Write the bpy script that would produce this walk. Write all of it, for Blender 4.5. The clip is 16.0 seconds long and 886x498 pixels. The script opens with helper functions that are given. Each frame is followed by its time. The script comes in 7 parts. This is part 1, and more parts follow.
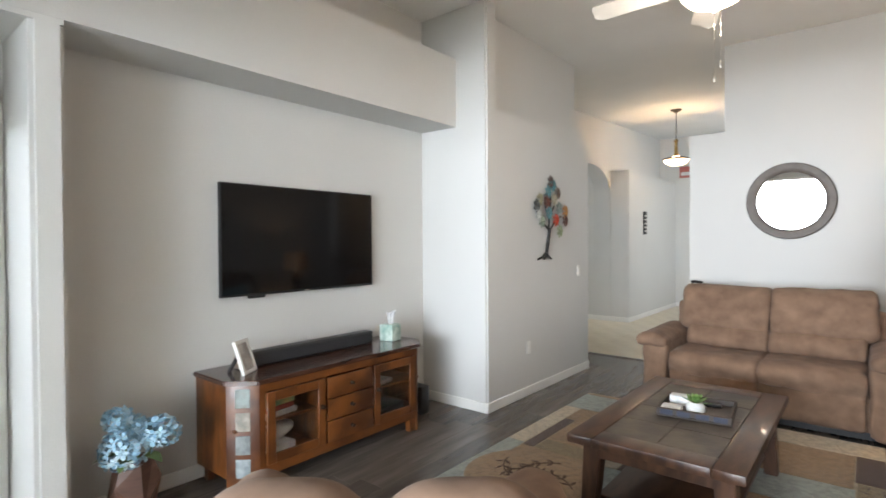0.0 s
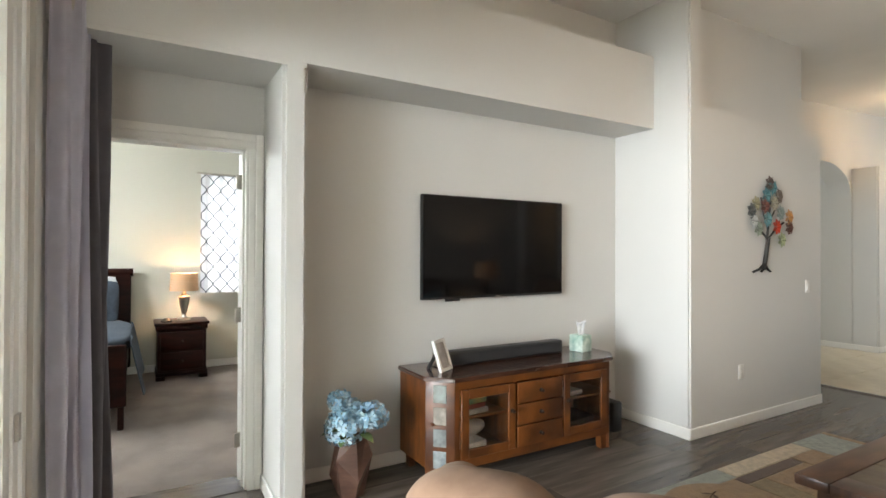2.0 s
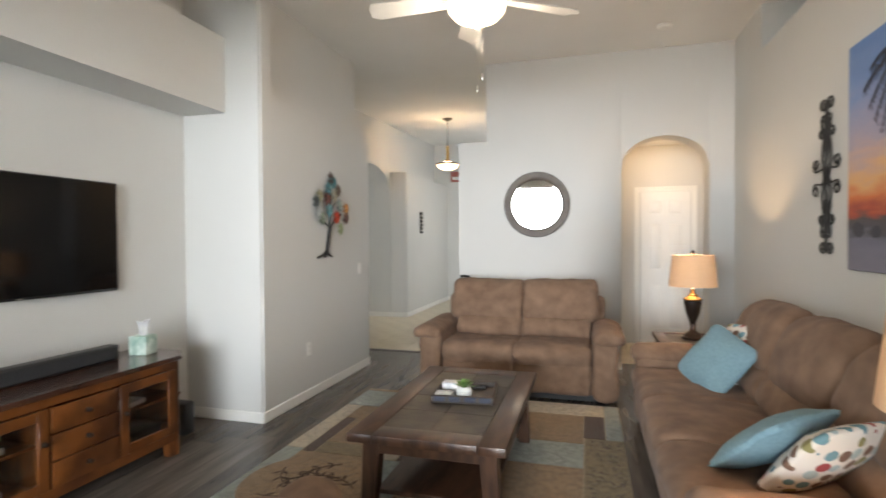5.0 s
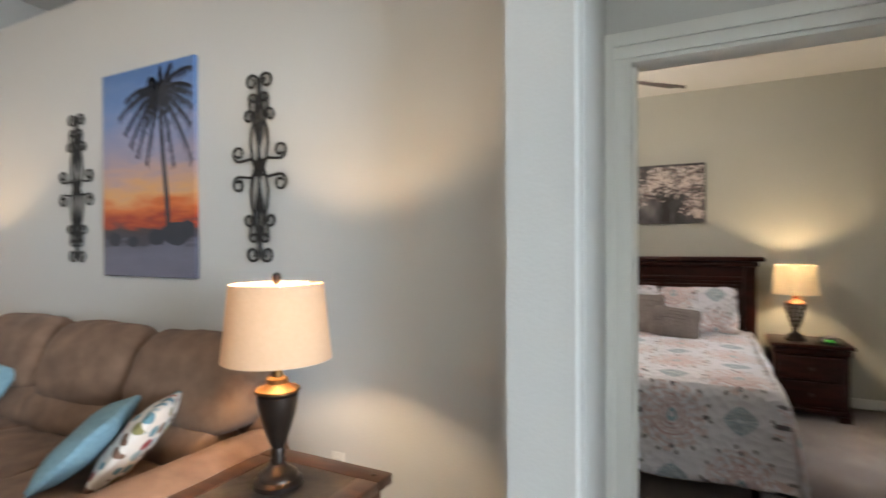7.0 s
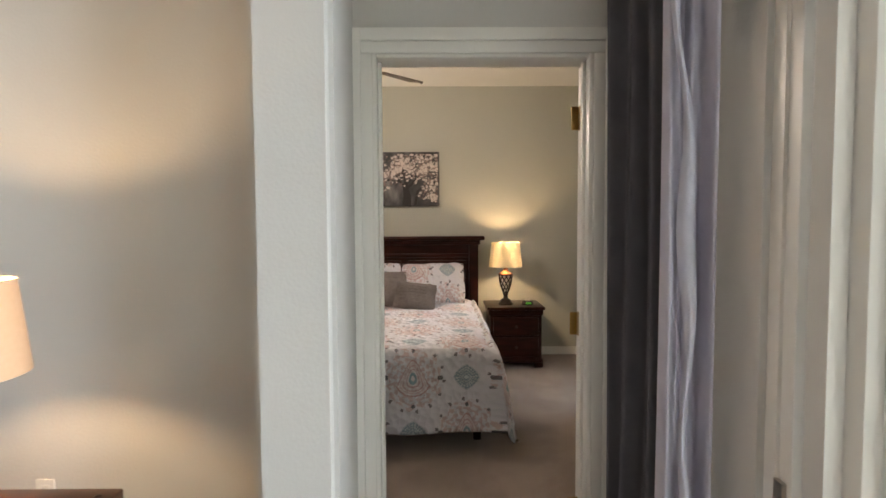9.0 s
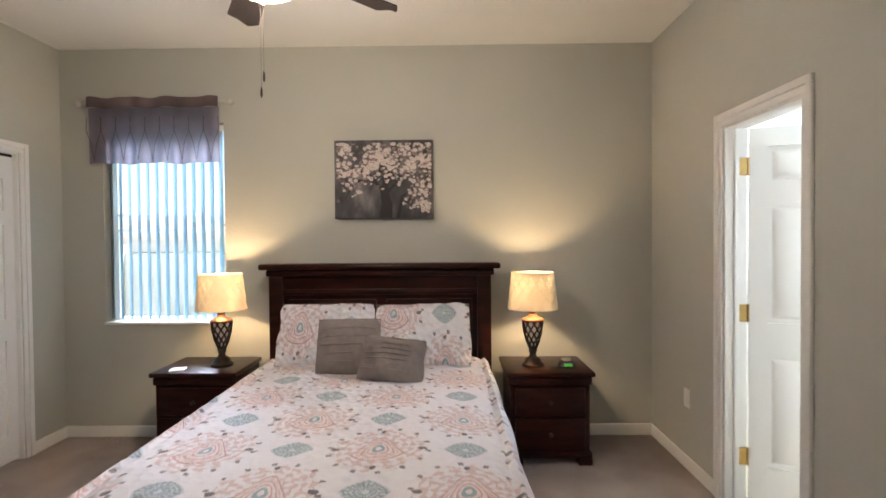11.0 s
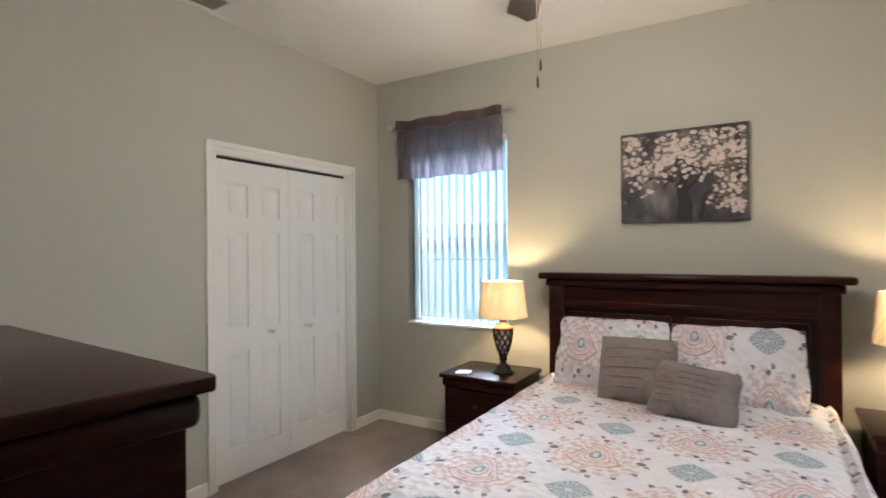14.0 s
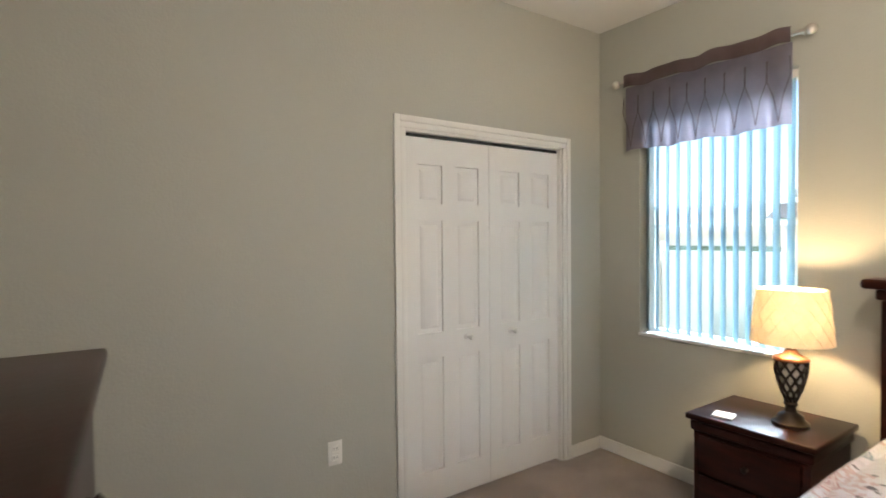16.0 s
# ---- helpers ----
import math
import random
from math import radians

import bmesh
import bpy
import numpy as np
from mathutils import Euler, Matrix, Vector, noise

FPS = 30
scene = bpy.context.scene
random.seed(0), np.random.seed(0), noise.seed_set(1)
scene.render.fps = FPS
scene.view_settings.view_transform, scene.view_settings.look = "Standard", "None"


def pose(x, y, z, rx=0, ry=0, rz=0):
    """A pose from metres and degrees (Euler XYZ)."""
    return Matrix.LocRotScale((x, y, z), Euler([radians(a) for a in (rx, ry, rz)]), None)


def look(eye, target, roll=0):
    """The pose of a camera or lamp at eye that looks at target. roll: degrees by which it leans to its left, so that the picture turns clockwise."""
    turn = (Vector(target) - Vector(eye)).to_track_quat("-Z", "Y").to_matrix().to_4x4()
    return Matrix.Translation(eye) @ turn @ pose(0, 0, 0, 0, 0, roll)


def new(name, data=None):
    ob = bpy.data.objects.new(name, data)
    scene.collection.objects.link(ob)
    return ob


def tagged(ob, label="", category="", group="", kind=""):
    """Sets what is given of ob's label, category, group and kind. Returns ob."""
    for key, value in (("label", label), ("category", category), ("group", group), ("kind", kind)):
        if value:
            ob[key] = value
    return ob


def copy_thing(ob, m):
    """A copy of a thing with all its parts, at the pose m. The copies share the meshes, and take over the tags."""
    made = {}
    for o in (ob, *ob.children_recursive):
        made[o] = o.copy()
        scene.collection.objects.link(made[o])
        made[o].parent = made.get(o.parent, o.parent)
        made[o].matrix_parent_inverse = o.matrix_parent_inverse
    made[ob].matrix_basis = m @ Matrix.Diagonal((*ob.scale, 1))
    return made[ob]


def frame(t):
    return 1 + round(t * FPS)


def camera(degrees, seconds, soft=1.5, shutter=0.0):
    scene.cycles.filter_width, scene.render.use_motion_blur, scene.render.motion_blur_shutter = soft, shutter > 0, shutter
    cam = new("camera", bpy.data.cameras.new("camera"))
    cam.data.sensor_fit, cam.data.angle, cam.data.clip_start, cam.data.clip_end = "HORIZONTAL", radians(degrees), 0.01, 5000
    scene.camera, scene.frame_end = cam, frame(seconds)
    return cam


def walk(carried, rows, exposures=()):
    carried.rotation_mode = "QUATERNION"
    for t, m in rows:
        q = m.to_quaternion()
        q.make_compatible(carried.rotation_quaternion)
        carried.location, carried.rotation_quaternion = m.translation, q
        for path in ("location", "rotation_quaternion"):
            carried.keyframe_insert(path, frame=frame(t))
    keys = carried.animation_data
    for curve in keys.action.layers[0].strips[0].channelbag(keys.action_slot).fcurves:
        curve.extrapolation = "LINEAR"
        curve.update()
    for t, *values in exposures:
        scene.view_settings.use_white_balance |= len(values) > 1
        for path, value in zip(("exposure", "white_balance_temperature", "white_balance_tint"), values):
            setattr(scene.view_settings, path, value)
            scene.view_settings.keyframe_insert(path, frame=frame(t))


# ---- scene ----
cam = camera(81.1, 16.0, soft=1.6, shutter=0.35)
PATH = [
    (0, (0.915, 0.791, 1.408), (-0.354, 2.336, 1.381), -0.3),
    (0.5, (0.911, 0.778, 1.397), (-0.515, 2.181, 1.382), -0.2),
    (1, (0.925, 0.77, 1.392), (-0.644, 2.01, 1.39), -0.0),
    (1.5, (0.917, 0.755, 1.39), (-0.754, 1.855, 1.397), 0.1),
    (2, (0.915, 0.745, 1.386), (-0.812, 1.755, 1.402), 0.2),
    (2.5, (0.911, 0.752, 1.382), (-0.806, 1.776, 1.383), 0.1),
    (3, (0.933, 0.76, 1.372), (-0.68, 1.942, 1.361), 0.0),
    (5.5, (0.877, 0.937, 1.394), (0.769, 2.933, 1.357), -0.3),
    (6, (0.75, 0.988, 1.39), (1.225, 2.931, 1.379), -0.2),
    (6.5, (0.61, 0.986, 1.372), (1.9, 2.514, 1.401), -0.3),
    (7, (0.384, 0.941, 1.386), (2.168, 1.847, 1.374), -0.3),
    (7.5, (0.177, 0.941, 1.409), (2.145, 1.28, 1.31), 0.0),
    (8, (-0.003, 1.004, 1.405), (1.994, 1.056, 1.324), 0.1),
    (10.5, (1.638, 0.822, 1.421), (3.635, 0.79, 1.321), -0.4),
    (11, (2.07, 0.838, 1.438), (4.069, 0.86, 1.4), -0.5),
    (11.5, (2.294, 0.802, 1.448), (4.291, 0.902, 1.448), -0.5),
    (12, (2.373, 0.783, 1.438), (4.355, 1.049, 1.416), -0.4),
    (12.5, (2.396, 0.785, 1.424), (4.349, 1.216, 1.373), -0.5),
    (13, (2.383, 0.827, 1.417), (4.286, 1.444, 1.398), -0.6),
    (13.5, (2.37, 0.875, 1.424), (4.192, 1.7, 1.421), -0.5),
    (14, (2.36, 0.902, 1.429), (4.068, 1.944, 1.433), -0.5),
    (14.5, (2.364, 0.929, 1.436), (3.941, 2.158, 1.458), -0.4),
    (15, (2.401, 0.989, 1.44), (3.826, 2.392, 1.447), -0.3),
    (15.5, (2.578, 1.129, 1.441), (3.854, 2.668, 1.416), -0.4),
    (16, (2.928, 1.355, 1.464), (4.065, 3.0, 1.419), -0.5),
]
EXPOSURES = [(0.0, 0.72, 6550, 16), (1.5, 0.72, 6900, 15), (3.0, 0.70, 7200, 15), (5.5, 0.50, 6700, 16), (6.0, 0.48, 6550, 16), (6.5, 0.38, 6500, 15), (7.0, 0.58, 6200, 14), (7.5, 0.66, 6450, 15), (8.0, 0.54, 6850, 16), (10.5, 0.75, 6450, 17), (11.5, 0.6, 6250, 18), (12.0, 0.5, 6450, 17), (12.5, 0.5, 6200, 15), (14.5, 0.85, 6050, 13), (16.0, 0.9, 6350, 13)]
walk(cam, [(t, look(eye, target, roll)) for t, eye, target, roll in PATH], EXPOSURES)

# ---- world, sun and large lights ----
world = bpy.data.worlds.new("World")
scene.world = world
world.use_nodes = True
wn = world.node_tree.nodes
sky = wn.new("ShaderNodeTexSky")
sky.sky_type, sky.sun_disc = "NISHITA", False
sky.sun_elevation, sky.sun_rotation = radians(41), radians(259)
wn["Background"].inputs["Strength"].default_value = 0.15
world.node_tree.links.new(sky.outputs[0], wn["Background"].inputs[0])

sun_data = bpy.data.lights.new("sun", "SUN")
sun_data.energy, sun_data.angle, sun_data.color = 2.0, radians(0.6), (1.0, 0.95, 0.87)
sun = new("sun", sun_data)
sun.matrix_world = look((-10, -2, 9), (0, 0, 0))


def area_light(name, eye, target, width, height, watts, color):
    data = bpy.data.lights.new(name, "AREA")
    data.shape, data.size, data.size_y, data.energy, data.color = "RECTANGLE", width, height, watts, color
    ob = new(name, data)
    ob.matrix_world = look(eye, target)
    return ob


def bulb_light(name, place, watts, color, radius=0.04):
    data = bpy.data.lights.new(name, "POINT")
    data.energy, data.color, data.shadow_soft_size = watts, color, radius
    ob = new(name, data)
    ob.location = place
    return ob


WARM = (1.0, 0.69, 0.38)
DAY = (0.80, 0.92, 1.0)
# Unseen outdoor area lamps stand in for skylight through slider and bedroom window.
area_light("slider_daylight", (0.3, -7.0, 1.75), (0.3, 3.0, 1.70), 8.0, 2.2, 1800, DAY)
area_light("window_daylight", (9.5, 3.2, 4.45), (4.6, 2.3, 1.3), 3.0, 1.5, 1700, (0.74, 0.88, 1.0))
area_light("bedroom_window_daylight", (-6.25, 1.90, 1.60), (-3.0, 1.7, 1.0), 1.0, 1.4, 16, DAY)
# Added fill that brightens the guest room; the south wall has no window.
area_light("guest_room_fill", (-4.3, -1.52, 2.2), (-3.6, 1.3, 0.0), 1.2, 0.9, 130, DAY)
area_light("bathroom_daylight", (4.60, -2.60, 2.0), (4.6, -0.6, 1.0), 1.2, 0.9, 66, DAY)
area_light("foyer_daylight", (0.6, 10.8, 2.0), (-2.4, 10.9, 1.6), 1.0, 1.6, 28, DAY)
# Fill lamp added to lift the dark view through the arch; no window built.
area_light("side_hall_fill", (-5.8, 8.4, 1.6), (-3.0, 9.6, 1.2), 1.2, 1.4, 32, DAY)

# ---- materials ----


def material(name, color, rough=0.6, metal=0.0, second=None, scale=8.0, detail=4.0, amount=0.5, bump=0.0, bump_scale=60.0,
             stretch=(1, 1, 1), spec=0.5, coat=0.0, sheen=0.0):
    m = bpy.data.materials.new(name)
    m.use_nodes = True
    t = m.node_tree
    b = t.nodes["Principled BSDF"]
    b.inputs["Roughness"].default_value = rough
    b.inputs["Metallic"].default_value = metal
    b.inputs["Specular IOR Level"].default_value = spec
    b.inputs["Coat Weight"].default_value = coat
    b.inputs["Sheen Weight"].default_value = sheen
    second = second or tuple(c * 0.88 for c in color)
    tc = t.nodes.new("ShaderNodeTexCoord")
    mp = t.nodes.new("ShaderNodeMapping")
    mp.inputs["Scale"].default_value = stretch
    t.links.new(tc.outputs["Object"], mp.inputs[0])
    n = t.nodes.new("ShaderNodeTexNoise")
    n.inputs["Scale"].default_value, n.inputs["Detail"].default_value = scale, detail
    t.links.new(mp.outputs[0], n.inputs["Vector"])
    ramp = t.nodes.new("ShaderNodeValToRGB")
    ramp.color_ramp.elements[0].position, ramp.color_ramp.elements[1].position = 0.16 + 0.26 * amount, 0.84 - 0.26 * amount
    ramp.color_ramp.elements[0].color, ramp.color_ramp.elements[1].color = (*second, 1), (*color, 1)
    t.links.new(n.outputs["Fac"], ramp.inputs[0])
    t.links.new(ramp.outputs[0], b.inputs["Base Color"])
    if bump:
        n2 = t.nodes.new("ShaderNodeTexNoise")
        n2.inputs["Scale"].default_value, n2.inputs["Detail"].default_value = bump_scale, 3
        t.links.new(mp.outputs[0], n2.inputs["Vector"])
        bp = t.nodes.new("ShaderNodeBump")
        bp.inputs["Strength"].default_value, bp.inputs["Distance"].default_value = bump, 0.01
        t.links.new(n2.outputs["Fac"], bp.inputs["Height"])
        t.links.new(bp.outputs[0], b.inputs["Normal"])
    return m


def glow(name, color, strength):
    m = bpy.data.materials.new(name)
    m.use_nodes = True
    b = m.node_tree.nodes["Principled BSDF"]
    b.inputs["Base Color"].default_value = (*color, 1)
    b.inputs["Emission Color"].default_value = (*color, 1)
    b.inputs["Emission Strength"].default_value = strength
    return m


def cloth(name, color, through_light=0.5, second=None, scale=30.0, weave=0.0):
    """Thin cloth that lets part of the light through."""
    m = material(name, color, 0.9, second=second, scale=scale, bump=0.15, bump_scale=220)
    t = m.node_tree
    b, out = t.nodes["Principled BSDF"], t.nodes["Material Output"]
    tr = t.nodes.new("ShaderNodeBsdfTranslucent")
    mix = t.nodes.new("ShaderNodeMixShader")
    mix.inputs[0].default_value = through_light
    src = b.inputs["Base Color"].links[0].from_socket
    t.links.new(src, tr.inputs["Color"])
    t.links.new(b.outputs[0], mix.inputs[1])
    t.links.new(tr.outputs[0], mix.inputs[2])
    t.links.new(mix.outputs[0], out.inputs["Surface"])
    return m


def glass(name, tint=(1, 1, 1), rough=0.0):
    m = bpy.data.materials.new(name)
    m.use_nodes = True
    t = m.node_tree
    out = t.nodes["Material Output"]
    t.nodes.remove(t.nodes["Principled BSDF"])
    a, g, mix = (t.nodes.new(k) for k in ("ShaderNodeBsdfTransparent", "ShaderNodeBsdfGlossy", "ShaderNodeMixShader"))
    a.inputs[0].default_value = (*tint, 1)
    g.inputs["Roughness"].default_value = rough
    mix.inputs[0].default_value = 0.05
    t.links.new(a.outputs[0], mix.inputs[1])
    t.links.new(g.outputs[0], mix.inputs[2])
    t.links.new(mix.outputs[0], out.inputs["Surface"])
    return m


M_WALL = material("living_wall_paint", (0.60, 0.595, 0.57), 0.75, second=(0.58, 0.575, 0.55), scale=1.2, bump=0.12, bump_scale=90)
M_WALL_BED = material("bedroom_wall_paint", (0.455, 0.455, 0.40), 0.75, second=(0.435, 0.435, 0.38), scale=1.2, bump=0.12, bump_scale=90)
M_WALL_BED2 = material("guest_wall_paint", (0.62, 0.61, 0.53), 0.75, second=(0.60, 0.59, 0.51), scale=1.2, bump=0.1, bump_scale=90)
M_CEIL = material("ceiling_paint", (0.76, 0.76, 0.74), 0.85, second=(0.72, 0.72, 0.70), scale=1.5, bump=0.25, bump_scale=45)
M_TRIM = material("white_trim_paint", (0.80, 0.79, 0.75), 0.38, second=(0.77, 0.76, 0.72), scale=3, bump=0.03, bump_scale=120)
M_DOOR = material("white_door_paint", (0.80, 0.79, 0.76), 0.42, second=(0.77, 0.76, 0.73), scale=4, bump=0.08, bump_scale=160, stretch=(1, 1, 0.1))
M_CARPET = material("beige_carpet", (0.30, 0.228, 0.188), 0.97, second=(0.205, 0.155, 0.128), scale=3, detail=9, amount=0.9, bump=1.0, bump_scale=260, sheen=0.3)
M_TILE = material("cream_floor_tile", (0.62, 0.54, 0.40), 0.3, second=(0.53, 0.45, 0.32), scale=5, amount=0.8, bump=0.05)
M_GROUT = material("grout", (0.36, 0.31, 0.24), 0.9)
M_STUCCO = material("cream_stucco", (0.74, 0.70, 0.62), 0.9, second=(0.66, 0.62, 0.55), scale=14, bump=0.9, bump_scale=38)
M_CONCRETE = material("patio_concrete", (0.46, 0.44, 0.40), 0.85, second=(0.38, 0.36, 0.33), scale=4, bump=0.2, bump_scale=90)
M_GRASS = material("lawn_grass", (0.09, 0.14, 0.04), 0.95, second=(0.05, 0.09, 0.025), scale=12, bump=0.8, bump_scale=200)


def plank_material():
    m = material("grey_oak_plank", (0.135, 0.116, 0.100), 0.27, second=(0.070, 0.058, 0.049), scale=5, detail=9, amount=0.7, bump=0.06, bump_scale=40, stretch=(3.0, 0.35, 1))
    t = m.node_tree
    b = t.nodes["Principled BSDF"]
    info = t.nodes.new("ShaderNodeObjectInfo")
    mul = t.nodes.new("ShaderNodeMix")
    mul.data_type, mul.blend_type = "RGBA", "MULTIPLY"
    mul.inputs[0].default_value = 1.0
    rr = t.nodes.new("ShaderNodeMapRange")
    rr.inputs["To Min"].default_value, rr.inputs["To Max"].default_value = 0.72, 1.25
    t.links.new(info.outputs["Random"], rr.inputs[0])
    src = b.inputs["Base Color"].links[0].from_socket
    t.links.new(src, mul.inputs[6])
    t.links.new(rr.outputs[0], mul.inputs[7])
    t.links.new(mul.outputs[2], b.inputs["Base Color"])
    return m


M_PLANK = plank_material()
M_PLANK_GAP = material("plank_gap", (0.03, 0.026, 0.022), 0.8)
M_CHERRY = material("dark_cherry_wood", (0.027, 0.0065, 0.0045), 0.30, second=(0.014, 0.004, 0.003), scale=4, detail=7, amount=0.9, bump=0.03, bump_scale=60, stretch=(1, 1, 6), coat=0.03, spec=0.15)
M_WALNUT = material("brown_stained_wood", (0.150, 0.047, 0.010), 0.38, second=(0.062, 0.018, 0.004), scale=5, detail=7, amount=0.9, bump=0.05, bump_scale=60, stretch=(4, 1, 1), coat=0.08)
M_WALNUT_TOP = material("dark_brown_wood_top", (0.075, 0.030, 0.017), 0.22, second=(0.040, 0.016, 0.010), scale=5, detail=7, amount=0.9, bump=0.03, stretch=(4, 1, 1), coat=0.4)
M_TABLE = material("coffee_table_wood", (0.085, 0.040, 0.022), 0.36, second=(0.04, 0.019, 0.011), scale=5, detail=7, amount=0.9, bump=0.06, stretch=(4, 1, 1), coat=0.1, spec=0.4)
M_SLATE = material("slate_inlay", (0.085, 0.068, 0.050), 0.5, second=(0.040, 0.033, 0.027), scale=7, detail=8, amount=0.9, bump=0.25, bump_scale=30, coat=0.0)
M_SUEDE = material("brown_suede", (0.235, 0.146, 0.096), 0.92, second=(0.140, 0.084, 0.055), scale=9, detail=9, amount=0.45, bump=0.12, bump_scale=260, sheen=0.05, spec=0.3)
M_BRONZE = material("dark_bronze", (0.045, 0.032, 0.025), 0.32, metal=0.6, second=(0.025, 0.018, 0.014), scale=12, bump=0.05)
M_IRON = material("black_wrought_iron", (0.025, 0.023, 0.021), 0.55, metal=0.4, second=(0.014, 0.013, 0.012), scale=30, bump=0.2, bump_scale=150)
M_BRASS = material("antique_brass", (0.40, 0.27, 0.10), 0.32, metal=1.0, second=(0.28, 0.18, 0.06), scale=15)
M_DULL_BRASS = material("dull_dark_brass", (0.17, 0.10, 0.036), 0.5, metal=0.9, second=(0.10, 0.06, 0.025), scale=15)
M_NICKEL = material("satin_nickel", (0.62, 0.58, 0.52), 0.3, metal=1.0)
M_BLACK = material("black_plastic", (0.012, 0.012, 0.013), 0.4, second=(0.009, 0.009, 0.010))
M_SCREEN = material("dark_tv_screen", (0.003, 0.003, 0.0035), 0.07, second=(0.0025, 0.0025, 0.003), spec=0.30)
M_WHITE_PLASTIC = material("white_plastic", (0.78, 0.77, 0.73), 0.4)
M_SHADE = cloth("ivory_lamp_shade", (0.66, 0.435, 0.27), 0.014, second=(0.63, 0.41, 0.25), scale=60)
M_CURTAIN = cloth("grey_curtain", (0.12, 0.115, 0.13), 0.05, second=(0.09, 0.087, 0.10), scale=9)
M_CURTAIN_LINING = cloth("pale_curtain_lining", (0.72, 0.71, 0.80), 0.45, second=(0.62, 0.61, 0.70), scale=9)
M_GLASS = glass("clear_glass")
M_MIRROR = material("mirror_silver", (0.92, 0.93, 0.93), 0.02, metal=1.0, second=(0.91, 0.92, 0.92))

# ---- mesh helpers ----


def box(bm, x0, x1, y0, y1, z0, z1, bevel=0.0, seg=2):
    r = bmesh.ops.create_cube(bm, size=1.0)
    vs = r["verts"]
    for v in vs:
        v.co = Vector((x0 + (v.co.x + 0.5) * (x1 - x0), y0 + (v.co.y + 0.5) * (y1 - y0), z0 + (v.co.z + 0.5) * (z1 - z0)))
    if bevel:
        es = list({e for v in vs for e in v.link_edges})
        bmesh.ops.bevel(bm, geom=es, offset=bevel, segments=seg, affect="EDGES", profile=0.5)
    return bm


def boxed(x0, x1, y0, y1, z0, z1, bevel=0.0, seg=2):
    return box(bmesh.new(), x0, x1, y0, y1, z0, z1, bevel, seg)


def lathe(bm, profile, seg=28, at=(0, 0, 0)):
    """Turns (radius, height) pairs about z."""
    rings = []
    for r, z in profile:
        rings.append([bm.verts.new((at[0] + r * math.cos(2 * math.pi * i / seg), at[1] + r * math.sin(2 * math.pi * i / seg), at[2] + z)) for i in range(seg)])
    for a, b in zip(rings, rings[1:]):
        for i in range(seg):
            bm.faces.new((a[i], a[(i + 1) % seg], b[(i + 1) % seg], b[i]))
    for ring in (rings[0], rings[-1]):
        bm.faces.new(ring)
    return bm


def tube(bm, points, radius, seg=8):
    """A round bar along points."""
    pts = [Vector(p) for p in points]
    rings = []
    for i, p in enumerate(pts):
        d = (pts[min(i + 1, len(pts) - 1)] - pts[max(i - 1, 0)]).normalized()
        side = d.cross(Vector((0, 0, 1)) if abs(d.z) < 0.9 else Vector((1, 0, 0))).normalized()
        up = side.cross(d)
        rings.append([bm.verts.new(p + radius * (math.cos(2 * math.pi * k / seg) * side + math.sin(2 * math.pi * k / seg) * up)) for k in range(seg)])
    for a, b in zip(rings, rings[1:]):
        for k in range(seg):
            bm.faces.new((a[k], a[(k + 1) % seg], b[(k + 1) % seg], b[k]))
    bm.faces.new(rings[0])
    bm.faces.new(rings[-1])
    return bm


def cushion(bm, size, m=None, puff=0.5, n=12, power=4.0, wrinkle=0.0, seed=0.0):
    """A stuffed box: full in the middle, thin and rounded at the rim. size in x, y, z, about its centre."""
    n0 = len(bm.verts)
    r = bmesh.ops.create_cube(bm, size=2.0)
    es = list({e for v in r["verts"] for e in v.link_edges})
    bmesh.ops.subdivide_edges(bm, edges=es, cuts=n, use_grid_fill=True)
    vs = list(bm.verts)[n0:]
    for v in vs:
        p = v.co.copy()
        k = (abs(p.x) ** power + abs(p.y) ** power + abs(p.z) ** power) ** (1 / power)
        p = p / max(k, 1e-6)
        thin = 1 - puff * (1 - (1 - min(1, abs(p.x)) ** 3) * (1 - min(1, abs(p.y)) ** 3))
        q = Vector((p.x * size[0] / 2, p.y * size[1] / 2, p.z * size[2] / 2 * thin))
        if wrinkle:
            q += wrinkle * noise.noise_vector(Vector((q.x * 9 + seed, q.y * 9, q.z * 9)))
        v.co = m @ q if m else q
    return bm


def smooth_loop(points, cuts=4):
    """A closed outline, rounded through its points."""
    n, out = len(points), []
    for i in range(n):
        a, b, c, d = (Vector(points[(i + k) % n]) for k in (-1, 0, 1, 2))
        for k in range(cuts):
            t = k / cuts
            out.append(0.5 * (2 * b + (c - a) * t + (2 * a - 5 * b + 4 * c - d) * t * t + (3 * b - a - 3 * c + d) * t * t * t))
    return out


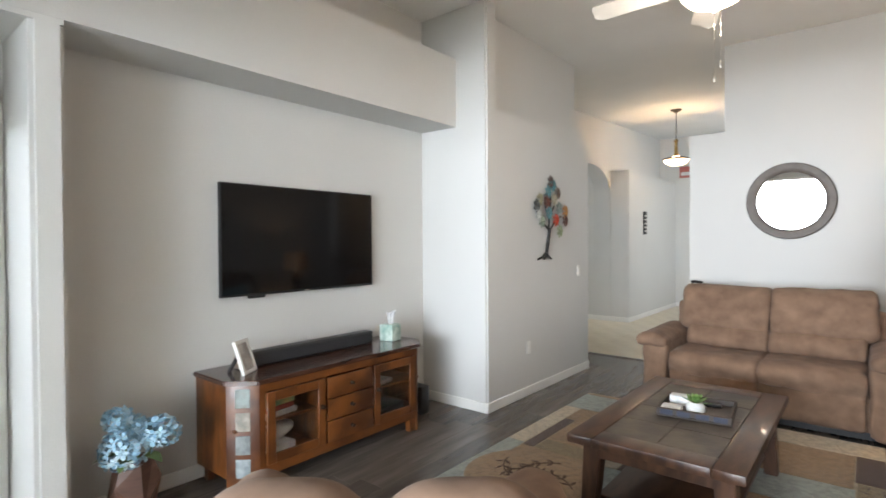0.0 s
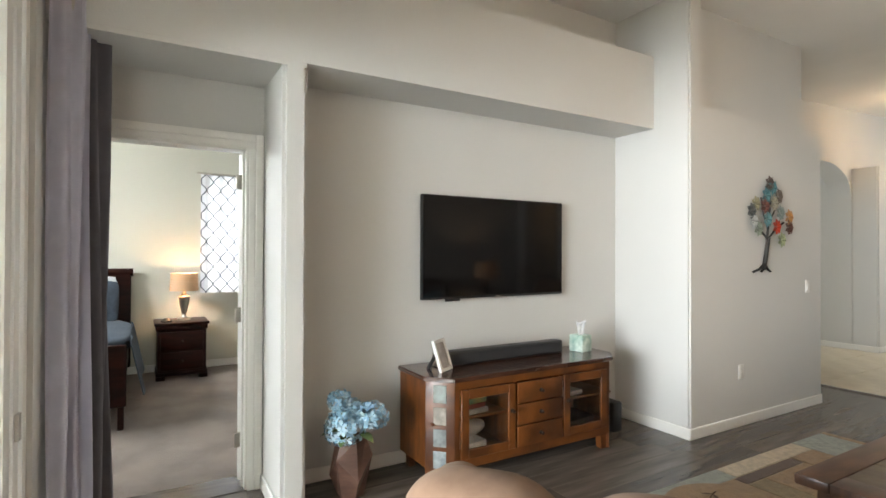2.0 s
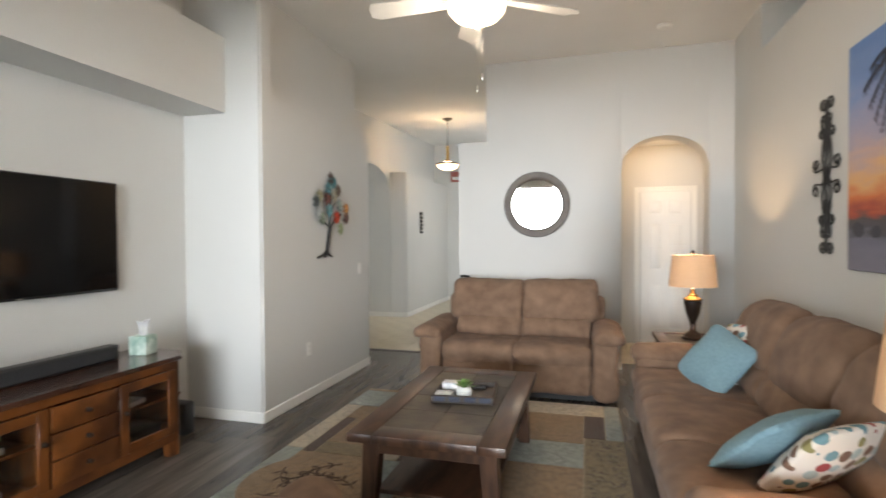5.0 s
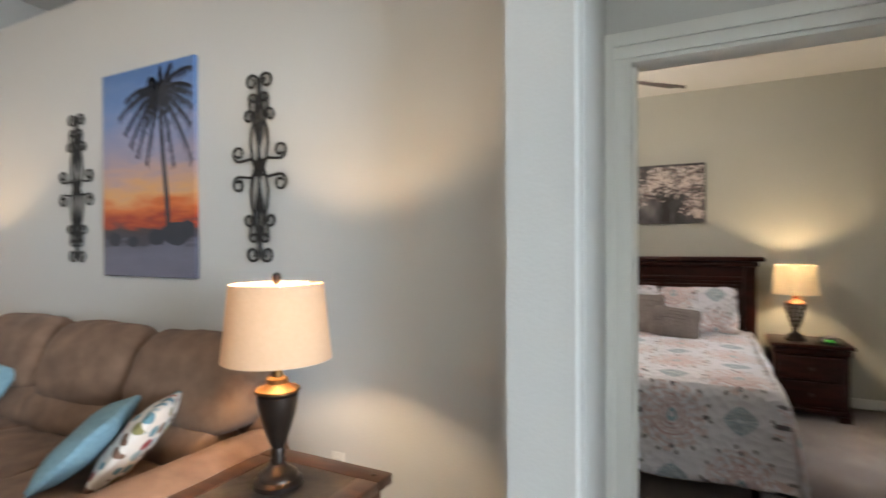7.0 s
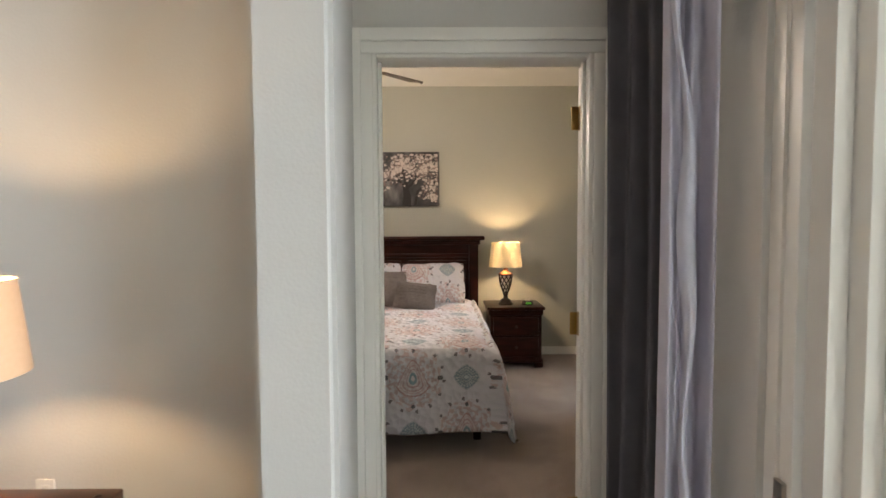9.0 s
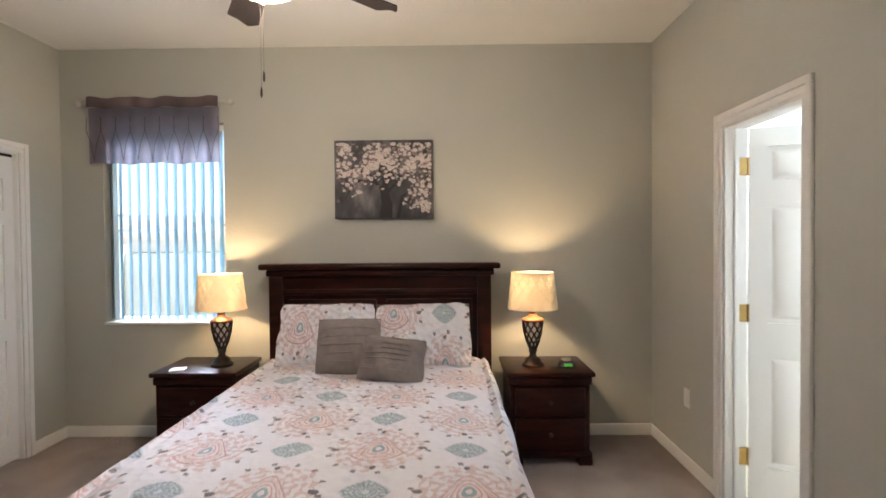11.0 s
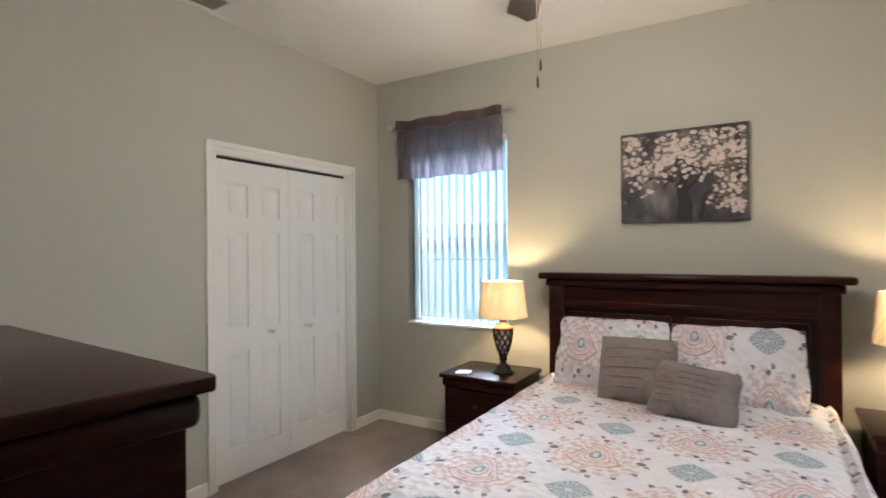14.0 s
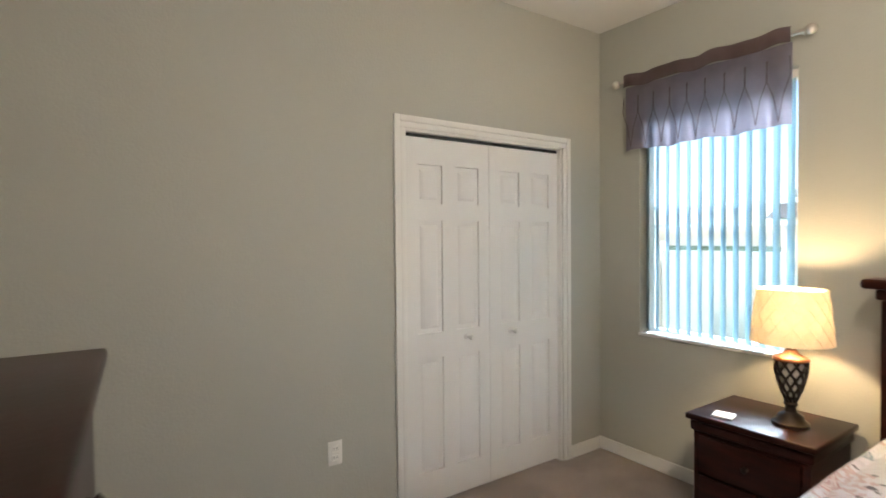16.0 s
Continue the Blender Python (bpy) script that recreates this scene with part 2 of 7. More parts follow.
def swept(bm, outline, a0, a1, soft, along="x", n=26, crease=0.004, seed=0.0, crown=0.0):
    """An upholstered form: a rounded outline drawn from a0 to a1, drawn in over soft metres at both ends."""
    loop = smooth_loop(outline)
    mid = sum(loop, Vector((0, 0))) / len(loop)
    rings = []
    for i in range(n + 1):
        s = 0.5 - 0.5 * math.cos(math.pi * i / n)
        d = min(s, 1 - s) * (a1 - a0)
        shrink = soft * (1 - math.sqrt(max(0.0, 1 - (1 - min(1.0, d / soft)) ** 2)))
        a = a0 + s * (a1 - a0)
        ring = []
        for p in loop:
            v = p - mid
            r = v.length
            q = mid + v * max(0.12, (r - shrink) / r)
            lift = crown * (4 * s * (1 - s)) * max(0.0, v.y)
            w = Vector((a, q.x, q.y + lift)) if along == "x" else Vector((q.x, a, q.y + lift))
            if crease:
                w += crease * noise.noise_vector(Vector((w.x * 6 + seed, w.y * 6, w.z * 6))) + 0.4 * crease * noise.noise_vector(Vector((w.x * 17, w.y * 17 + seed, w.z * 17)))
            ring.append(bm.verts.new(w))
        rings.append(ring)
    m = len(loop)
    for a, b in zip(rings, rings[1:]):
        for i in range(m):
            bm.faces.new((a[i], a[(i + 1) % m], b[(i + 1) % m], b[i]))
    bm.faces.new(rings[0])
    bm.faces.new(rings[-1])
    return bm


def sheet(bm, fn, nu, nv, thick=0.0):
    """A sheet over u, v in 0..1, with the second face set off along its normal when thick."""
    g = [[bm.verts.new(fn(i / nu, j / nv)) for j in range(nv + 1)] for i in range(nu + 1)]
    fs = [bm.faces.new((g[i][j], g[i + 1][j], g[i + 1][j + 1], g[i][j + 1])) for i in range(nu) for j in range(nv)]
    if thick:
        bmesh.ops.recalc_face_normals(bm, faces=fs)
        bmesh.ops.solidify(bm, geom=fs, thickness=thick)
    return bm


def mesh_of(name, bm, mats, smooth=True, angle=40):
    bmesh.ops.recalc_face_normals(bm, faces=bm.faces[:])
    me = bpy.data.meshes.new(name)
    bm.to_mesh(me)
    bm.free()
    for m in (mats if isinstance(mats, (list, tuple)) else [mats]):
        me.materials.append(m)
    if smooth:
        for p in me.polygons:
            p.use_smooth = True
        me.set_sharp_from_angle(angle=radians(angle))
    return me


def part(name, bm, mat, parent, label="", smooth=True, at=None):
    ob = new(name, mesh_of(name, bm, mat, smooth))
    ob.parent = parent
    if at is not None:
        ob.matrix_basis = at
    if label:
        tagged(ob, label)
    return ob


def thing(name, label, category, m=None, group=""):
    """An empty at a thing's base; its parts are modelled about that base."""
    ob = new(name)
    ob.empty_display_size = 0.1
    if m is not None:
        ob.matrix_basis = m
    return tagged(ob, label, category, group)


def setting(name, bm, mat, label="", category="", smooth=False):
    ob = new(name, mesh_of(name, bm, mat, smooth))
    return tagged(ob, label or name.replace("_", " "), category or name.split("_")[0], kind="structure")


def piece(name, bm, mat, label, category, m=None, group="", smooth=True):
    """A thing of one mesh."""
    ob = new(name, mesh_of(name, bm, mat, smooth))
    if m is not None:
        ob.matrix_basis = m
    return tagged(ob, label, category, group)


def wall_along(axis, p0, p1, a0, a1, z0, z1, openings=()):
    """A wall between p0 and p1 in thickness, from a0 to a1 along the other axis, with openings (from, to, sill, head)."""
    bm = bmesh.new()

    def put(a, b, lo, hi):
        if b - a > 1e-4 and hi - lo > 1e-4:
            box(bm, *((p0, p1, a, b) if axis == "y" else (a, b, p0, p1)), lo, hi)
    at = a0
    for f, t, sill, head in sorted(openings):
        put(at, f, z0, z1)
        put(f, t, z0, sill)
        put(f, t, head, z1)
        at = t
    put(at, a1, z0, z1)
    return bm

# ---- large structure ----
TREE_X, NICHE_X, SOFFIT_X = -1.49, -2.19, -1.80
SOFA_X, DOOR_X, PIER_X = 2.31, 2.25, 1.87
CEIL, BED_CEIL = 3.38, 2.84
MIRROR_Y = 6.70
BED_W, BED_E, BED_N, BED_S = 2.37, 5.84, 3.67, -0.635


def south_y(x):
    """The slider wall runs a little askew."""
    return 0.26 - 0.075 * x


# floors
setting("floor_living", boxed(-2.49, 2.43, 0.0, 6.98, -0.12, -0.006), M_PLANK_GAP, "dark seams under grey wood plank floor", "floor")
setting("floor_hall", boxed(-6.0, 2.9, 6.98, 12.8, -0.12, -0.006), M_GROUT, "grout bed under cream hall tiles", "floor")
setting("floor_bedroom", boxed(2.43, 6.0, -0.70, 3.80, -0.12, 0.0), M_CARPET, "beige bedroom carpet with soft footprints", "floor")
setting("floor_guest_room", boxed(-6.1, -2.49, -1.6, 3.6, -0.12, 0.0), M_CARPET, "beige guest room carpet", "floor")
setting("floor_bathroom", boxed(3.3, 6.0, -3.0, -0.70, -0.12, -0.004), M_TILE, "cream bathroom floor tile", "floor")

# ceilings
setting("ceiling_living", boxed(-2.5, 3.2, -0.1, 6.98, CEIL, CEIL + 0.1), M_CEIL, "white textured living room ceiling", "ceiling")
bm = boxed(-2.95, 3.2, 6.98, 12.8, CEIL, CEIL + 0.1)
for v in bm.verts:
    v.co.z += 0.24 if v.co.y > 10 else 0.0
setting("ceiling_foyer", bm, M_CEIL, "white foyer ceiling rising towards the entry", "ceiling")
setting("ceiling_hall", boxed(-6.0, -2.9, 6.2, 12.3, 2.70, 2.80), M_CEIL, "white side hall ceiling", "ceiling")
setting("ceiling_bedroom", boxed(2.30, 6.0, -0.75, 3.80, BED_CEIL, BED_CEIL + 0.1), M_CEIL, "white bedroom ceiling", "ceiling")
setting("ceiling_guest_room", boxed(-6.1, -2.45, -1.6, 3.6, 2.75, 2.85), M_CEIL, "white guest room ceiling", "ceiling")
setting("ceiling_bathroom", boxed(3.3, 6.0, -3.0, -0.76, 2.6, 2.7), M_CEIL, "white bathroom ceiling", "ceiling")

# west side: guest room door recess, pillar, television niche, soffit, column, tree wall
D2 = (0.50, 1.295)
RECESS_X = -2.27
PILLAR = (1.375, 1.505)
setting("wall_west_recess", wall_along("y", RECESS_X - 0.12, RECESS_X, 0.0, PILLAR[0], 0, 2.36, [(*D2, 0, 2.0)]), M_WALL, "greige wall round the guest room door", "wall")
bm = boxed(-2.49, SOFFIT_X, PILLAR[0], PILLAR[1], 0, 2.36)
bmesh.ops.bevel(bm, geom=[e for e in bm.edges if abs(e.verts[0].co.z - e.verts[1].co.z) > 1 and e.verts[0].co.x > -2], offset=0.02, segments=4, affect="EDGES")
setting("wall_pillar", bm, M_WALL, "slim greige pillar with rounded corners", "wall", True)
setting("wall_niche", boxed(-2.49, NICHE_X, PILLAR[1], 4.283, 0, CEIL), M_WALL, "greige back wall of the television niche", "wall")
setting("wall_soffit", boxed(NICHE_X, SOFFIT_X, 0.0, 4.283, 2.385, 2.96), M_WALL, "deep greige soffit over the television niche", "wall")
setting("wall_recess_soffit", boxed(-2.49, SOFFIT_X - 0.002, 0.0, 1.5, 2.36, 2.385), M_WALL, "underside of the greige soffit", "wall")
setting("wall_above_soffit", boxed(-2.49, NICHE_X, 0.0, PILLAR[1], 2.385, CEIL), M_WALL, "greige wall above the plant shelf", "wall")
bm = boxed(-2.49, TREE_X, 4.283, 4.42, 0, CEIL)
bmesh.ops.bevel(bm, geom=[e for e in bm.edges if abs(e.verts[0].co.z - e.verts[1].co.z) > 1 and e.verts[0].co.x > -2 and e.verts[0].co.y < 4.3], offset=0.016, segments=4, affect="EDGES")
setting("wall_column", bm, M_WALL, "full-height greige column beside the niche", "wall", True)
setting("wall_tree", boxed(-2.45, TREE_X, 4.42, 6.255, 0, 2.515), M_WALL, "greige partition with a plant ledge on top", "wall")
setting("wall_tree_upper", boxed(-2.45, -1.65, 4.42, 6.255, 2.515, CEIL), M_WALL, "set-back greige wall above the ledge", "wall")


def arch_wall(x0, x1, y0, y1, z1, a0, a1, spring, rise, axis="x"):
    """A wall with an arched opening a0..a1; axis x: wall runs along x between y0 and y1."""
    bm = bmesh.new()

    def pt(a, p, z):
        return (a, p, z) if axis == "x" else (p, a, z)
    lo, hi, p0, p1 = (x0, x1, y0, y1) if axis == "x" else (y0, y1, x0, x1)
    n = 24
    curve = [(a0 + (a1 - a0) * i / n, spring + rise * math.sqrt(max(0, 1 - (2 * i / n - 1) ** 2))) for i in range(n + 1)]
    for p, flip in ((p0, 1), (p1, -1)):
        for quad in ([(lo, 0), (a0, 0), (a0, z1), (lo, z1)], [(a1, 0), (hi, 0), (hi, z1), (a1, z1)]):
            bm.faces.new([bm.verts.new(pt(a, p, z)) for a, z in quad])
        for (a, z), (b, w) in zip(curve, curve[1:]):
            bm.faces.new([bm.verts.new(pt(*q)) for q in ((a, p, z), (b, p, w), (b, p, z1), (a, p, z1))])
    rim = [(a0, 0), *curve, (a1, 0)]
    for (a, z), (b, w) in zip(rim, rim[1:]):
        bm.faces.new([bm.verts.new(pt(*q)) for q in ((a, p0, z), (b, p0, w), (b, p1, w), (a, p1, z))])
    for a in (lo, hi):
        bm.faces.new([bm.verts.new(pt(*q)) for q in ((a, p0, 0), (a, p1, 0), (a, p1, z1), (a, p0, z1))])
    bm.faces.new([bm.verts.new(pt(*q)) for q in ((lo, p0, z1), (hi, p0, z1), (hi, p1, z1), (lo, p1, z1))])
    bmesh.ops.remove_doubles(bm, verts=bm.verts[:], dist=1e-5)
    return bm


# mirror wall with the arch, its low extension, the alcove behind
setting("wall_mirror", arch_wall(-0.22, 3.2, MIRROR_Y, MIRROR_Y + 0.28, CEIL, 1.23, 2.08, 2.16, 0.31), M_WALL, "greige wall with an arched doorway", "wall", True)
setting("wall_mirror_low", boxed(-0.55, -0.22, MIRROR_Y, MIRROR_Y + 0.28, 0, 2.51), M_WALL, "low greige end of the mirror wall", "wall")
setting("wall_alcove_back", boxed(1.0, 3.2, 8.22, 8.34, 0, CEIL), M_WALL, "greige wall behind the arch", "wall")
setting("wall_alcove_side", boxed(0.98, 1.16, MIRROR_Y + 0.28, 8.22, 0, CEIL), M_WALL, "greige side wall behind the arch", "wall")
setting("wall_alcove_east", boxed(2.45, 2.6, MIRROR_Y + 0.28, 8.22, 0, CEIL), M_WALL, "greige wall beside the closet", "wall")
setting("wall_alcove_ceiling", boxed(1.16, 2.45, MIRROR_Y + 0.28, 8.22, 2.62, 2.70), M_CEIL, "low ceiling behind the arch", "ceiling")

# hall and foyer
HALL_X, BOX_X, BOX_Y, ENTRY_Y = -2.60, -2.28, 9.72, 12.55
setting("wall_hall_arch", arch_wall(HALL_X - 0.30, HALL_X, 6.255, BOX_Y, CEIL + 0.3, 8.15, BOX_Y - 0.01, 2.25, 0.43, "y"), M_WALL, "greige hall wall with an arched opening", "wall", True)
bm = boxed(HALL_X - 0.15, BOX_X, BOX_Y, ENTRY_Y, 0, 2.635)
bmesh.ops.bevel(bm, geom=[e for e in bm.edges if abs(e.verts[0].co.z - e.verts[1].co.z) > 1 and e.verts[0].co.x > -2.4 and e.verts[0].co.y < 10], offset=0.02, segments=4, affect="EDGES")
setting("wall_hall_far", bm, M_WALL, "low greige wall block with a plant ledge beside the entry", "wall", True)
setting("wall_hall_upper", boxed(HALL_X - 0.30, HALL_X, BOX_Y, ENTRY_Y + 0.1, 2.635, CEIL + 0.3), M_WALL, "greige wall above the hall ledge", "wall")
setting("wall_side_hall", boxed(-6.0, HALL_X - 0.15, BOX_Y, BOX_Y + 0.12, 0, 2.70), M_WALL, "greige side hall wall", "wall")
setting("wall_side_hall_end", boxed(-6.12, -6.0, 6.2, BOX_Y + 0.12, 0, 2.70), M_WALL, "greige end wall of the side hall", "wall")
setting("wall_side_hall_south", boxed(-6.0, -2.45, 6.255, 6.40, 0, CEIL), M_WALL, "greige side hall wall near the niche", "wall")
setting("wall_entry", wall_along("x", ENTRY_Y, ENTRY_Y + 0.14, HALL_X, 1.2, 0, CEIL + 0.3, [(-1.80, -0.85, 0, 2.05)]), M_WALL, "pale wall with the entry door", "wall")
setting("wall_foyer_east", boxed(0.98, 1.12, 8.34, ENTRY_Y, 0, CEIL + 0.3), M_WALL, "greige foyer wall", "wall")

# east side: sofa wall with plant shelf, pier, bedroom door wall
setting("wall_sofa", boxed(SOFA_X, SOFA_X + 0.052, 1.502, 5.87, 0, 2.985), M_WALL, "greige wall behind the sofa", "wall")
setting("wall_sofa_north", boxed(SOFA_X, SOFA_X + 0.052, 5.87, MIRROR_Y, 0, CEIL), M_WALL, "greige full-height end of the sofa wall", "wall")
setting("wall_shelf_floor", boxed(SOFA_X + 0.052, 2.95, 1.25, 5.87, 2.945, 2.985), M_WALL, "plant shelf on top of the sofa wall", "wall")
setting("wall_shelf_back", boxed(2.95, 3.05, 1.0, 6.0, 2.985, CEIL), M_WALL, "greige wall behind the plant shelf", "wall")
setting("wall_shelf_end", boxed(SOFA_X + 0.052, 2.95, 5.87, 5.97, 2.985, CEIL), M_WALL, "end of the plant shelf", "wall")
bm = boxed(PIER_X, SOFA_X + 0.052, 1.25, 1.502, 0, CEIL)
bmesh.ops.bevel(bm, geom=[e for e in bm.edges if abs(e.verts[0].co.z - e.verts[1].co.z) > 1 and e.verts[0].co.x < 2], offset=0.022, segments=5, affect="EDGES")
setting("wall_pier", bm, M_WALL, "greige wall end with rounded corners", "wall", True)
D1 = (0.375, 1.185)
setting("wall_bedroom_door", wall_along("y", DOOR_X, BED_W - 0.008, -0.42, 1.25, 0, CEIL, [(*D1, 0, 2.025)]), M_WALL, "greige wall round the bedroom door", "wall")

# south wall with the wide sliding door
SL = (-1.66, 1.63)


def south_box(bm, x0, x1, z0, z1, near=0.0, depth=0.20):
    vs = box(bm, x0, x1, 0, 1, z0, z1).verts[-8:]
    for v in vs:
        v.co.y = south_y(v.co.x) - near - (0 if v.co.y > 0.5 else depth)
    return bm


bm = bmesh.new()
south_box(bm, -2.49, SL[0], 0, CEIL)
south_box(bm, SL[1], 2.30, 0, CEIL)
south_box(bm, SL[0], SL[1], 2.42, CEIL)
setting("wall_south", bm, M_WALL, "greige wall round the sliding door", "wall")

# bedroom shell
WIN = (2.47, 3.36, 0.83, 2.30)
setting("wall_bedroom_east", wall_along("y", BED_E, BED_E + 0.16, BED_S - 0.12, BED_N + 0.12, 0, BED_CEIL, [WIN]), M_WALL_BED, "sage-beige wall behind the bed with a window", "wall")
CLO = (4.285, 5.47, 0, 2.035)
setting("wall_bedroom_north", wall_along("x", BED_N, BED_N + 0.12, BED_W, BED_E, 0, BED_CEIL, [CLO]), M_WALL_BED, "sage-beige wall with the closet", "wall")
BATH = (4.235, 4.87, 0, 2.03)
setting("wall_bedroom_corner", wall_along("x", -0.42, -0.30, BED_W, 3.20, 0, BED_CEIL), M_WALL_BED, "sage-beige wall behind the bedroom door", "wall")
setting("wall_bedroom_return", boxed(3.18, 3.30, BED_S - 0.12, -0.30, 0, BED_CEIL), M_WALL_BED, "sage-beige return wall near the bathroom door", "wall")
setting("wall_bedroom_south", wall_along("x", BED_S - 0.12, BED_S, 3.30, BED_E, 0, BED_CEIL, [BATH]), M_WALL_BED, "sage-beige wall with the bathroom door", "wall")
setting("wall_bedroom_west", wall_along("y", BED_W - 0.006, BED_W, -0.42, BED_N, 0, BED_CEIL, [(*D1, 0, 2.025)]), M_WALL_BED, "sage-beige wall beside the bedroom door", "wall")
setting("wall_closet", boxed(4.1, 5.65, BED_N + 0.6, BED_N + 0.7, 0, BED_CEIL), M_WALL_BED, "closet back wall", "wall")

# bathroom beyond the door, guest room shell
bm = bmesh.new()
box(bm, 3.3, 3.4, -3.0, BED_S - 0.12, 0, 2.6)
box(bm, 5.9, 6.0, -3.0, BED_S - 0.12, 0, 2.6)
box(bm, 3.3, 6.0, -3.1, -3.0, 0, 2.6)
setting("wall_bathroom", bm, M_TRIM, "white bathroom walls", "wall")
bm = bmesh.new()
box(bm, -6.1, -2.49, -1.7, -1.6, 0, 2.75)
box(bm, -6.1, -2.49, 3.6, 3.7, 0, 2.75)
box(bm, -2.52, -2.49, -1.6, 0.0, 0, 2.75)
box(bm, -2.52, -2.49, 4.283, 3.6, 0, 2.75)
setting("wall_guest_sides", bm, M_WALL_BED2, "cream guest room walls", "wall")
WIN2 = (1.42, 2.45, 0.90, 2.30)
setting("wall_guest_west", wall_along("y", -6.1, -5.95, -1.6, 3.6, 0, 2.75, [WIN2]), M_WALL_BED2, "cream guest room wall with a window", "wall")
setting("wall_guest_east", wall_along("y", RECESS_X - 0.132, RECESS_X - 0.12, 0.0, PILLAR[0], 0, 2.75, [(*D2, 0, 2.0)]), M_WALL_BED2, "cream guest room wall beside the door", "wall")

setting("wall_guest_niche", boxed(-2.502, -2.49, PILLAR[0], 3.6, 0, 2.75), M_WALL_BED2, "cream guest room wall behind the niche", "wall")

# outside: ground, lanai slab, house wing seen through the slider
setting("ground", boxed(-60, 80, -80, 60, -0.5, -0.16), M_GRASS, "green lawn round the house", "ground")
setting("pavement", boxed(-3.2, 3.3, -5.0, 0.05, -0.16, -0.03), M_CONCRETE, "pale concrete lanai slab", "pavement")
EXT = (-1.93, -1.05, 0, 2.05)
# Roof slab out of view, added to keep sun and sky off the lanai.
setting("ceiling_lanai", boxed(-3.2, 3.12, -4.6, 0.02, 2.92, 3.0), M_CEIL, "unseen roof slab added to shade the lanai", "ceiling")
setting("wall_lanai", wall_along("y", 3.12, 3.18, -4.5, -0.42, 0, 2.9, [EXT]), M_STUCCO, "cream stucco wall of the bathroom wing", "wall")
bm = bmesh.new()
box(bm, -2.62, -2.46, -0.1, 0.0, 0, 2.9)
box(bm, -6.2, -2.5, -1.85, -1.7, 0, 2.9)
setting("wall_house_outside", bm, M_STUCCO, "cream stucco outside of the house", "wall")

# ---- trim: baseboards, casings, doors ----


def baseboard(name, x0, x1, y0, y1, mat=M_TRIM):
    ob = new(name, mesh_of(name, boxed(x0, x1, y0, y1, 0, 0.085, 0.005, 1), mat))
    return tagged(ob, "white painted baseboard", "baseboard", kind="structure")


baseboard("baseboard", TREE_X, TREE_X + 0.014, 4.283, 6.255)
baseboard("baseboard", NICHE_X, TREE_X + 0.014, 4.269, 4.283)
baseboard("baseboard", NICHE_X, NICHE_X + 0.014, PILLAR[1], 4.269)
baseboard("baseboard", RECESS_X, SOFFIT_X, PILLAR[0] - 0.014, PILLAR[0])
baseboard("baseboard", -0.55, 1.23, MIRROR_Y - 0.014, MIRROR_Y)
baseboard("baseboard", 2.08, SOFA_X, MIRROR_Y - 0.014, MIRROR_Y)
baseboard("baseboard", SOFA_X - 0.014, SOFA_X, 1.49, MIRROR_Y - 0.014)
baseboard("baseboard", PIER_X - 0.014, PIER_X, 1.27, 1.47)
baseboard("baseboard", BOX_X, BOX_X + 0.014, BOX_Y - 0.014, ENTRY_Y)
baseboard("baseboard", -6.0, BOX_X, BOX_Y - 0.014, BOX_Y)
baseboard("baseboard", BOX_X + 0.014, -1.88, ENTRY_Y - 0.014, ENTRY_Y)
baseboard("baseboard", BED_E - 0.014, BED_E, BED_S, BED_N)
baseboard("baseboard", 5.53, BED_E - 0.014, BED_N - 0.014, BED_N)
baseboard("baseboard", BED_W, 4.225, BED_N - 0.014, BED_N)
baseboard("baseboard", 4.93, BED_E - 0.014, BED_S, BED_S + 0.014)
baseboard("baseboard", 3.30, 4.175, BED_S, BED_S + 0.014)
baseboard("baseboard", -5.95, -5.936, -1.6, 3.6)


def casing(name, axis, face, way, a0, a1, head, depth, width=0.065, label="white painted door casing", stops=True):
    """Jambs and architrave round an opening. face: the wall face; way: the side that the trim stands out to; depth: the wall's depth behind the face."""
    th = tagged(new(name), label, "door casing", kind="structure")

    def put(pname, a, b, lo, hi, p, q, bevel=0.004):
        p, q = min(p, q), max(p, q)
        part(pname, boxed(*((p, q, a, b) if axis == "y" else (a, b, p, q)), lo, hi, bevel, 2), M_TRIM, th)
    out, out2 = face + way * 0.018, face + way * 0.010
    for s, a in ((-1, a0), (1, a1)):
        lo, hi = sorted((a - s * 0.004, a + s * width))
        mid = a + s * width * 0.45
        put("architrave", min(mid, hi if s > 0 else lo), max(mid, hi if s > 0 else lo), 0, head + width, face, out)
        put("architrave_bead", min(a - s * 0.004, mid), max(a - s * 0.004, mid), 0, head - 0.0045, face, out2, 0.003)
        put("jamb", *sorted((a, a - s * 0.018)), 0, head, face - way * 0.002, face - way * depth)
        if stops:
            put("door_stop", *sorted((a - s * 0.018, a - s * 0.030)), 0, head - 0.018, face - way * depth * 0.4, face - way * depth * 0.62, 0.002)
    put("head_architrave", a0 - width * 0.45, a1 + width * 0.45, head + width * 0.45, head + width, face, out)
    put("head_bead", a0 - width * 0.45, a1 + width * 0.45, head - 0.004, head + width * 0.45, face, out2, 0.003)
    put("head_jamb", a0 + 0.018, a1 - 0.018, head - 0.018, head, face - way * 0.002, face - way * depth)
    return th


casing("trim_guest_door", "y", RECESS_X, 1, *D2, 2.0, 0.13, 0.076)
casing("trim_bedroom_door", "y", DOOR_X, -1, *D1, 2.025, 0.125, 0.084)
casing("trim_bathroom_door", "x", BED_S, 1, BATH[0], BATH[1], 2.03, 0.12, 0.065)
casing("trim_closet", "x", BED_N, -1, CLO[0], CLO[1], 2.035, 0.10, 0.06, stops=False)


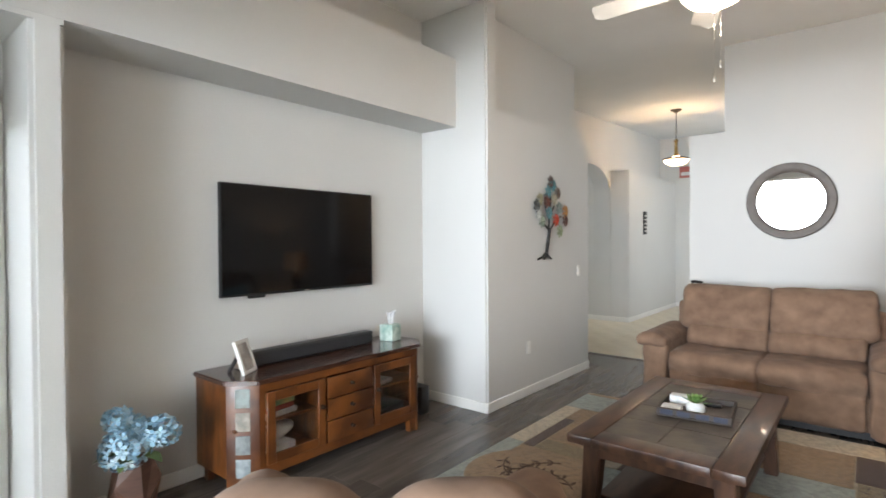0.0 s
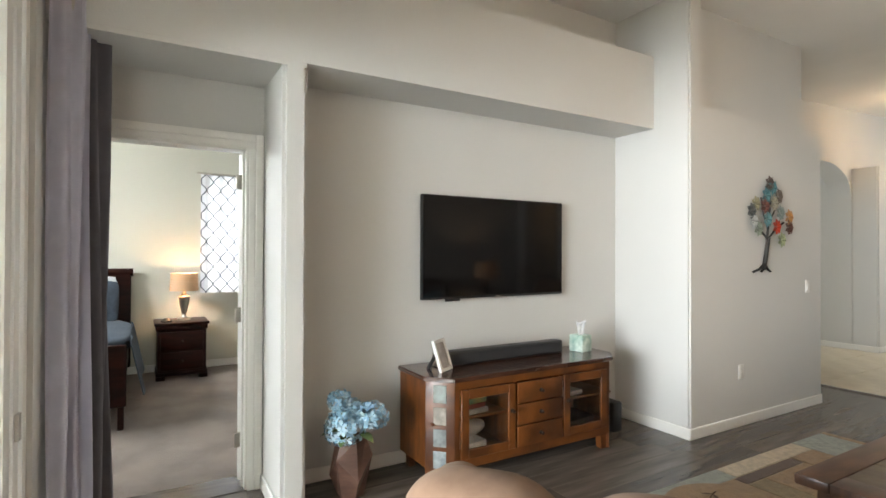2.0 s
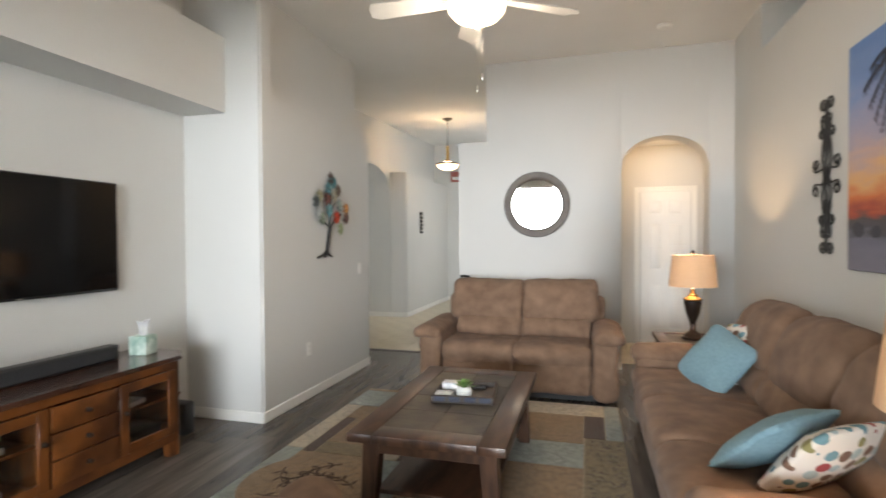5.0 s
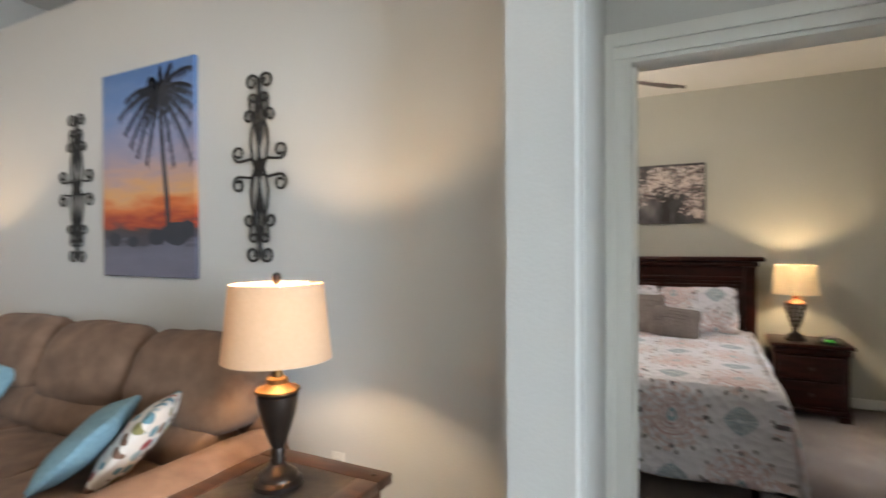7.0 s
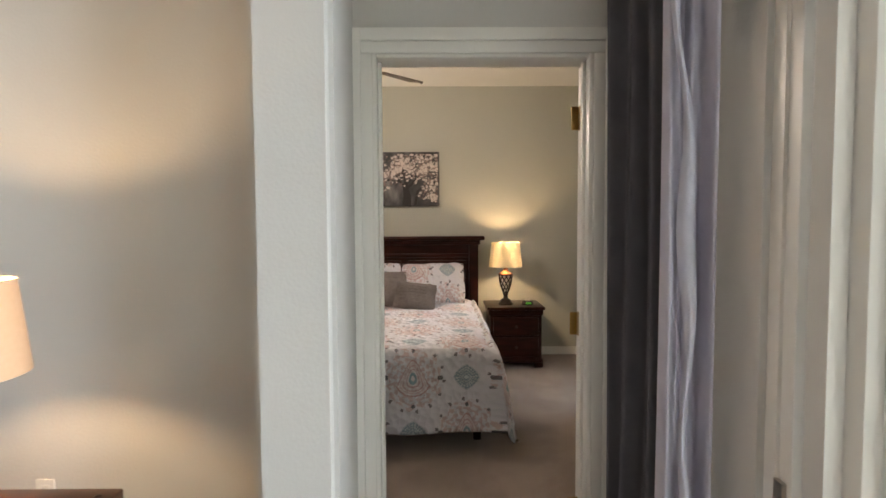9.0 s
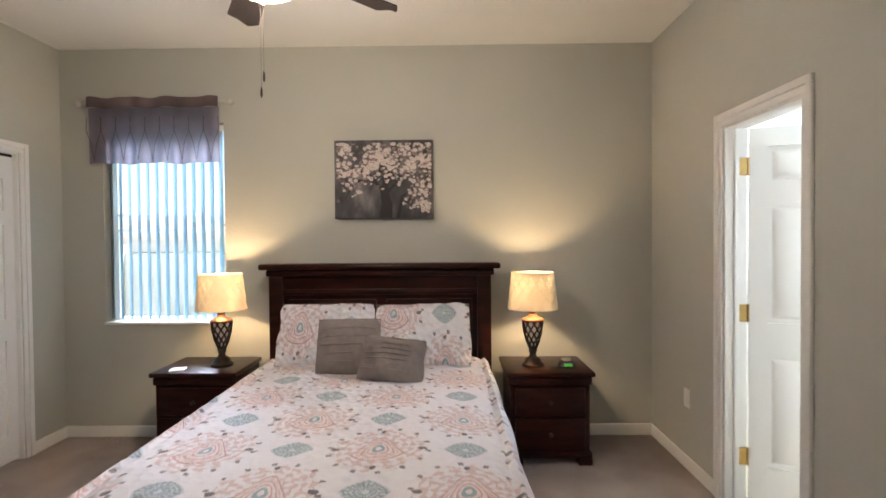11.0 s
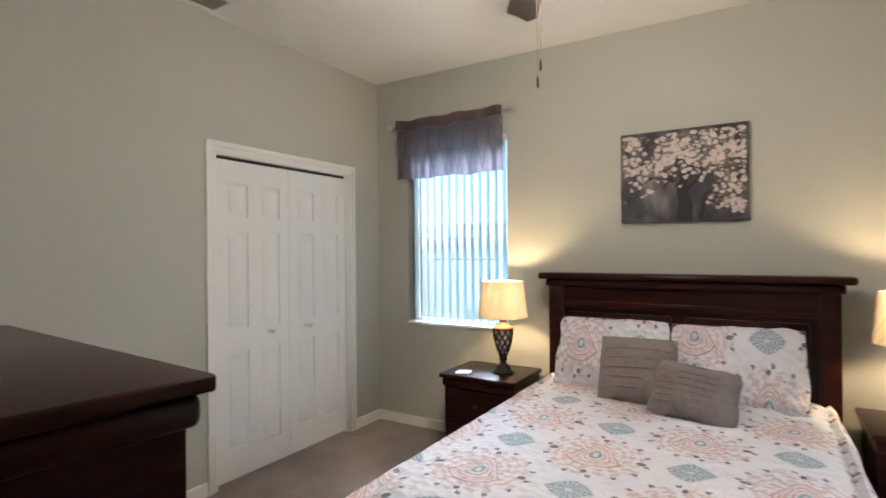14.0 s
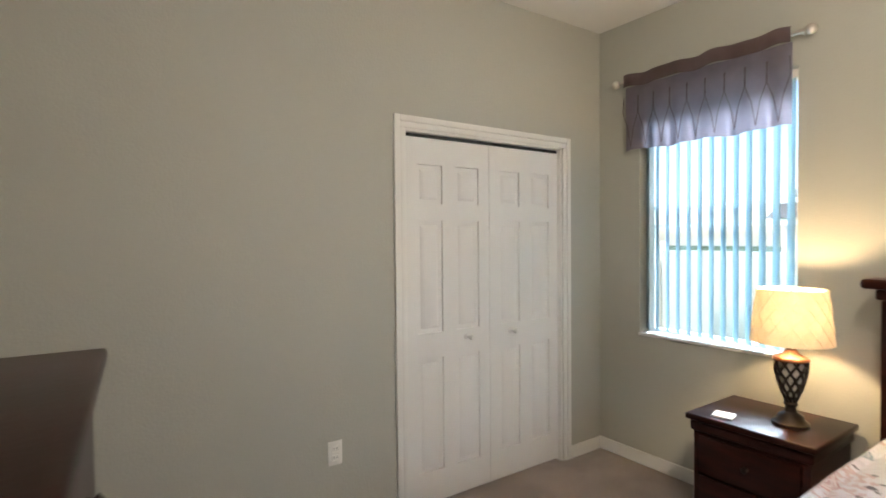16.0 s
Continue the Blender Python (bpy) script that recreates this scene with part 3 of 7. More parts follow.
def panel_leaf(bm, w, h, t, cols, rows):
    """A moulded door leaf, 0..w along x, thickness along y. cols, rows: spans of the raised panels."""
    box(bm, 0, w, 0.014, t - 0.014, 0, h)
    xs = [0] + [v for c in cols for v in c] + [w]
    zs = [0] + [v for r in rows for v in r] + [h]
    for y0, y1 in ((0, 0.014), (t - 0.014, t)):
        for i in range(0, len(xs), 2):
            box(bm, xs[i], xs[i + 1], y0, y1, 0, h)
        for c in cols:
            for j in range(0, len(zs), 2):
                box(bm, c[0], c[1], y0, y1, zs[j], zs[j + 1])
            for r in rows:
                e = 0.024
                f = box(bm, c[0] + e, c[1] - e, y0, y1, r[0] + e, r[1] - e).faces[-6:]
                for v in {v for q in f for v in q.verts}:
                    inner = (abs(v.co.y) < 1e-5 and y0 == 0) or (abs(v.co.y - t) < 1e-5 and y0 > 0)
                    if inner:
                        cx, cz = (c[0] + c[1]) / 2, (r[0] + r[1]) / 2
                        v.co.x += 0.022 * (1 if v.co.x < cx else -1)
                        v.co.z += 0.022 * (1 if v.co.z < cz else -1)
    return bm


def six_panel(w, h=2.0, t=0.035):
    s = w / 0.76
    cols = [(0.105 * s, 0.345 * s), (w - 0.345 * s, w - 0.105 * s)]
    rows = [(0.20, 0.80), (0.97, 1.60), (1.70, 1.90)]
    return panel_leaf(bmesh.new(), w, h, t, cols, rows)


def hinge(th, x, z, y=0.0, mat=M_BRASS, label="antique brass hinge"):
    bm = boxed(x - 0.045, x + 0.002, y - 0.003, y + 0.002, z - 0.045, z + 0.045, 0.004, 2)
    lathe(bm, [(0.006, -0.048), (0.006, 0.048)], 10, (x + 0.004, y - 0.004, z))
    part("hinge", bm, mat, th, label)


def knob(th, at, mat=M_BRASS, r=0.026):
    """A door knob that stands out along local -y."""
    bm = lathe(bmesh.new(), [(r * 1.15, 0), (r * 1.15, 0.006), (r * 0.4, 0.012), (r * 0.4, 0.03), (r * 0.9, 0.038), (r, 0.052), (r * 0.7, 0.064), (0.002, 0.066)], 20)
    part("knob", bm, mat, th, at=Matrix.Translation(at) @ pose(0, 0, 0, 90, 0, 0))


# bedroom door, opened flat against the bedroom wall
door = thing("bedroom_door", "white six-panel door opened back against the bedroom wall", "door", pose(2.375, 0.385, 0.01, 0, 0, -80))
part("leaf", six_panel(0.76, 2.0), M_DOOR, door)
for z in (0.25, 1.0, 1.80):
    hinge(door, 0.0, z)
knob(door, (0.69, 0.0, 0.95))
bm = bmesh.new()
for z in (0.26, 1.01, 1.81):
    box(bm, 2.335, 2.375, 0.398, 0.402, z - 0.045, z + 0.045, 0.003, 1)
tagged(new("trim_hinge_leaves", mesh_of("trim_hinge_leaves", bm, M_BRASS)), "antique brass hinge leaves on the door jamb", "hinge", kind="structure")

# guest room door, opened into the room
door = thing("guest_room_door", "white six-panel door opened into the guest room", "door", pose(RECESS_X - 0.136, 1.277, 0.01, 0, 0, 116))
part("leaf", six_panel(0.76, 1.97), M_DOOR, door)
for z in (0.25, 1.0, 1.80):
    hinge(door, 0.0, z, mat=M_NICKEL, label="satin metal hinge")

# bathroom door, swung inwards, hinges towards the bed
door = thing("bathroom_door", "white six-panel bathroom door standing open with brass hinges", "door", pose(4.845, BED_S - 0.125, 0.01, 0, 0, -112))
part("leaf", six_panel(0.62, 2.0), M_DOOR, door)
for z in (0.25, 1.02, 1.80):
    bm = boxed(-0.022, 0.022, -0.002, 0.0, z - 0.045, z + 0.045, 0.002, 1)
    part("hinge", bm, M_BRASS, door, "antique brass hinge", at=Matrix.Translation((-0.003, 0.018, 0)) @ pose(0, 0, 0, 0, 0, 90))

bm = bmesh.new()
for z in (0.26, 1.03, 1.81):
    box(bm, BATH[1] - 0.0275, BATH[1] - 0.0245, BED_S - 0.118, BED_S - 0.070, z - 0.046, z + 0.046, 0.001, 1)
    lathe(bm, [(0.006, -0.048), (0.006, 0.048)], 10, (BATH[1] - 0.029, BED_S - 0.120, z))
tagged(new("trim_bathroom_hinges", mesh_of("trim_bathroom_hinges", bm, M_BRASS)), "antique brass hinge leaves on the bathroom door jamb", "hinge", kind="structure")

# closet: two pairs of bifold doors
for i, x0 in enumerate((CLO[0] + 0.022, (CLO[0] + CLO[1]) / 2 + 0.002)):
    w = (CLO[1] - CLO[0]) / 2 - 0.024
    leaf = thing("closet_door", "white moulded six-panel closet door with a small round knob", "door", pose(x0, BED_N + 0.028, 0.015, 0, 0, 0), group="closet doors")
    cols = [(0.075, w / 2 - 0.045), (w / 2 + 0.045, w - 0.075)]
    part("leaf", panel_leaf(bmesh.new(), w, 1.982, 0.035, cols, [(0.17, 0.79), (0.93, 1.54), (1.63, 1.84)]), M_DOOR, leaf)
    knob(leaf, (w * (0.70 if i == 0 else 0.28), 0.0, 0.885), M_WHITE_PLASTIC, 0.016)
# Track coloured black so that the gap over the doors reads as shaded.
bm = boxed(CLO[0] + 0.019, CLO[1] - 0.019, BED_N + 0.032, BED_N + 0.062, 2.0, 2.016)
setting("trim_closet_track", bm, M_BLACK, "black track strip that darkens the gap above the closet doors", "track")

# closet door behind the arch
door = thing("hall_closet_door", "white six-panel door in a white frame behind the arch", "door", pose(1.56, 8.19, 0.01))
part("leaf", six_panel(0.60, 2.0), M_DOOR, door)
casing("trim_hall_closet", "x", 8.22, -1, 1.54, 2.18, 2.02, 0.03, 0.06)

# entry door seen down the hall
door = thing("entry_door", "pale painted entry door at the end of the foyer", "door", pose(-1.79, ENTRY_Y + 0.01, 0.01))
part("leaf", six_panel(0.93, 2.03, 0.045), M_DOOR, door)
knob(door, (0.86, 0.0, 0.95), M_NICKEL)
casing("trim_entry", "x", ENTRY_Y, -1, -1.80, -0.85, 2.05, 0.10, 0.07)

# ---- living room things ----

# television
tv = thing("television", "large black flat television mounted on the niche wall, switched off", "television", pose(NICHE_X, 2.995, 1.07))
part("bracket", boxed(0.0, 0.02, -0.25, 0.25, 0.2, 0.5), M_BLACK, tv)
bm = boxed(0.018, 0.052, -0.625, 0.625, 0.0, 0.715, 0.006, 2)
part("body", bm, M_BLACK, tv)
part("screen", boxed(0.0525, 0.0535, -0.617, 0.617, 0.016, 0.707), M_SCREEN, tv, "glossy black screen")
part("sensor", boxed(0.03, 0.05, -0.44, -0.32, -0.018, 0.002, 0.006, 2), M_BLACK, tv)
part("logo", boxed(0.0525, 0.054, -0.02, 0.02, 0.004, 0.010), M_NICKEL, tv)


def prism(bm, outline, z0, z1):
    """An upright block over a plan outline."""
    a = [bm.verts.new((x, y, z0)) for x, y in outline]
    b = [bm.verts.new((x, y, z1)) for x, y in outline]
    bm.faces.new(a[::-1])
    bm.faces.new(b)
    for i in range(len(a)):
        j = (i + 1) % len(a)
        bm.faces.new((a[i], a[j], b[j], b[i]))
    return bm


# media console: local x out from the wall, y along it
con = thing("media_console", "brown stained wooden media console with glass doors and slate corner panels", "media console", pose(-2.165, 3.0, 0.0))
L, D, H = 0.775, 0.475, 0.65


def plan(l, d, c):
    return [(0, -l), (d - c, -l), (d, -l + c), (d, l - c), (d - c, l), (0, l)]


bm = prism(bmesh.new(), plan(L + 0.02, D + 0.02, 0.13), H - 0.028, H)
bmesh.ops.bevel(bm, geom=bm.edges[:], offset=0.006, segments=2, affect="EDGES")
part("top", bm, M_WALNUT_TOP, con, "dark polished wooden top")
part("base_rail", prism(bmesh.new(), plan(L, D, 0.13), 0.10, 0.155), M_WALNUT, con)
part("top_rail", prism(bmesh.new(), plan(L, D, 0.13), H - 0.075, H - 0.028), M_WALNUT, con)
part("back_panel", boxed(0.0, 0.012, -L, L, 0.155, H - 0.075), M_WALNUT, con)
for y in (-L, L - 0.02):
    part("side_panel", boxed(0.012, D - 0.13, y, y + 0.02, 0.155, H - 0.075), M_WALNUT, con)
for y in (-0.20, 0.185):
    part("divider", boxed(0.012, D - 0.02, y, y + 0.015, 0.155, H - 0.075), M_WALNUT, con)
for y in (-L + 0.13, L - 0.165):
    part("front_stile", boxed(D - 0.035, D, y, y + 0.035, 0.155, H - 0.075), M_WALNUT, con)
for y0, y1 in ((-L + 0.02, -0.20), (0.20, L - 0.02)):
    part("shelf", boxed(0.012, D - 0.08, y0, y1, 0.36, 0.375), M_WALNUT, con)
for s in (-1, 1):
    m = Matrix.Translation((D - 0.065, s * (L - 0.065), 0.0)) @ pose(0, 0, 0, 0, 0, 45 * s)
    bm = boxed(-0.02, 0.004, -0.092, 0.092, 0.0, H - 0.03, 0.004, 2)
    panel = part("corner_panel", bm, M_WALNUT, con, "angled corner post with slate tiles", at=m)
    for k in range(4):
        c = (0.10, 0.085, 0.075)
        z = 0.105 + k * 0.13
        part("slate_tile", boxed(0.003, 0.009, -0.040, 0.040, z, z + 0.105, 0.003, 1), material("console_slate", ((0.30, 0.33, 0.33), (0.22, 0.24, 0.23), (0.36, 0.31, 0.25), (0.27, 0.31, 0.29))[k], 0.55, second=((0.16, 0.19, 0.20), (0.13, 0.14, 0.14), (0.20, 0.18, 0.15), (0.19, 0.20, 0.17))[k], scale=16, amount=0.9, bump=0.4), panel)
for y in (-L + 0.03, L - 0.08):
    bm = boxed(0.02, 0.07, y, y + 0.05, 0.0, 0.10, 0.008, 2)
    part("foot", bm, M_WALNUT, con)
bm = prism(bmesh.new(), [(D - 0.06, L - 0.20), (D - 0.01, L - 0.20), (D - 0.01, L - 0.14), (D - 0.06, L - 0.14)], 0.0, 0.10)
for v in bm.verts:
    if v.co.z < 0.01:
        v.co.y += 0.012
part("foot", bm, M_WALNUT, con)


def ring_pull(th, at):
    bm = lathe(bmesh.new(), [(0.014, 0), (0.014, 0.004), (0.007, 0.008), (0.007, 0.018), (0.012, 0.024), (0.004, 0.03)], 14)
    part("knob", bm, M_BRONZE, th, "small dark metal knob", at=Matrix.Translation(at) @ pose(0, 0, 0, 0, 90, 0))


for y0, y1, ky in ((-L + 0.165, -0.205, -0.235), (0.205, L - 0.165, 0.235)):
    bm = bmesh.new()
    box(bm, D + 0.001, D + 0.018, y0, y0 + 0.055, 0.16, H - 0.08, 0.003, 1)
    box(bm, D + 0.001, D + 0.018, y1 - 0.055, y1, 0.16, H - 0.08, 0.003, 1)
    box(bm, D + 0.001, D + 0.018, y0 + 0.055, y1 - 0.055, 0.16, 0.215, 0.003, 1)
    box(bm, D + 0.001, D + 0.018, y0 + 0.055, y1 - 0.055, H - 0.135, H - 0.08, 0.003, 1)
    dr = part("door", bm, M_WALNUT, con, "framed door with a clear glass pane")
    part("glass_pane", boxed(D + 0.007, D + 0.011, y0 + 0.05, y1 - 0.05, 0.21, H - 0.13), M_GLASS, dr)
    ring_pull(dr, (D + 0.018, ky, 0.40))
for k in range(3):
    z = 0.16 + k * 0.138
    dr = part("drawer", boxed(D + 0.001, D + 0.018, -0.19, 0.19, z, z + 0.13, 0.004, 2), M_WALNUT, con)
    ring_pull(dr, (D + 0.018, 0.0, z + 0.065))

# what stands inside the console
M_PAPER = material("white_paper", (0.72, 0.72, 0.70), 0.7, second=(0.55, 0.56, 0.58), scale=20, amount=0.9)
M_TEAL_PLASTIC = material("green_book_cover", (0.16, 0.34, 0.22), 0.5, second=(0.50, 0.46, 0.18), scale=9, amount=0.9)
M_RED_PLASTIC = material("red_book_cover", (0.36, 0.08, 0.06), 0.5)
for nm, lab, dims, mat_, zz, yy in (("book", "green and yellow game box on a console shelf", (0.16, 0.22, 0.035), M_TEAL_PLASTIC, 0.442, -0.46),
                                    ("book", "red book on a console shelf", (0.15, 0.20, 0.03), M_RED_PLASTIC, 0.409, -0.455),
                                    ("envelope_stack", "stack of white papers on a console shelf", (0.15, 0.24, 0.032), M_PAPER, 0.375, -0.45),
                                    ("paper_bundle", "white paper bundle on the console floor", (0.17, 0.17, 0.05), M_PAPER, 0.155, -0.44),
                                    ("envelope_stack", "white box on a console shelf", (0.12, 0.18, 0.03), M_PAPER, 0.375, 0.42),
                                    ("media_player", "black media player on the console floor", (0.20, 0.28, 0.06), M_BLACK, 0.155, 0.45)):
    piece(nm, boxed(-dims[0] / 2, dims[0] / 2, -dims[1] / 2, dims[1] / 2, 0, dims[2], 0.006, 2), mat_, lab, nm.replace("_", " "), pose(-2.165 + 0.30, 3.0 + yy, zz + 0.0005, 0, 0, 7))
bag = cushion(bmesh.new(), (0.17, 0.20, 0.11), puff=0.6, n=8, power=3, wrinkle=0.02)
piece("plastic_bag", bag, M_PAPER, "crumpled white plastic bag on the console floor", "bag", pose(-2.165 + 0.25, 3.0 - 0.40, 0.155 + 0.1, 0, 0, 20))
piece("bottle", lathe(bmesh.new(), [(0.022, 0), (0.024, 0.01), (0.024, 0.07), (0.010, 0.085), (0.010, 0.10)], 16), M_PAPER, "small white bottle on a console shelf", "bottle", pose(-2.165 + 0.26, 3.0 + 0.36, 0.406))

bar = thing("soundbar", "long black soundbar on the media console", "soundbar", pose(-2.0, 2.93, 0.65))
part("body", boxed(-0.045, 0.04, -0.53, 0.53, 0.0, 0.095, 0.012, 3), M_BLACK, bar)
part("grille", boxed(0.0405, 0.046, -0.50, 0.50, 0.012, 0.083, 0.003, 1), material("black_speaker_cloth", (0.02, 0.02, 0.022), 0.9, bump=0.5, bump_scale=400), bar)
part("end_cap", boxed(-0.043, 0.043, -0.537, -0.531, 0.004, 0.091, 0.002, 1), M_NICKEL, bar)

pf = thing("photo_frame", "white photo frame leaning on its dark stand", "photo frame", pose(-1.87, 2.40, 0.65, 0, 0, 32))
tilt = pose(0, 0, 0.0, 0, -18, 0)
bm = bmesh.new()
for y0, y1, z0, z1 in ((-0.075, -0.055, 0, 0.20), (0.055, 0.075, 0, 0.20), (-0.055, 0.055, 0, 0.02), (-0.055, 0.055, 0.18, 0.20)):
    box(bm, -0.008, 0.012, y0, y1, z0, z1, 0.002, 1)
part("frame", bm, M_TRIM, pf, at=tilt)
part("picture", boxed(-0.004, 0.002, -0.055, 0.055, 0.02, 0.18), material("faded_photo", (0.55, 0.50, 0.44), 0.4, second=(0.35, 0.30, 0.27), scale=14, amount=0.9), pf, at=tilt)
part("stand", tube(bmesh.new(), [(-0.055, 0, 0.13), (-0.13, 0, 0.0)], 0.012), M_BLACK, pf)

tb = thing("tissue_box", "green and white marbled tissue box with a tissue pulled up", "tissue box", pose(-1.95, 3.63, 0.65, 0, 0, 10))
part("box", boxed(-0.06, 0.06, -0.06, 0.06, 0, 0.125, 0.006, 2), material("mint_marble", (0.62, 0.72, 0.64), 0.4, second=(0.22, 0.36, 0.30), scale=14, amount=0.8), tb)


def tissue(u, v):
    a = 2 * math.pi * u
    r = (0.016 + 0.016 * v) * (1 + 0.35 * math.sin(3 * a))
    return Vector((r * math.cos(a), r * math.sin(a), 0.125 + 0.095 * v + 0.01 * math.sin(2 * a) * v))


part("tissue", sheet(bmesh.new(), tissue, 24, 6, 0.001), M_PAPER, tb, "white tissue")
piece("subwoofer", boxed(-0.14, 0.12, -0.06, 0.04, 0.0, 0.23, 0.012, 2), M_BLACK, "black subwoofer box on the floor beside the console", "speaker", pose(-2.0, 3.97, 0))

# faceted wooden vase with blue hydrangeas
M_VASE = material("reddish_brown_wood", (0.13, 0.066, 0.045), 0.45, second=(0.075, 0.036, 0.025), scale=5, amount=0.9, bump=0.05, stretch=(1, 1, 4))
vz = thing("flower_vase", "faceted brown wooden vase with blue hydrangeas on the floor", "vase", pose(-1.93, 1.80, 0.0))
bm = lathe(bmesh.new(), [(0.075, 0), (0.125, 0.17), (0.085, 0.33), (0.070, 0.33), (0.060, 0.20)], 6)
for k, v in enumerate(bm.verts):
    if 0.1 < v.co.z < 0.25 and v.co.xy.length > 0.1:
        v.co.z += 0.06 * (1 if k % 2 else -1)
ob = part("vase", bm, M_VASE, vz, smooth=False)


def petal_material():
    """Pale and deeper blue petals, each of its own tone."""
    m = material("blue_hydrangea", (0.30, 0.46, 0.66), 0.75)
    t = m.node_tree
    b = t.nodes["Principled BSDF"]
    geo = t.nodes.new("ShaderNodeNewGeometry")
    cr = t.nodes.new("ShaderNodeValToRGB")
    cr.color_ramp.elements.new(0.5)
    for e, (p, c) in zip(cr.color_ramp.elements, ((0.0, (0.20, 0.38, 0.52)), (0.55, (0.34, 0.54, 0.66)), (1.0, (0.56, 0.70, 0.74)))):
        e.position, e.color = p, (*c, 1)
    t.links.new(geo.outputs["Random Per Island"], cr.inputs[0])
    t.links.new(cr.outputs[0], b.inputs["Base Color"])
    return m


M_PETAL = petal_material()
M_STEM = material("flower_stem", (0.10, 0.16, 0.05), 0.6)
rh = random.Random(21)
for side, fore, cz, r in ((-0.065, 0.0, 0.535, 0.060), (-0.035, 0.05, 0.405, 0.108), (0.120, 0.03, 0.455, 0.082), (0.045, -0.07, 0.43, 0.080), (0.0, -0.03, 0.48, 0.055)):
    cx, cy = 0.34 * side + 0.94 * fore, 0.94 * side - 0.34 * fore
    part("stem", tube(bmesh.new(), [(0, 0, 0.20), (cx * 0.5, cy * 0.5, 0.34), (cx, cy, cz)], 0.004, 6), M_STEM, vz)
    bm = bmesh.new()
    count = int(26 + 5200 * r * r)
    for k in range(count):
        z = 1 - 2 * (k + 0.5) / count
        a = k * 2.39996
        d = Vector((math.sqrt(1 - z * z) * math.cos(a), math.sqrt(1 - z * z) * math.sin(a), z))
        d = (d + 0.25 * Vector((rh.uniform(-1, 1), rh.uniform(-1, 1), rh.uniform(-1, 1)))).normalized()
        rot = d.to_track_quat("Z", "Y").to_matrix()
        p = Vector((cx, cy, cz)) + Vector((d.x, d.y, 0.86 * d.z)) * r * rh.uniform(0.78, 1.08)
        turn, size = rh.random() * 3, rh.uniform(0.75, 1.25)
        mid = bm.verts.new(p)
        for q in range(4):
            b = q * math.pi / 2 + turn
            vs = [bm.verts.new(p + size * (rot @ Vector((l * math.cos(b + w), l * math.sin(b + w), h)))) for l, w, h in ((0.016, -0.62, 0.005), (0.027, -0.22, 0.009), (0.027, 0.22, 0.009), (0.016, 0.62, 0.005))]
            bm.faces.new([mid] + vs)
    part("flower_head", bm, M_PETAL, vz, "cluster of small blue petals", smooth=False)
for k in range(5):
    a = k * 1.3 + 0.4
    part("leaf", sheet(bmesh.new(), lambda u, v, a=a: Vector(((0.06 + 0.12 * u) * math.cos(a) - 0.035 * math.sin(math.pi * u) * (v - 0.5) * 2 * math.sin(a), (0.06 + 0.12 * u) * math.sin(a) + 0.035 * math.sin(math.pi * u) * (v - 0.5) * 2 * math.cos(a), 0.36 + 0.05 * u - 0.08 * u * u)), 6, 3), M_STEM, vz)

# metal tree with coloured flowers on the partition
art = thing("metal_tree_art", "black metal tree with coloured metal flowers hung on the partition", "wall art", pose(TREE_X, 5.26, 1.24))
bm = bmesh.new()
for pts, r in (([(0.02, -0.01, 0.02), (0.02, 0.02, 0.12), (0.025, 0.05, 0.28)], 0.017),
               ([(0.02, 0.03, 0.22), (0.025, 0.05, 0.40), (0.025, 0.08, 0.60), (0.02, 0.03, 0.72)], 0.009),
               ([(0.02, 0.04, 0.26), (0.025, 0.16, 0.36), (0.02, 0.30, 0.42)], 0.008),
               ([(0.02, 0.04, 0.28), (0.025, -0.08, 0.35), (0.02, -0.18, 0.44), (0.02, -0.22, 0.54)], 0.008),
               ([(0.02, 0.05, 0.36), (0.025, -0.03, 0.48), (0.02, -0.05, 0.62)], 0.006),
               ([(0.02, 0.06, 0.40), (0.025, 0.15, 0.52)], 0.006)):
    tube(bm, pts, r, 8)
part("trunk", bm, M_IRON, art)
bm = bmesh.new()
for a in (-0.16, -0.04, 0.10):
    tube(bm, [(0.02, 0.0, 0.07), (0.02, a * 0.5, 0.02), (0.015, a, 0.0)], 0.010, 6)
part("root", bm, M_IRON, art)
FLOWERS = [((0.07, 0.20, 0.22), 0.10, 0.71), ((0.10, 0.07, 0.06), 0.05, 0.74), ((0.10, 0.24, 0.26), 0.0, 0.64), ((0.30, 0.28, 0.18), -0.16, 0.56), ((0.16, 0.06, 0.045), -0.02, 0.55),
           ((0.35, 0.32, 0.24), 0.12, 0.58), ((0.12, 0.09, 0.07), 0.19, 0.64), ((0.42, 0.05, 0.02), 0.16, 0.38), ((0.40, 0.20, 0.07), 0.36, 0.47), ((0.10, 0.05, 0.04), 0.36, 0.38),
           ((0.26, 0.30, 0.18), 0.24, 0.27), ((0.45, 0.47, 0.46), -0.19, 0.42), ((0.12, 0.26, 0.28), 0.02, 0.44), ((0.24, 0.28, 0.22), -0.12, 0.36), ((0.09, 0.10, 0.10), -0.22, 0.50), ((0.22, 0.27, 0.25), 0.22, 0.50)]
for col, fy, fz in FLOWERS:
    bm = bmesh.new()
    for k in range(7):
        a = 2 * math.pi * k / 7
        for rr, hh in ((0.072, 0.012), (0.045, 0.024)):
            vs = [bm.verts.new((0.03 + h, fy + s * math.cos(a + w), fz + s * math.sin(a + w))) for s, w, h in ((0.004, 0, 0.0), (rr * 0.75, -0.42, hh), (rr, 0, hh * 0.6), (rr * 0.75, 0.42, hh))]
            bm.faces.new(vs)
    part("metal_flower", bm, material("flower_enamel", tuple(min(0.8, 1.25 * v) for v in col), 0.4, metal=0.3, scale=30), art, smooth=False)


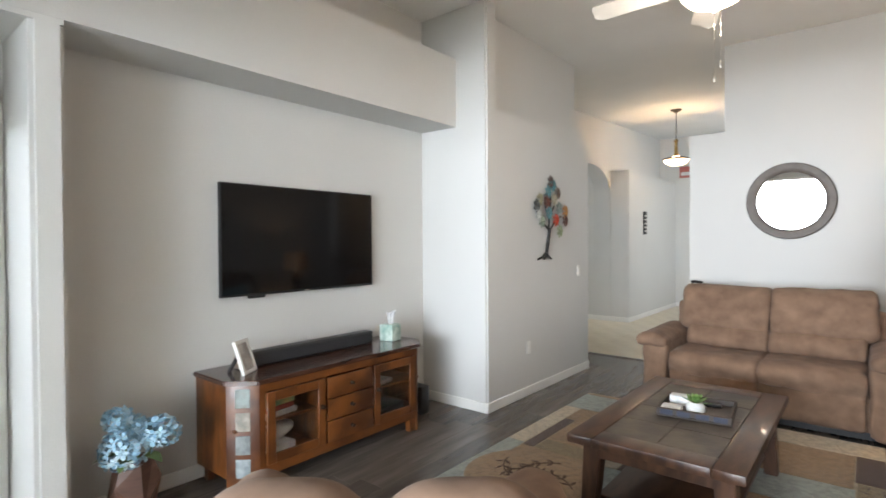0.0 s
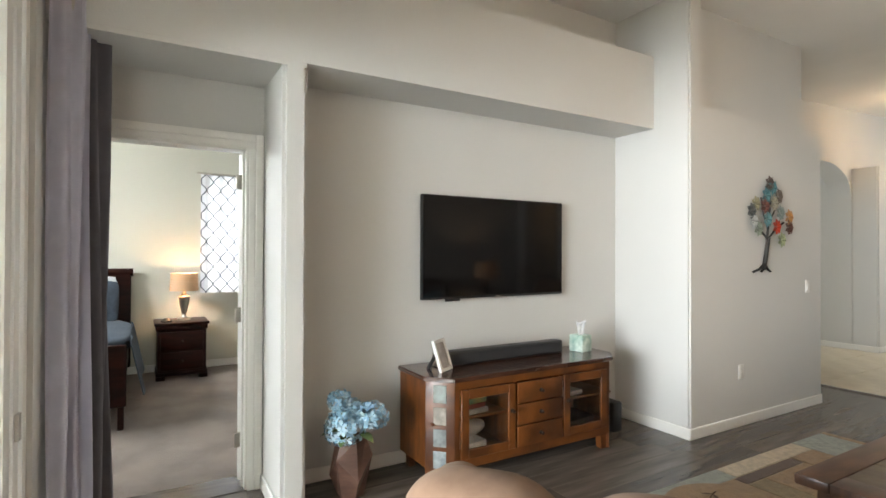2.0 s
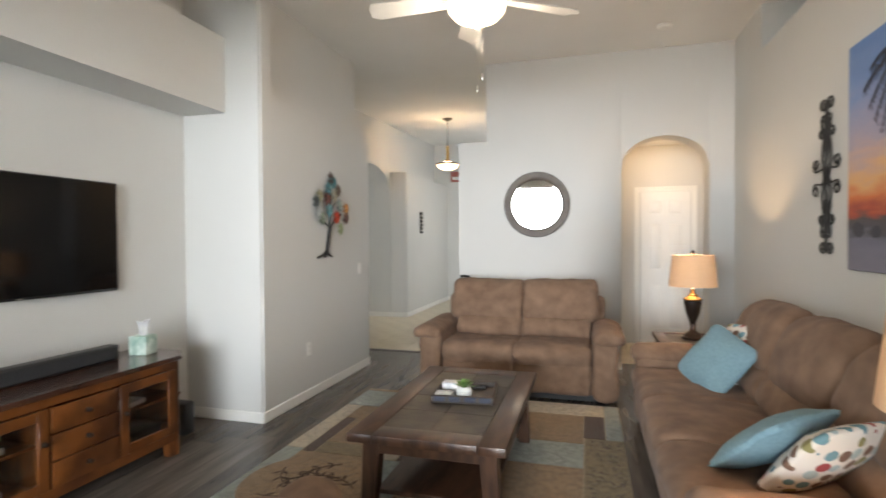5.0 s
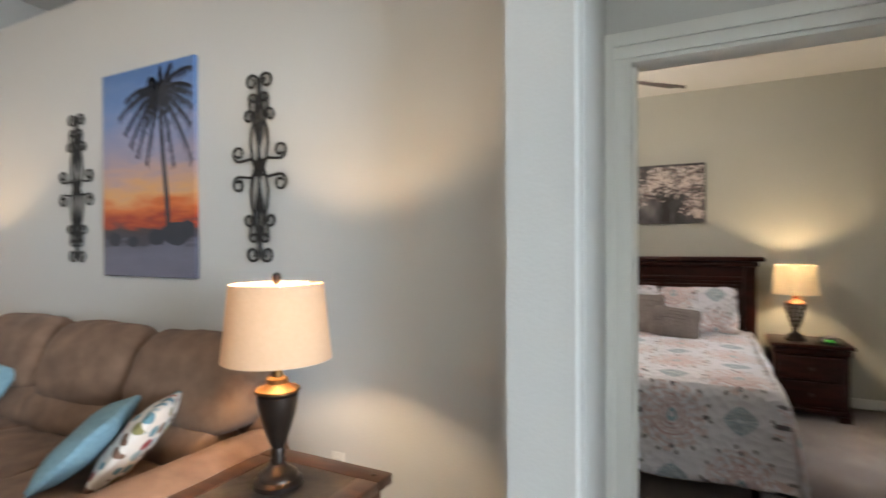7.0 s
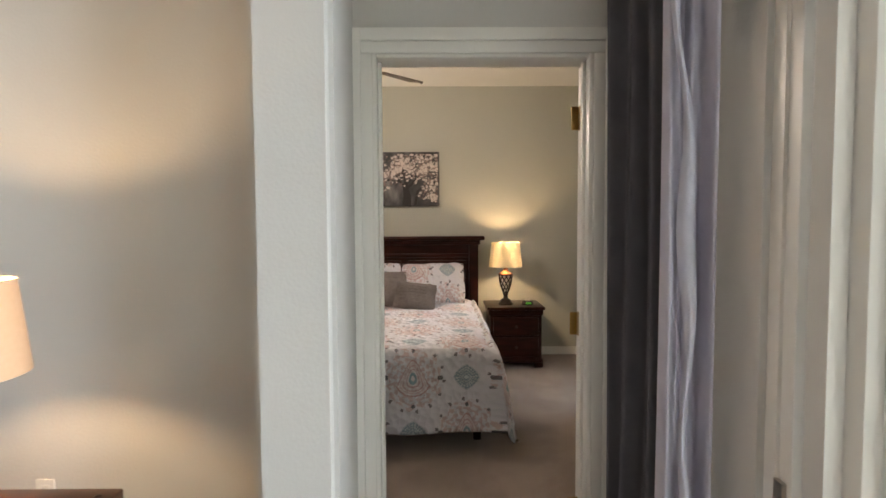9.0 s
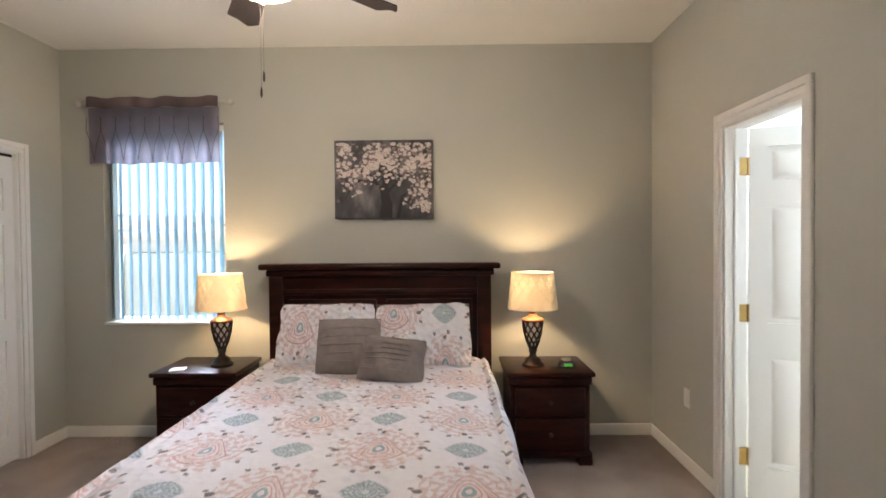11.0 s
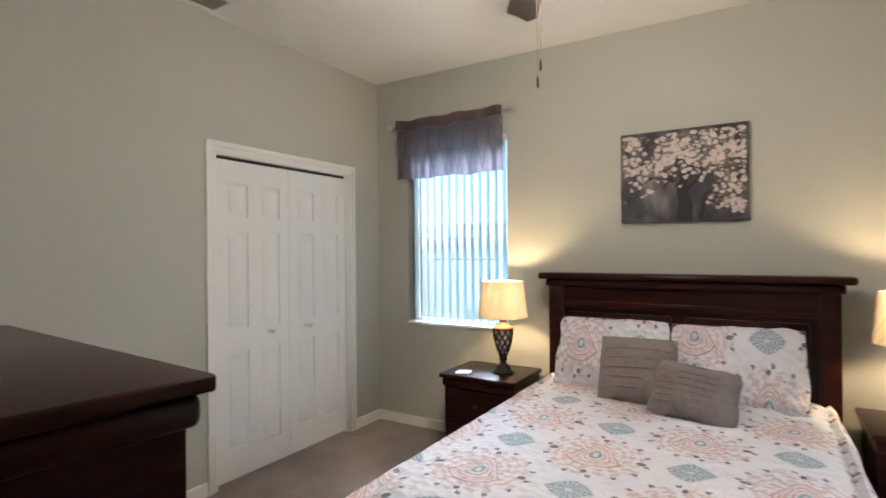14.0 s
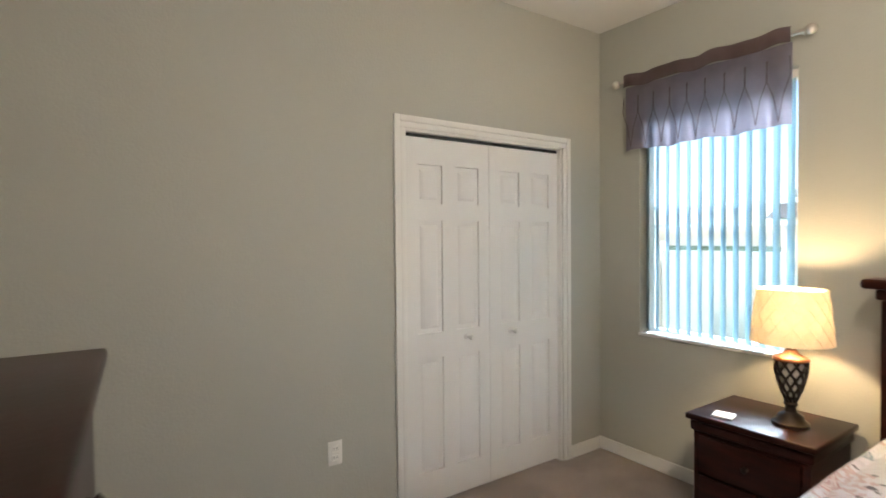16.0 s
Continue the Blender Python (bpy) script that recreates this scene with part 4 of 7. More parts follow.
def wall_plate(name, lab, m, kind):
    th = thing(name, lab, name.replace("_", " "), m)
    part("plate", boxed(0.0, 0.006, -0.036, 0.036, -0.058, 0.058, 0.003, 2), M_WHITE_PLASTIC, th)
    if kind == "switch":
        part("rocker", boxed(0.006, 0.011, -0.016, 0.016, -0.033, 0.033, 0.002, 1), M_WHITE_PLASTIC, th)
    else:
        for z in (-0.021, 0.021):
            sock = part("socket", boxed(0.006, 0.008, -0.017, 0.017, z - 0.014, z + 0.014, 0.002, 1), M_WHITE_PLASTIC, th)
            bm = bmesh.new()
            for y in (-0.007, 0.007):
                box(bm, 0.008, 0.0083, y - 0.0012, y + 0.0012, z - 0.004, z + 0.006)
            part("slot", bm, M_BLACK, sock)
    return th


wall_plate("light_switch", "white rocker light switch on the partition", pose(TREE_X, 6.005, 1.094), "switch")
wall_plate("power_outlet", "white power outlet low on the partition", pose(TREE_X, 4.945, 0.437), "outlet")
wall_plate("power_outlet", "white power outlet on the sofa wall", pose(SOFA_X, 2.47, 0.37, 0, 0, 180), "outlet")
wall_plate("power_outlet", "white power outlet near the closet", pose(3.89, BED_N, 0.44, 0, 0, -90), "outlet")
wall_plate("light_switch", "white blank plate beside the bathroom door", pose(5.28, BED_S, 0.44, 0, 0, 90), "switch")

# rug: blocks of tan, sage, brown and cream
M_RUG = [material("rug_" + n, c, 0.98, second=tuple(v * 0.72 for v in c), scale=28, detail=6, amount=0.9, bump=0.7, bump_scale=300, sheen=0.2) for n, c in
         (("tan", (0.30, 0.20, 0.11)), ("sage", (0.31, 0.35, 0.32)), ("brown", (0.085, 0.048, 0.034)), ("cream", (0.55, 0.48, 0.36)), ("olive", (0.22, 0.17, 0.09)), ("base", (0.36, 0.29, 0.19)))]
M_VINE = material("rug_vine", (0.095, 0.060, 0.042), 0.98, bump=0.5, bump_scale=300)
rug = thing("area_rug", "patchwork area rug in tan, sage, brown and cream with leaf scrolls", "rug", pose(-1.07, 2.35, 0.0))
part("backing", boxed(0, 2.2, 0, 2.98, 0.001, 0.008, 0.003, 1), M_RUG[5], rug)
TAN, SAGE, BROWN, CREAM, OLIVE = range(5)
RUG_TV_SIDE = [(0.0, 0.32, 2.50, 2.92, SAGE), (0.0, 0.14, 1.58, 2.50, CREAM), (0.14, 0.23, 1.54, 2.20, BROWN), (0.23, 0.66, 1.72, 2.20, TAN), (0.14, 0.66, 2.20, 2.50, TAN),
               (0.0, 0.14, 0.72, 1.58, SAGE), (0.14, 0.64, 0.72, 1.54, TAN), (0.64, 0.80, 1.54, 1.72, CREAM), (0.23, 0.64, 1.54, 1.72, OLIVE), (0.64, 0.95, 1.0, 1.54, SAGE)]
RUG_SOFA_SIDE = [(1.45, 1.93, 2.12, 2.68, TAN), (1.93, 2.08, 2.23, 2.70, BROWN), (1.45, 1.94, 1.73, 2.12, SAGE), (1.45, 1.94, 1.20, 1.73, TAN), (1.94, 2.20, 0.95, 2.23, OLIVE),
                 (2.08, 2.20, 2.23, 2.98, SAGE), (1.45, 2.08, 2.70, 2.98, CREAM), (0.32, 0.90, 2.50, 2.98, OLIVE), (0.90, 1.45, 2.50, 2.98, SAGE), (0.0, 0.32, 2.92, 2.98, TAN)]
RUG_NEAR = [(0.0, 0.30, 0.0, 0.40, CREAM), (0.30, 0.48, 0.0, 0.72, BROWN), (0.0, 0.30, 0.40, 0.72, TAN), (0.48, 0.95, 0.0, 0.42, SAGE), (0.48, 0.95, 0.42, 0.72, CREAM), (0.64, 0.95, 0.72, 1.0, BROWN),
            (0.95, 1.45, 0.0, 0.55, TAN), (0.95, 1.45, 0.55, 1.10, OLIVE), (1.45, 1.80, 0.0, 0.70, SAGE), (1.80, 2.20, 0.0, 0.55, BROWN), (1.80, 2.20, 0.55, 0.95, CREAM), (1.45, 1.80, 0.70, 1.20, BROWN)]
RUG_UNDER = [(0.66, 0.95, 1.72, 2.50, CREAM), (0.80, 0.95, 1.54, 1.72, BROWN), (0.95, 1.45, 1.10, 1.72, TAN), (0.95, 1.45, 1.72, 2.50, CREAM), (1.80, 1.94, 0.95, 1.20, TAN)]
for x0, x1, y0, y1, tone in RUG_TV_SIDE + RUG_SOFA_SIDE + RUG_NEAR + RUG_UNDER:
    part("rug_block", boxed(x0 + 0.004, x1 - 0.004, y0 + 0.004, y1 - 0.004, 0.008, 0.0125, 0.002, 1), M_RUG[tone], rug)
rng = random.Random(5)
fleck = bmesh.new()
for k in range(170):
    a, x0, y0 = rng.uniform(0, 6.3), rng.uniform(1.97, 2.17), rng.uniform(1.0, 2.2)
    if k % 3 == 0:
        x0, y0 = rng.uniform(0.03, 0.27), rng.uniform(0.04, 0.36)
    u, w = Vector((math.cos(a), math.sin(a), 0)) * 0.024, Vector((-math.sin(a), math.cos(a), 0)) * 0.008
    c = Vector((x0, y0, 0.0132))
    fleck.faces.new([fleck.verts.new(q) for q in (c - u, c + w, c + u, c - w)])
tagged(part("rug_fleck", fleck, M_RUG[2], rug, smooth=False), "small dark leaf flecks", kind="stuff")
for cx, cy, rad in ((0.43, 1.13, 0.37), (1.2, 0.40, 0.34)):
    disc = bmesh.new()
    lathe(disc, [(rad * 1.05, 0.0128), (rad * 1.05, 0.0142), (0.001, 0.0142)], 48, (cx, cy, 0))
    part("rug_medallion", disc, M_RUG[0], rug, "round tan medallion")
    vine = bmesh.new()
    for s in range(5):
        x0, y0, turn = cx + rad * 0.75 * math.cos(1.3 * s), cy + rad * 0.75 * math.sin(1.3 * s), 1.3 * s + 2.3
        stem = []
        for i in range(13):
            stem.append((x0, y0, 0.0146))
            x0, y0, turn = x0 + 0.045 * rad / 0.4 * math.cos(turn), y0 + 0.045 * rad / 0.4 * math.sin(turn), turn + 0.16
        tube(vine, stem, 0.0045, 5)
        for i in range(1, 13, 2):
            a = math.atan2(stem[i][1] - stem[i - 1][1], stem[i][0] - stem[i - 1][0])
            for q in (-1, 1):
                u = Vector((math.cos(a + 0.8 * q), math.sin(a + 0.8 * q), 0))
                w = Vector((-u.y, u.x, 0))
                p = Vector((stem[i][0], stem[i][1], 0.0152)) + 0.036 * u
                vine.faces.new([vine.verts.new(c) for c in (p - 0.034 * u, p + 0.013 * w, p + 0.034 * u, p - 0.013 * w)])
    part("rug_vine", vine, M_VINE, rug, "dark brown leaf scroll", smooth=False)

# coffee table with slate inlay
ct = thing("coffee_table", "dark wooden coffee table with slate tile inlay on the rug", "coffee table", pose(0.155, 3.84, 0.012))
TW, TL, TH = 0.39, 0.695, 0.45
bm = bmesh.new()
for x0, x1, y0, y1 in ((-TW, -TW + 0.13, -TL, TL), (TW - 0.13, TW, -TL, TL), (-TW + 0.13, TW - 0.13, -TL, -TL + 0.14), (-TW + 0.13, TW - 0.13, TL - 0.14, TL)):
    box(bm, x0 + 0.0005, x1 - 0.0005, y0, y1, TH - 0.045, TH, 0.006, 2)
part("top_frame", bm, M_TABLE, ct)
part("top_bed", boxed(-TW + 0.12, TW - 0.12, -TL + 0.12, TL - 0.12, TH - 0.04, TH - 0.012), M_TABLE, ct)
for i in range(2):
    for j in range(4):
        w, l = (2 * TW - 0.26) / 2, (2 * TL - 0.28) / 4
        x0, y0 = -TW + 0.13 + i * w, -TL + 0.14 + j * l
        part("slate_tile", boxed(x0 + 0.0015, x0 + w - 0.0015, y0 + 0.0015, y0 + l - 0.0015, TH - 0.012, TH - 0.003, 0.002, 1), M_SLATE, ct, at=Matrix.Translation((0, 0, 0.0008 * ((i + j) % 3))))
bm = bmesh.new()
for s in (-1, 1):
    box(bm, s * (TW - 0.10) - 0.014, s * (TW - 0.10) + 0.014, -TL + 0.10, TL - 0.10, TH - 0.12, TH - 0.045)
    box(bm, -TW + 0.114, TW - 0.114, s * (TL - 0.10) - 0.014, s * (TL - 0.10) + 0.014, TH - 0.12, TH - 0.045)
part("apron", bm, M_TABLE, ct)
for sx in (-1, 1):
    for sy in (-1, 1):
        bm = prism(bmesh.new(), [(-0.045, -0.045), (0.045, -0.045), (0.045, 0.045), (-0.045, 0.045)], 0.0, TH - 0.045)
        for v in bm.verts:
            k = 1.0 if v.co.z > 0.2 else 0.8
            v.co.x, v.co.y = sx * (TW - 0.10) + v.co.x * k + (0.03 * sx if v.co.z < 0.2 else 0), sy * (TL - 0.12) + v.co.y * k
        bmesh.ops.bevel(bm, geom=bm.edges[:], offset=0.006, segments=2, affect="EDGES")
        part("leg", bm, M_TABLE, ct)
part("lower_shelf", boxed(-TW + 0.10, TW - 0.10, -TL + 0.14, TL - 0.14, 0.10, 0.125, 0.005, 2), M_TABLE, ct)

Z = 0.012 + TH
tray = thing("serving_tray", "dark wooden tray with navy blocks and cutouts on the coffee table", "tray", pose(0.19, 3.88, Z, 0, 0, 6))
M_TRAY = material("tray_wood", (0.055, 0.036, 0.025), 0.5, second=(0.03, 0.02, 0.014), scale=8, amount=0.9)
M_NAVY = material("navy_paint", (0.02, 0.026, 0.05), 0.5)
part("tray_floor", boxed(-0.18, 0.18, -0.17, 0.17, 0, 0.012, 0.003, 1), M_TRAY, tray)
for x0, x1, y0, y1 in ((-0.18, 0.18, -0.17, -0.155), (-0.18, 0.18, 0.155, 0.17), (-0.18, -0.165, -0.155, 0.155), (0.165, 0.18, -0.155, 0.155)):
    part("tray_side", boxed(x0, x1, y0, y1, 0.012, 0.045, 0.003, 1), M_TRAY, tray)
for x in (-0.13, -0.045, 0.045, 0.13):
    part("tray_block", boxed(x - 0.032, x + 0.032, -0.176, -0.171, 0.012, 0.04, 0.002, 1), M_NAVY, tray)
ZT = Z + 0.012
jar = thing("succulent_pot", "round white pot with a small green succulent on the tray", "potted plant", pose(0.20, 3.80, ZT))
part("pot", lathe(bmesh.new(), [(0.025, 0), (0.045, 0.02), (0.047, 0.045), (0.032, 0.065), (0.028, 0.065), (0.028, 0.05)], 20), M_WHITE_PLASTIC, jar)
bm = bmesh.new()
for k in range(26):
    a, el = k * 2.4, 0.25 + 1.1 * (k / 26)
    d = Vector((math.cos(a) * math.cos(el), math.sin(a) * math.cos(el), math.sin(el)))
    w = Vector((-math.sin(a), math.cos(a), 0))
    p = Vector((0, 0, 0.055))
    ln = 0.085 * (1 - 0.4 * k / 26)
    bm.faces.new([bm.verts.new(c) for c in (p, p + d * ln * 0.6 + w * 0.012, p + d * ln, p + d * ln * 0.6 - w * 0.012)])
part("leaves", bm, material("succulent_green", (0.10, 0.22, 0.05), 0.5, second=(0.20, 0.32, 0.09), scale=40, amount=0.9), jar, "pointed green leaves", smooth=False)
piece("candle_box", boxed(-0.055, 0.055, -0.04, 0.04, 0, 0.05, 0.004, 2), M_PAPER, "white box on the tray", "box", pose(0.09, 3.94, ZT, 0, 0, 6))
piece("coaster_stack", boxed(-0.05, 0.05, -0.05, 0.05, 0, 0.03, 0.004, 2), M_PAPER, "stack of white coasters on the tray", "coasters", pose(0.085, 3.77, ZT, 0, 0, 6))
piece("remote_control", boxed(-0.09, 0.09, -0.02, 0.02, 0, 0.018, 0.006, 2), M_BLACK, "black remote control on the tray", "remote control", pose(0.20, 3.98, ZT, 0, 0, 12))

# ---- upholstery ----


def recliner_sofa(name, label, m, width, seats, category="sofa", arm=0.24, depth=0.98, back=0.98, soft=0.06, crown=0.0, over=0.07, slack=1.0):
    """A suede reclining sofa; local front towards -y, its middle at the origin."""
    th = thing(name, label, category, m)
    w = width / 2
    f, b = -depth / 2, depth / 2
    part("base", boxed(-w + 0.04, w - 0.04, f + 0.12, b - 0.05, 0.05, 0.30, 0.03, 3), M_SUEDE, th)
    part("plinth", boxed(-w + 0.08, w - 0.08, f + 0.14, b - 0.10, 0.0, 0.05), M_BLACK, th)
    part("back_shell", boxed(-w + 0.10, w - 0.10, b - 0.16, b - 0.02, 0.10, back - 0.16, 0.05, 4), M_SUEDE, th)
    inner = width - 2 * arm
    sw = inner / seats
    bw = (inner + 2 * over) / seats
    for k in range(seats):
        x0 = -inner / 2 + k * sw
        c0 = -inner / 2 - over + k * bw
        part("seat_cushion", swept(bmesh.new(), [(f + 0.03, 0.33), (f + 0.005, 0.41), (f + 0.06, 0.468), (f + 0.26, 0.475), (b - 0.32, 0.44), (b - 0.30, 0.30), (f + 0.10, 0.30)], x0 - 0.004, x0 + sw + 0.004, 0.045, crease=0.018, seed=k), M_SUEDE, th)
        part("footrest_panel", swept(bmesh.new(), [(f + 0.06, 0.07), (f + 0.03, 0.19), (f + 0.035, 0.29), (f + 0.09, 0.34), (f + 0.18, 0.33), (f + 0.18, 0.08)], x0, x0 + sw, 0.03, crease=0.006, seed=k + 5), M_SUEDE, th)
        part("lumbar_cushion", swept(bmesh.new(), [(b - 0.33, 0.40), (b - 0.42, 0.47), (b - 0.415, 0.56), (b - 0.34, 0.635), (b - 0.20, 0.63), (b - 0.18, 0.40)], x0 - 0.004, x0 + sw + 0.004, 0.04, crease=0.015, seed=k + 9), M_SUEDE, th)
        part("back_cushion", swept(bmesh.new(), [(b - 0.31, 0.59), (b - 0.37, 0.68), (b - 0.335, 0.82), (b - 0.27, back - 0.055), (b - 0.17, back), (b - 0.07, back - 0.02), (b - 0.02, back - 0.12), (b - 0.02, 0.62)], c0 - 0.003, c0 + bw + 0.003, soft, crease=0.013 * slack, seed=k + 3, crown=crown), M_SUEDE, th)
        part("seam", tube(bmesh.new(), [(x0 + sw / 2 + sw * 0.47 * t, b - 0.352, 0.618) for t in (-1, -0.5, 0, 0.5, 1)], 0.0035, 5), M_SUEDE, th)
    for s in (-1, 1):
        cx, h = s * (w - arm / 2), arm / 2
        part("arm", swept(bmesh.new(), [(cx - h + 0.03, 0.04), (cx - h + 0.02, 0.30), (cx - h + 0.02, 0.52), (cx, 0.56), (cx + h - 0.02, 0.52), (cx + h - 0.02, 0.30), (cx + h - 0.03, 0.04)], f + 0.04, b - 0.10, 0.05, "y", crease=0.005, seed=s), M_SUEDE, th)
        o = s * 0.03
        part("arm_pad", swept(bmesh.new(), [(cx - h - 0.01 + o, 0.53), (cx - h + 0.01 + o, 0.585), (cx + o, 0.625), (cx + h - 0.01 + o, 0.585), (cx + h + 0.01 + o, 0.53), (cx + h - 0.03 + o, 0.495), (cx - h + 0.03 + o, 0.495)], f + 0.01, b - 0.16, 0.06, "y", crease=0.008 * slack, seed=s + 7), M_SUEDE, th)
    return th


recliner_sofa("loveseat", "brown suede two-seat reclining loveseat against the mirror wall", pose(0.27, 5.78, 0.013), 1.76, 2, back=0.985)
recliner_sofa("sofa", "brown suede three-seat reclining sofa under the palm picture", pose(1.72, 3.88, 0.0, 0, 0, -90) @ Matrix.Diagonal((1, 1, 0.96, 1)), 2.62, 3, depth=1.04, back=1.0, soft=0.14, crown=0.10, over=0.10)
recliner_sofa("recliner", "tan brown suede reclining seat facing the television", pose(-0.245, 1.923, 0.0, 0, 0, 219.6) @ Matrix.Diagonal((1, 1, 0.84, 1)), 1.18, 2, "armchair", arm=0.2, depth=0.92, back=0.94, soft=0.17, crown=0.10, over=0.07, slack=0.3)

# pillows on the sofa
M_TEAL = material("teal_cotton", (0.19, 0.31, 0.36), 0.9, second=(0.145, 0.25, 0.29), scale=60, bump=0.3, bump_scale=300)


def dotted_cloth(name, cell, cols):
    """White cloth with rounded coloured patches."""
    m = material(name, (0.68, 0.64, 0.58), 0.9, bump=0.2, bump_scale=260)
    t = m.node_tree
    b = t.nodes["Principled BSDF"]
    tc, vo, cr, lt, mix = (t.nodes.new(k) for k in ("ShaderNodeTexCoord", "ShaderNodeTexVoronoi", "ShaderNodeValToRGB", "ShaderNodeMath", "ShaderNodeMix"))
    vo.inputs["Scale"].default_value, vo.inputs["Randomness"].default_value = 1 / cell, 0.25
    t.links.new(tc.outputs["Object"], vo.inputs["Vector"])
    sep = t.nodes.new("ShaderNodeSeparateColor")
    t.links.new(vo.outputs["Color"], sep.inputs[0])
    cr.color_ramp.interpolation = "CONSTANT"
    while len(cr.color_ramp.elements) < len(cols):
        cr.color_ramp.elements.new(0.5)
    for i, c in enumerate(cols):
        cr.color_ramp.elements[i].position, cr.color_ramp.elements[i].color = i / len(cols), (*c, 1)
    t.links.new(sep.outputs[0], cr.inputs[0])
    lt.operation = "LESS_THAN"
    lt.inputs[1].default_value = 0.44
    t.links.new(vo.outputs["Distance"], lt.inputs[0])
    mix.data_type = "RGBA"
    t.links.new(lt.outputs[0], mix.inputs[0])
    mix.inputs[6].default_value = (0.66, 0.62, 0.56, 1)
    t.links.new(cr.outputs[0], mix.inputs[7])
    t.links.new(mix.outputs[2], b.inputs["Base Color"])
    return m


M_DOTS = dotted_cloth("patched_cotton", 0.058, [(0.30, 0.05, 0.05), (0.12, 0.24, 0.28), (0.16, 0.09, 0.06), (0.22, 0.20, 0.08), (0.34, 0.42, 0.42)])


def pillow(name, label, mat, m, size=(0.43, 0.43, 0.16), seed=0.0):
    th = thing(name, label, "pillow", m)
    part("cover", cushion(bmesh.new(), size, None, 0.82, 18, 8, 0.008, seed), mat, th)
    w, h = size[0] / 2 * 0.94, size[1] / 2 * 0.94
    part("piping", tube(bmesh.new(), [(w * a, h * b, 0) for a, b in ((-1, -1), (-0.5, -1.02), (0, -1.03), (0.5, -1.02), (1, -1), (1.02, 0), (1, 1), (0, 1.03), (-1, 1), (-1.02, 0), (-1, -1))], 0.004, 5), mat, th)
    return th


pillow("teal_pillow", "square teal throw pillow leaning on the sofa back", M_TEAL, pose(1.69, 4.56, 0.60, 58, 0, -52) @ pose(0, 0, 0, 0, 0, -22), (0.41, 0.41, 0.15))
pillow("patterned_pillow", "white pillow with coloured patches behind a teal pillow", M_DOTS, pose(1.87, 4.70, 0.62, 66, 0, -62), (0.40, 0.40, 0.14), 2)
pillow("patterned_pillow", "white pillow with red, teal and olive patches against the sofa arm", M_DOTS, pose(1.72, 3.04, 0.595, 50, 0, 215), (0.40, 0.40, 0.13), 4)
pillow("teal_pillow", "square teal throw pillow lying against the patterned one", M_TEAL, pose(1.60, 3.18, 0.60, 42, 0, 222), (0.41, 0.39, 0.14), 6)

# ---- end tables and lamps ----


def end_table(m, label):
    th = thing("end_table", label, "end table", m, group="end tables")
    W, H = 0.29, 0.555
    bm = bmesh.new()
    for x0, x1, y0, y1 in ((-W, -W + 0.09, -W, W), (W - 0.09, W, -W, W), (-W + 0.09, W - 0.09, -W, -W + 0.09), (-W + 0.09, W - 0.09, W - 0.09, W)):
        box(bm, x0 + 0.0004, x1 - 0.0004, y0, y1, H - 0.04, H, 0.005, 2)
    part("top_frame", bm, M_TABLE, th)
    part("slate_tile", boxed(-W + 0.088, W - 0.088, -W + 0.088, W - 0.088, H - 0.03, H - 0.004, 0.002, 1), M_SLATE, th)
    bm = bmesh.new()
    for sx in (-1, 1):
        for sy in (-1, 1):
            lathe(bm, [(0.011, 0), (0.008, 0.004), (0.001, 0.005)], 10, (sx * (W - 0.05), sy * (W - 0.05), H))
    part("nail_heads", bm, M_BRONZE, th)
    for sx in (-1, 1):
        for sy in (-1, 1):
            part("leg", boxed(sx * (W - 0.06) - 0.03, sx * (W - 0.06) + 0.03, sy * (W - 0.06) - 0.03, sy * (W - 0.06) + 0.03, 0, H - 0.04, 0.005, 2), M_TABLE, th)
    bm = bmesh.new()
    for s in (-1, 1):
        box(bm, -W + 0.09, W - 0.09, s * (W - 0.06) - 0.012, s * (W - 0.06) + 0.012, H - 0.11, H - 0.04)
        box(bm, s * (W - 0.06) - 0.012, s * (W - 0.06) + 0.012, -W + 0.09, W - 0.09, H - 0.11, H - 0.04)
    part("apron", bm, M_TABLE, th)
    part("lower_shelf", boxed(-W + 0.06, W - 0.06, -W + 0.06, W - 0.06, 0.14, 0.165, 0.004, 2), M_TABLE, th)
    return th


et = end_table(pose(1.70, 2.26, 0), "brown wooden end table with a slate top beside the sofa")
end_table(pose(1.74, 5.62, 0), "brown wooden end table with a slate top in the far corner")


def shade_mesh(r0, r1, h, seg=48):
    return sheet(bmesh.new(), lambda u, v: Vector(((r0 + (r1 - r0) * v) * math.cos(2 * math.pi * u), (r0 + (r1 - r0) * v) * math.sin(2 * math.pi * u), h * v)), seg, 3)


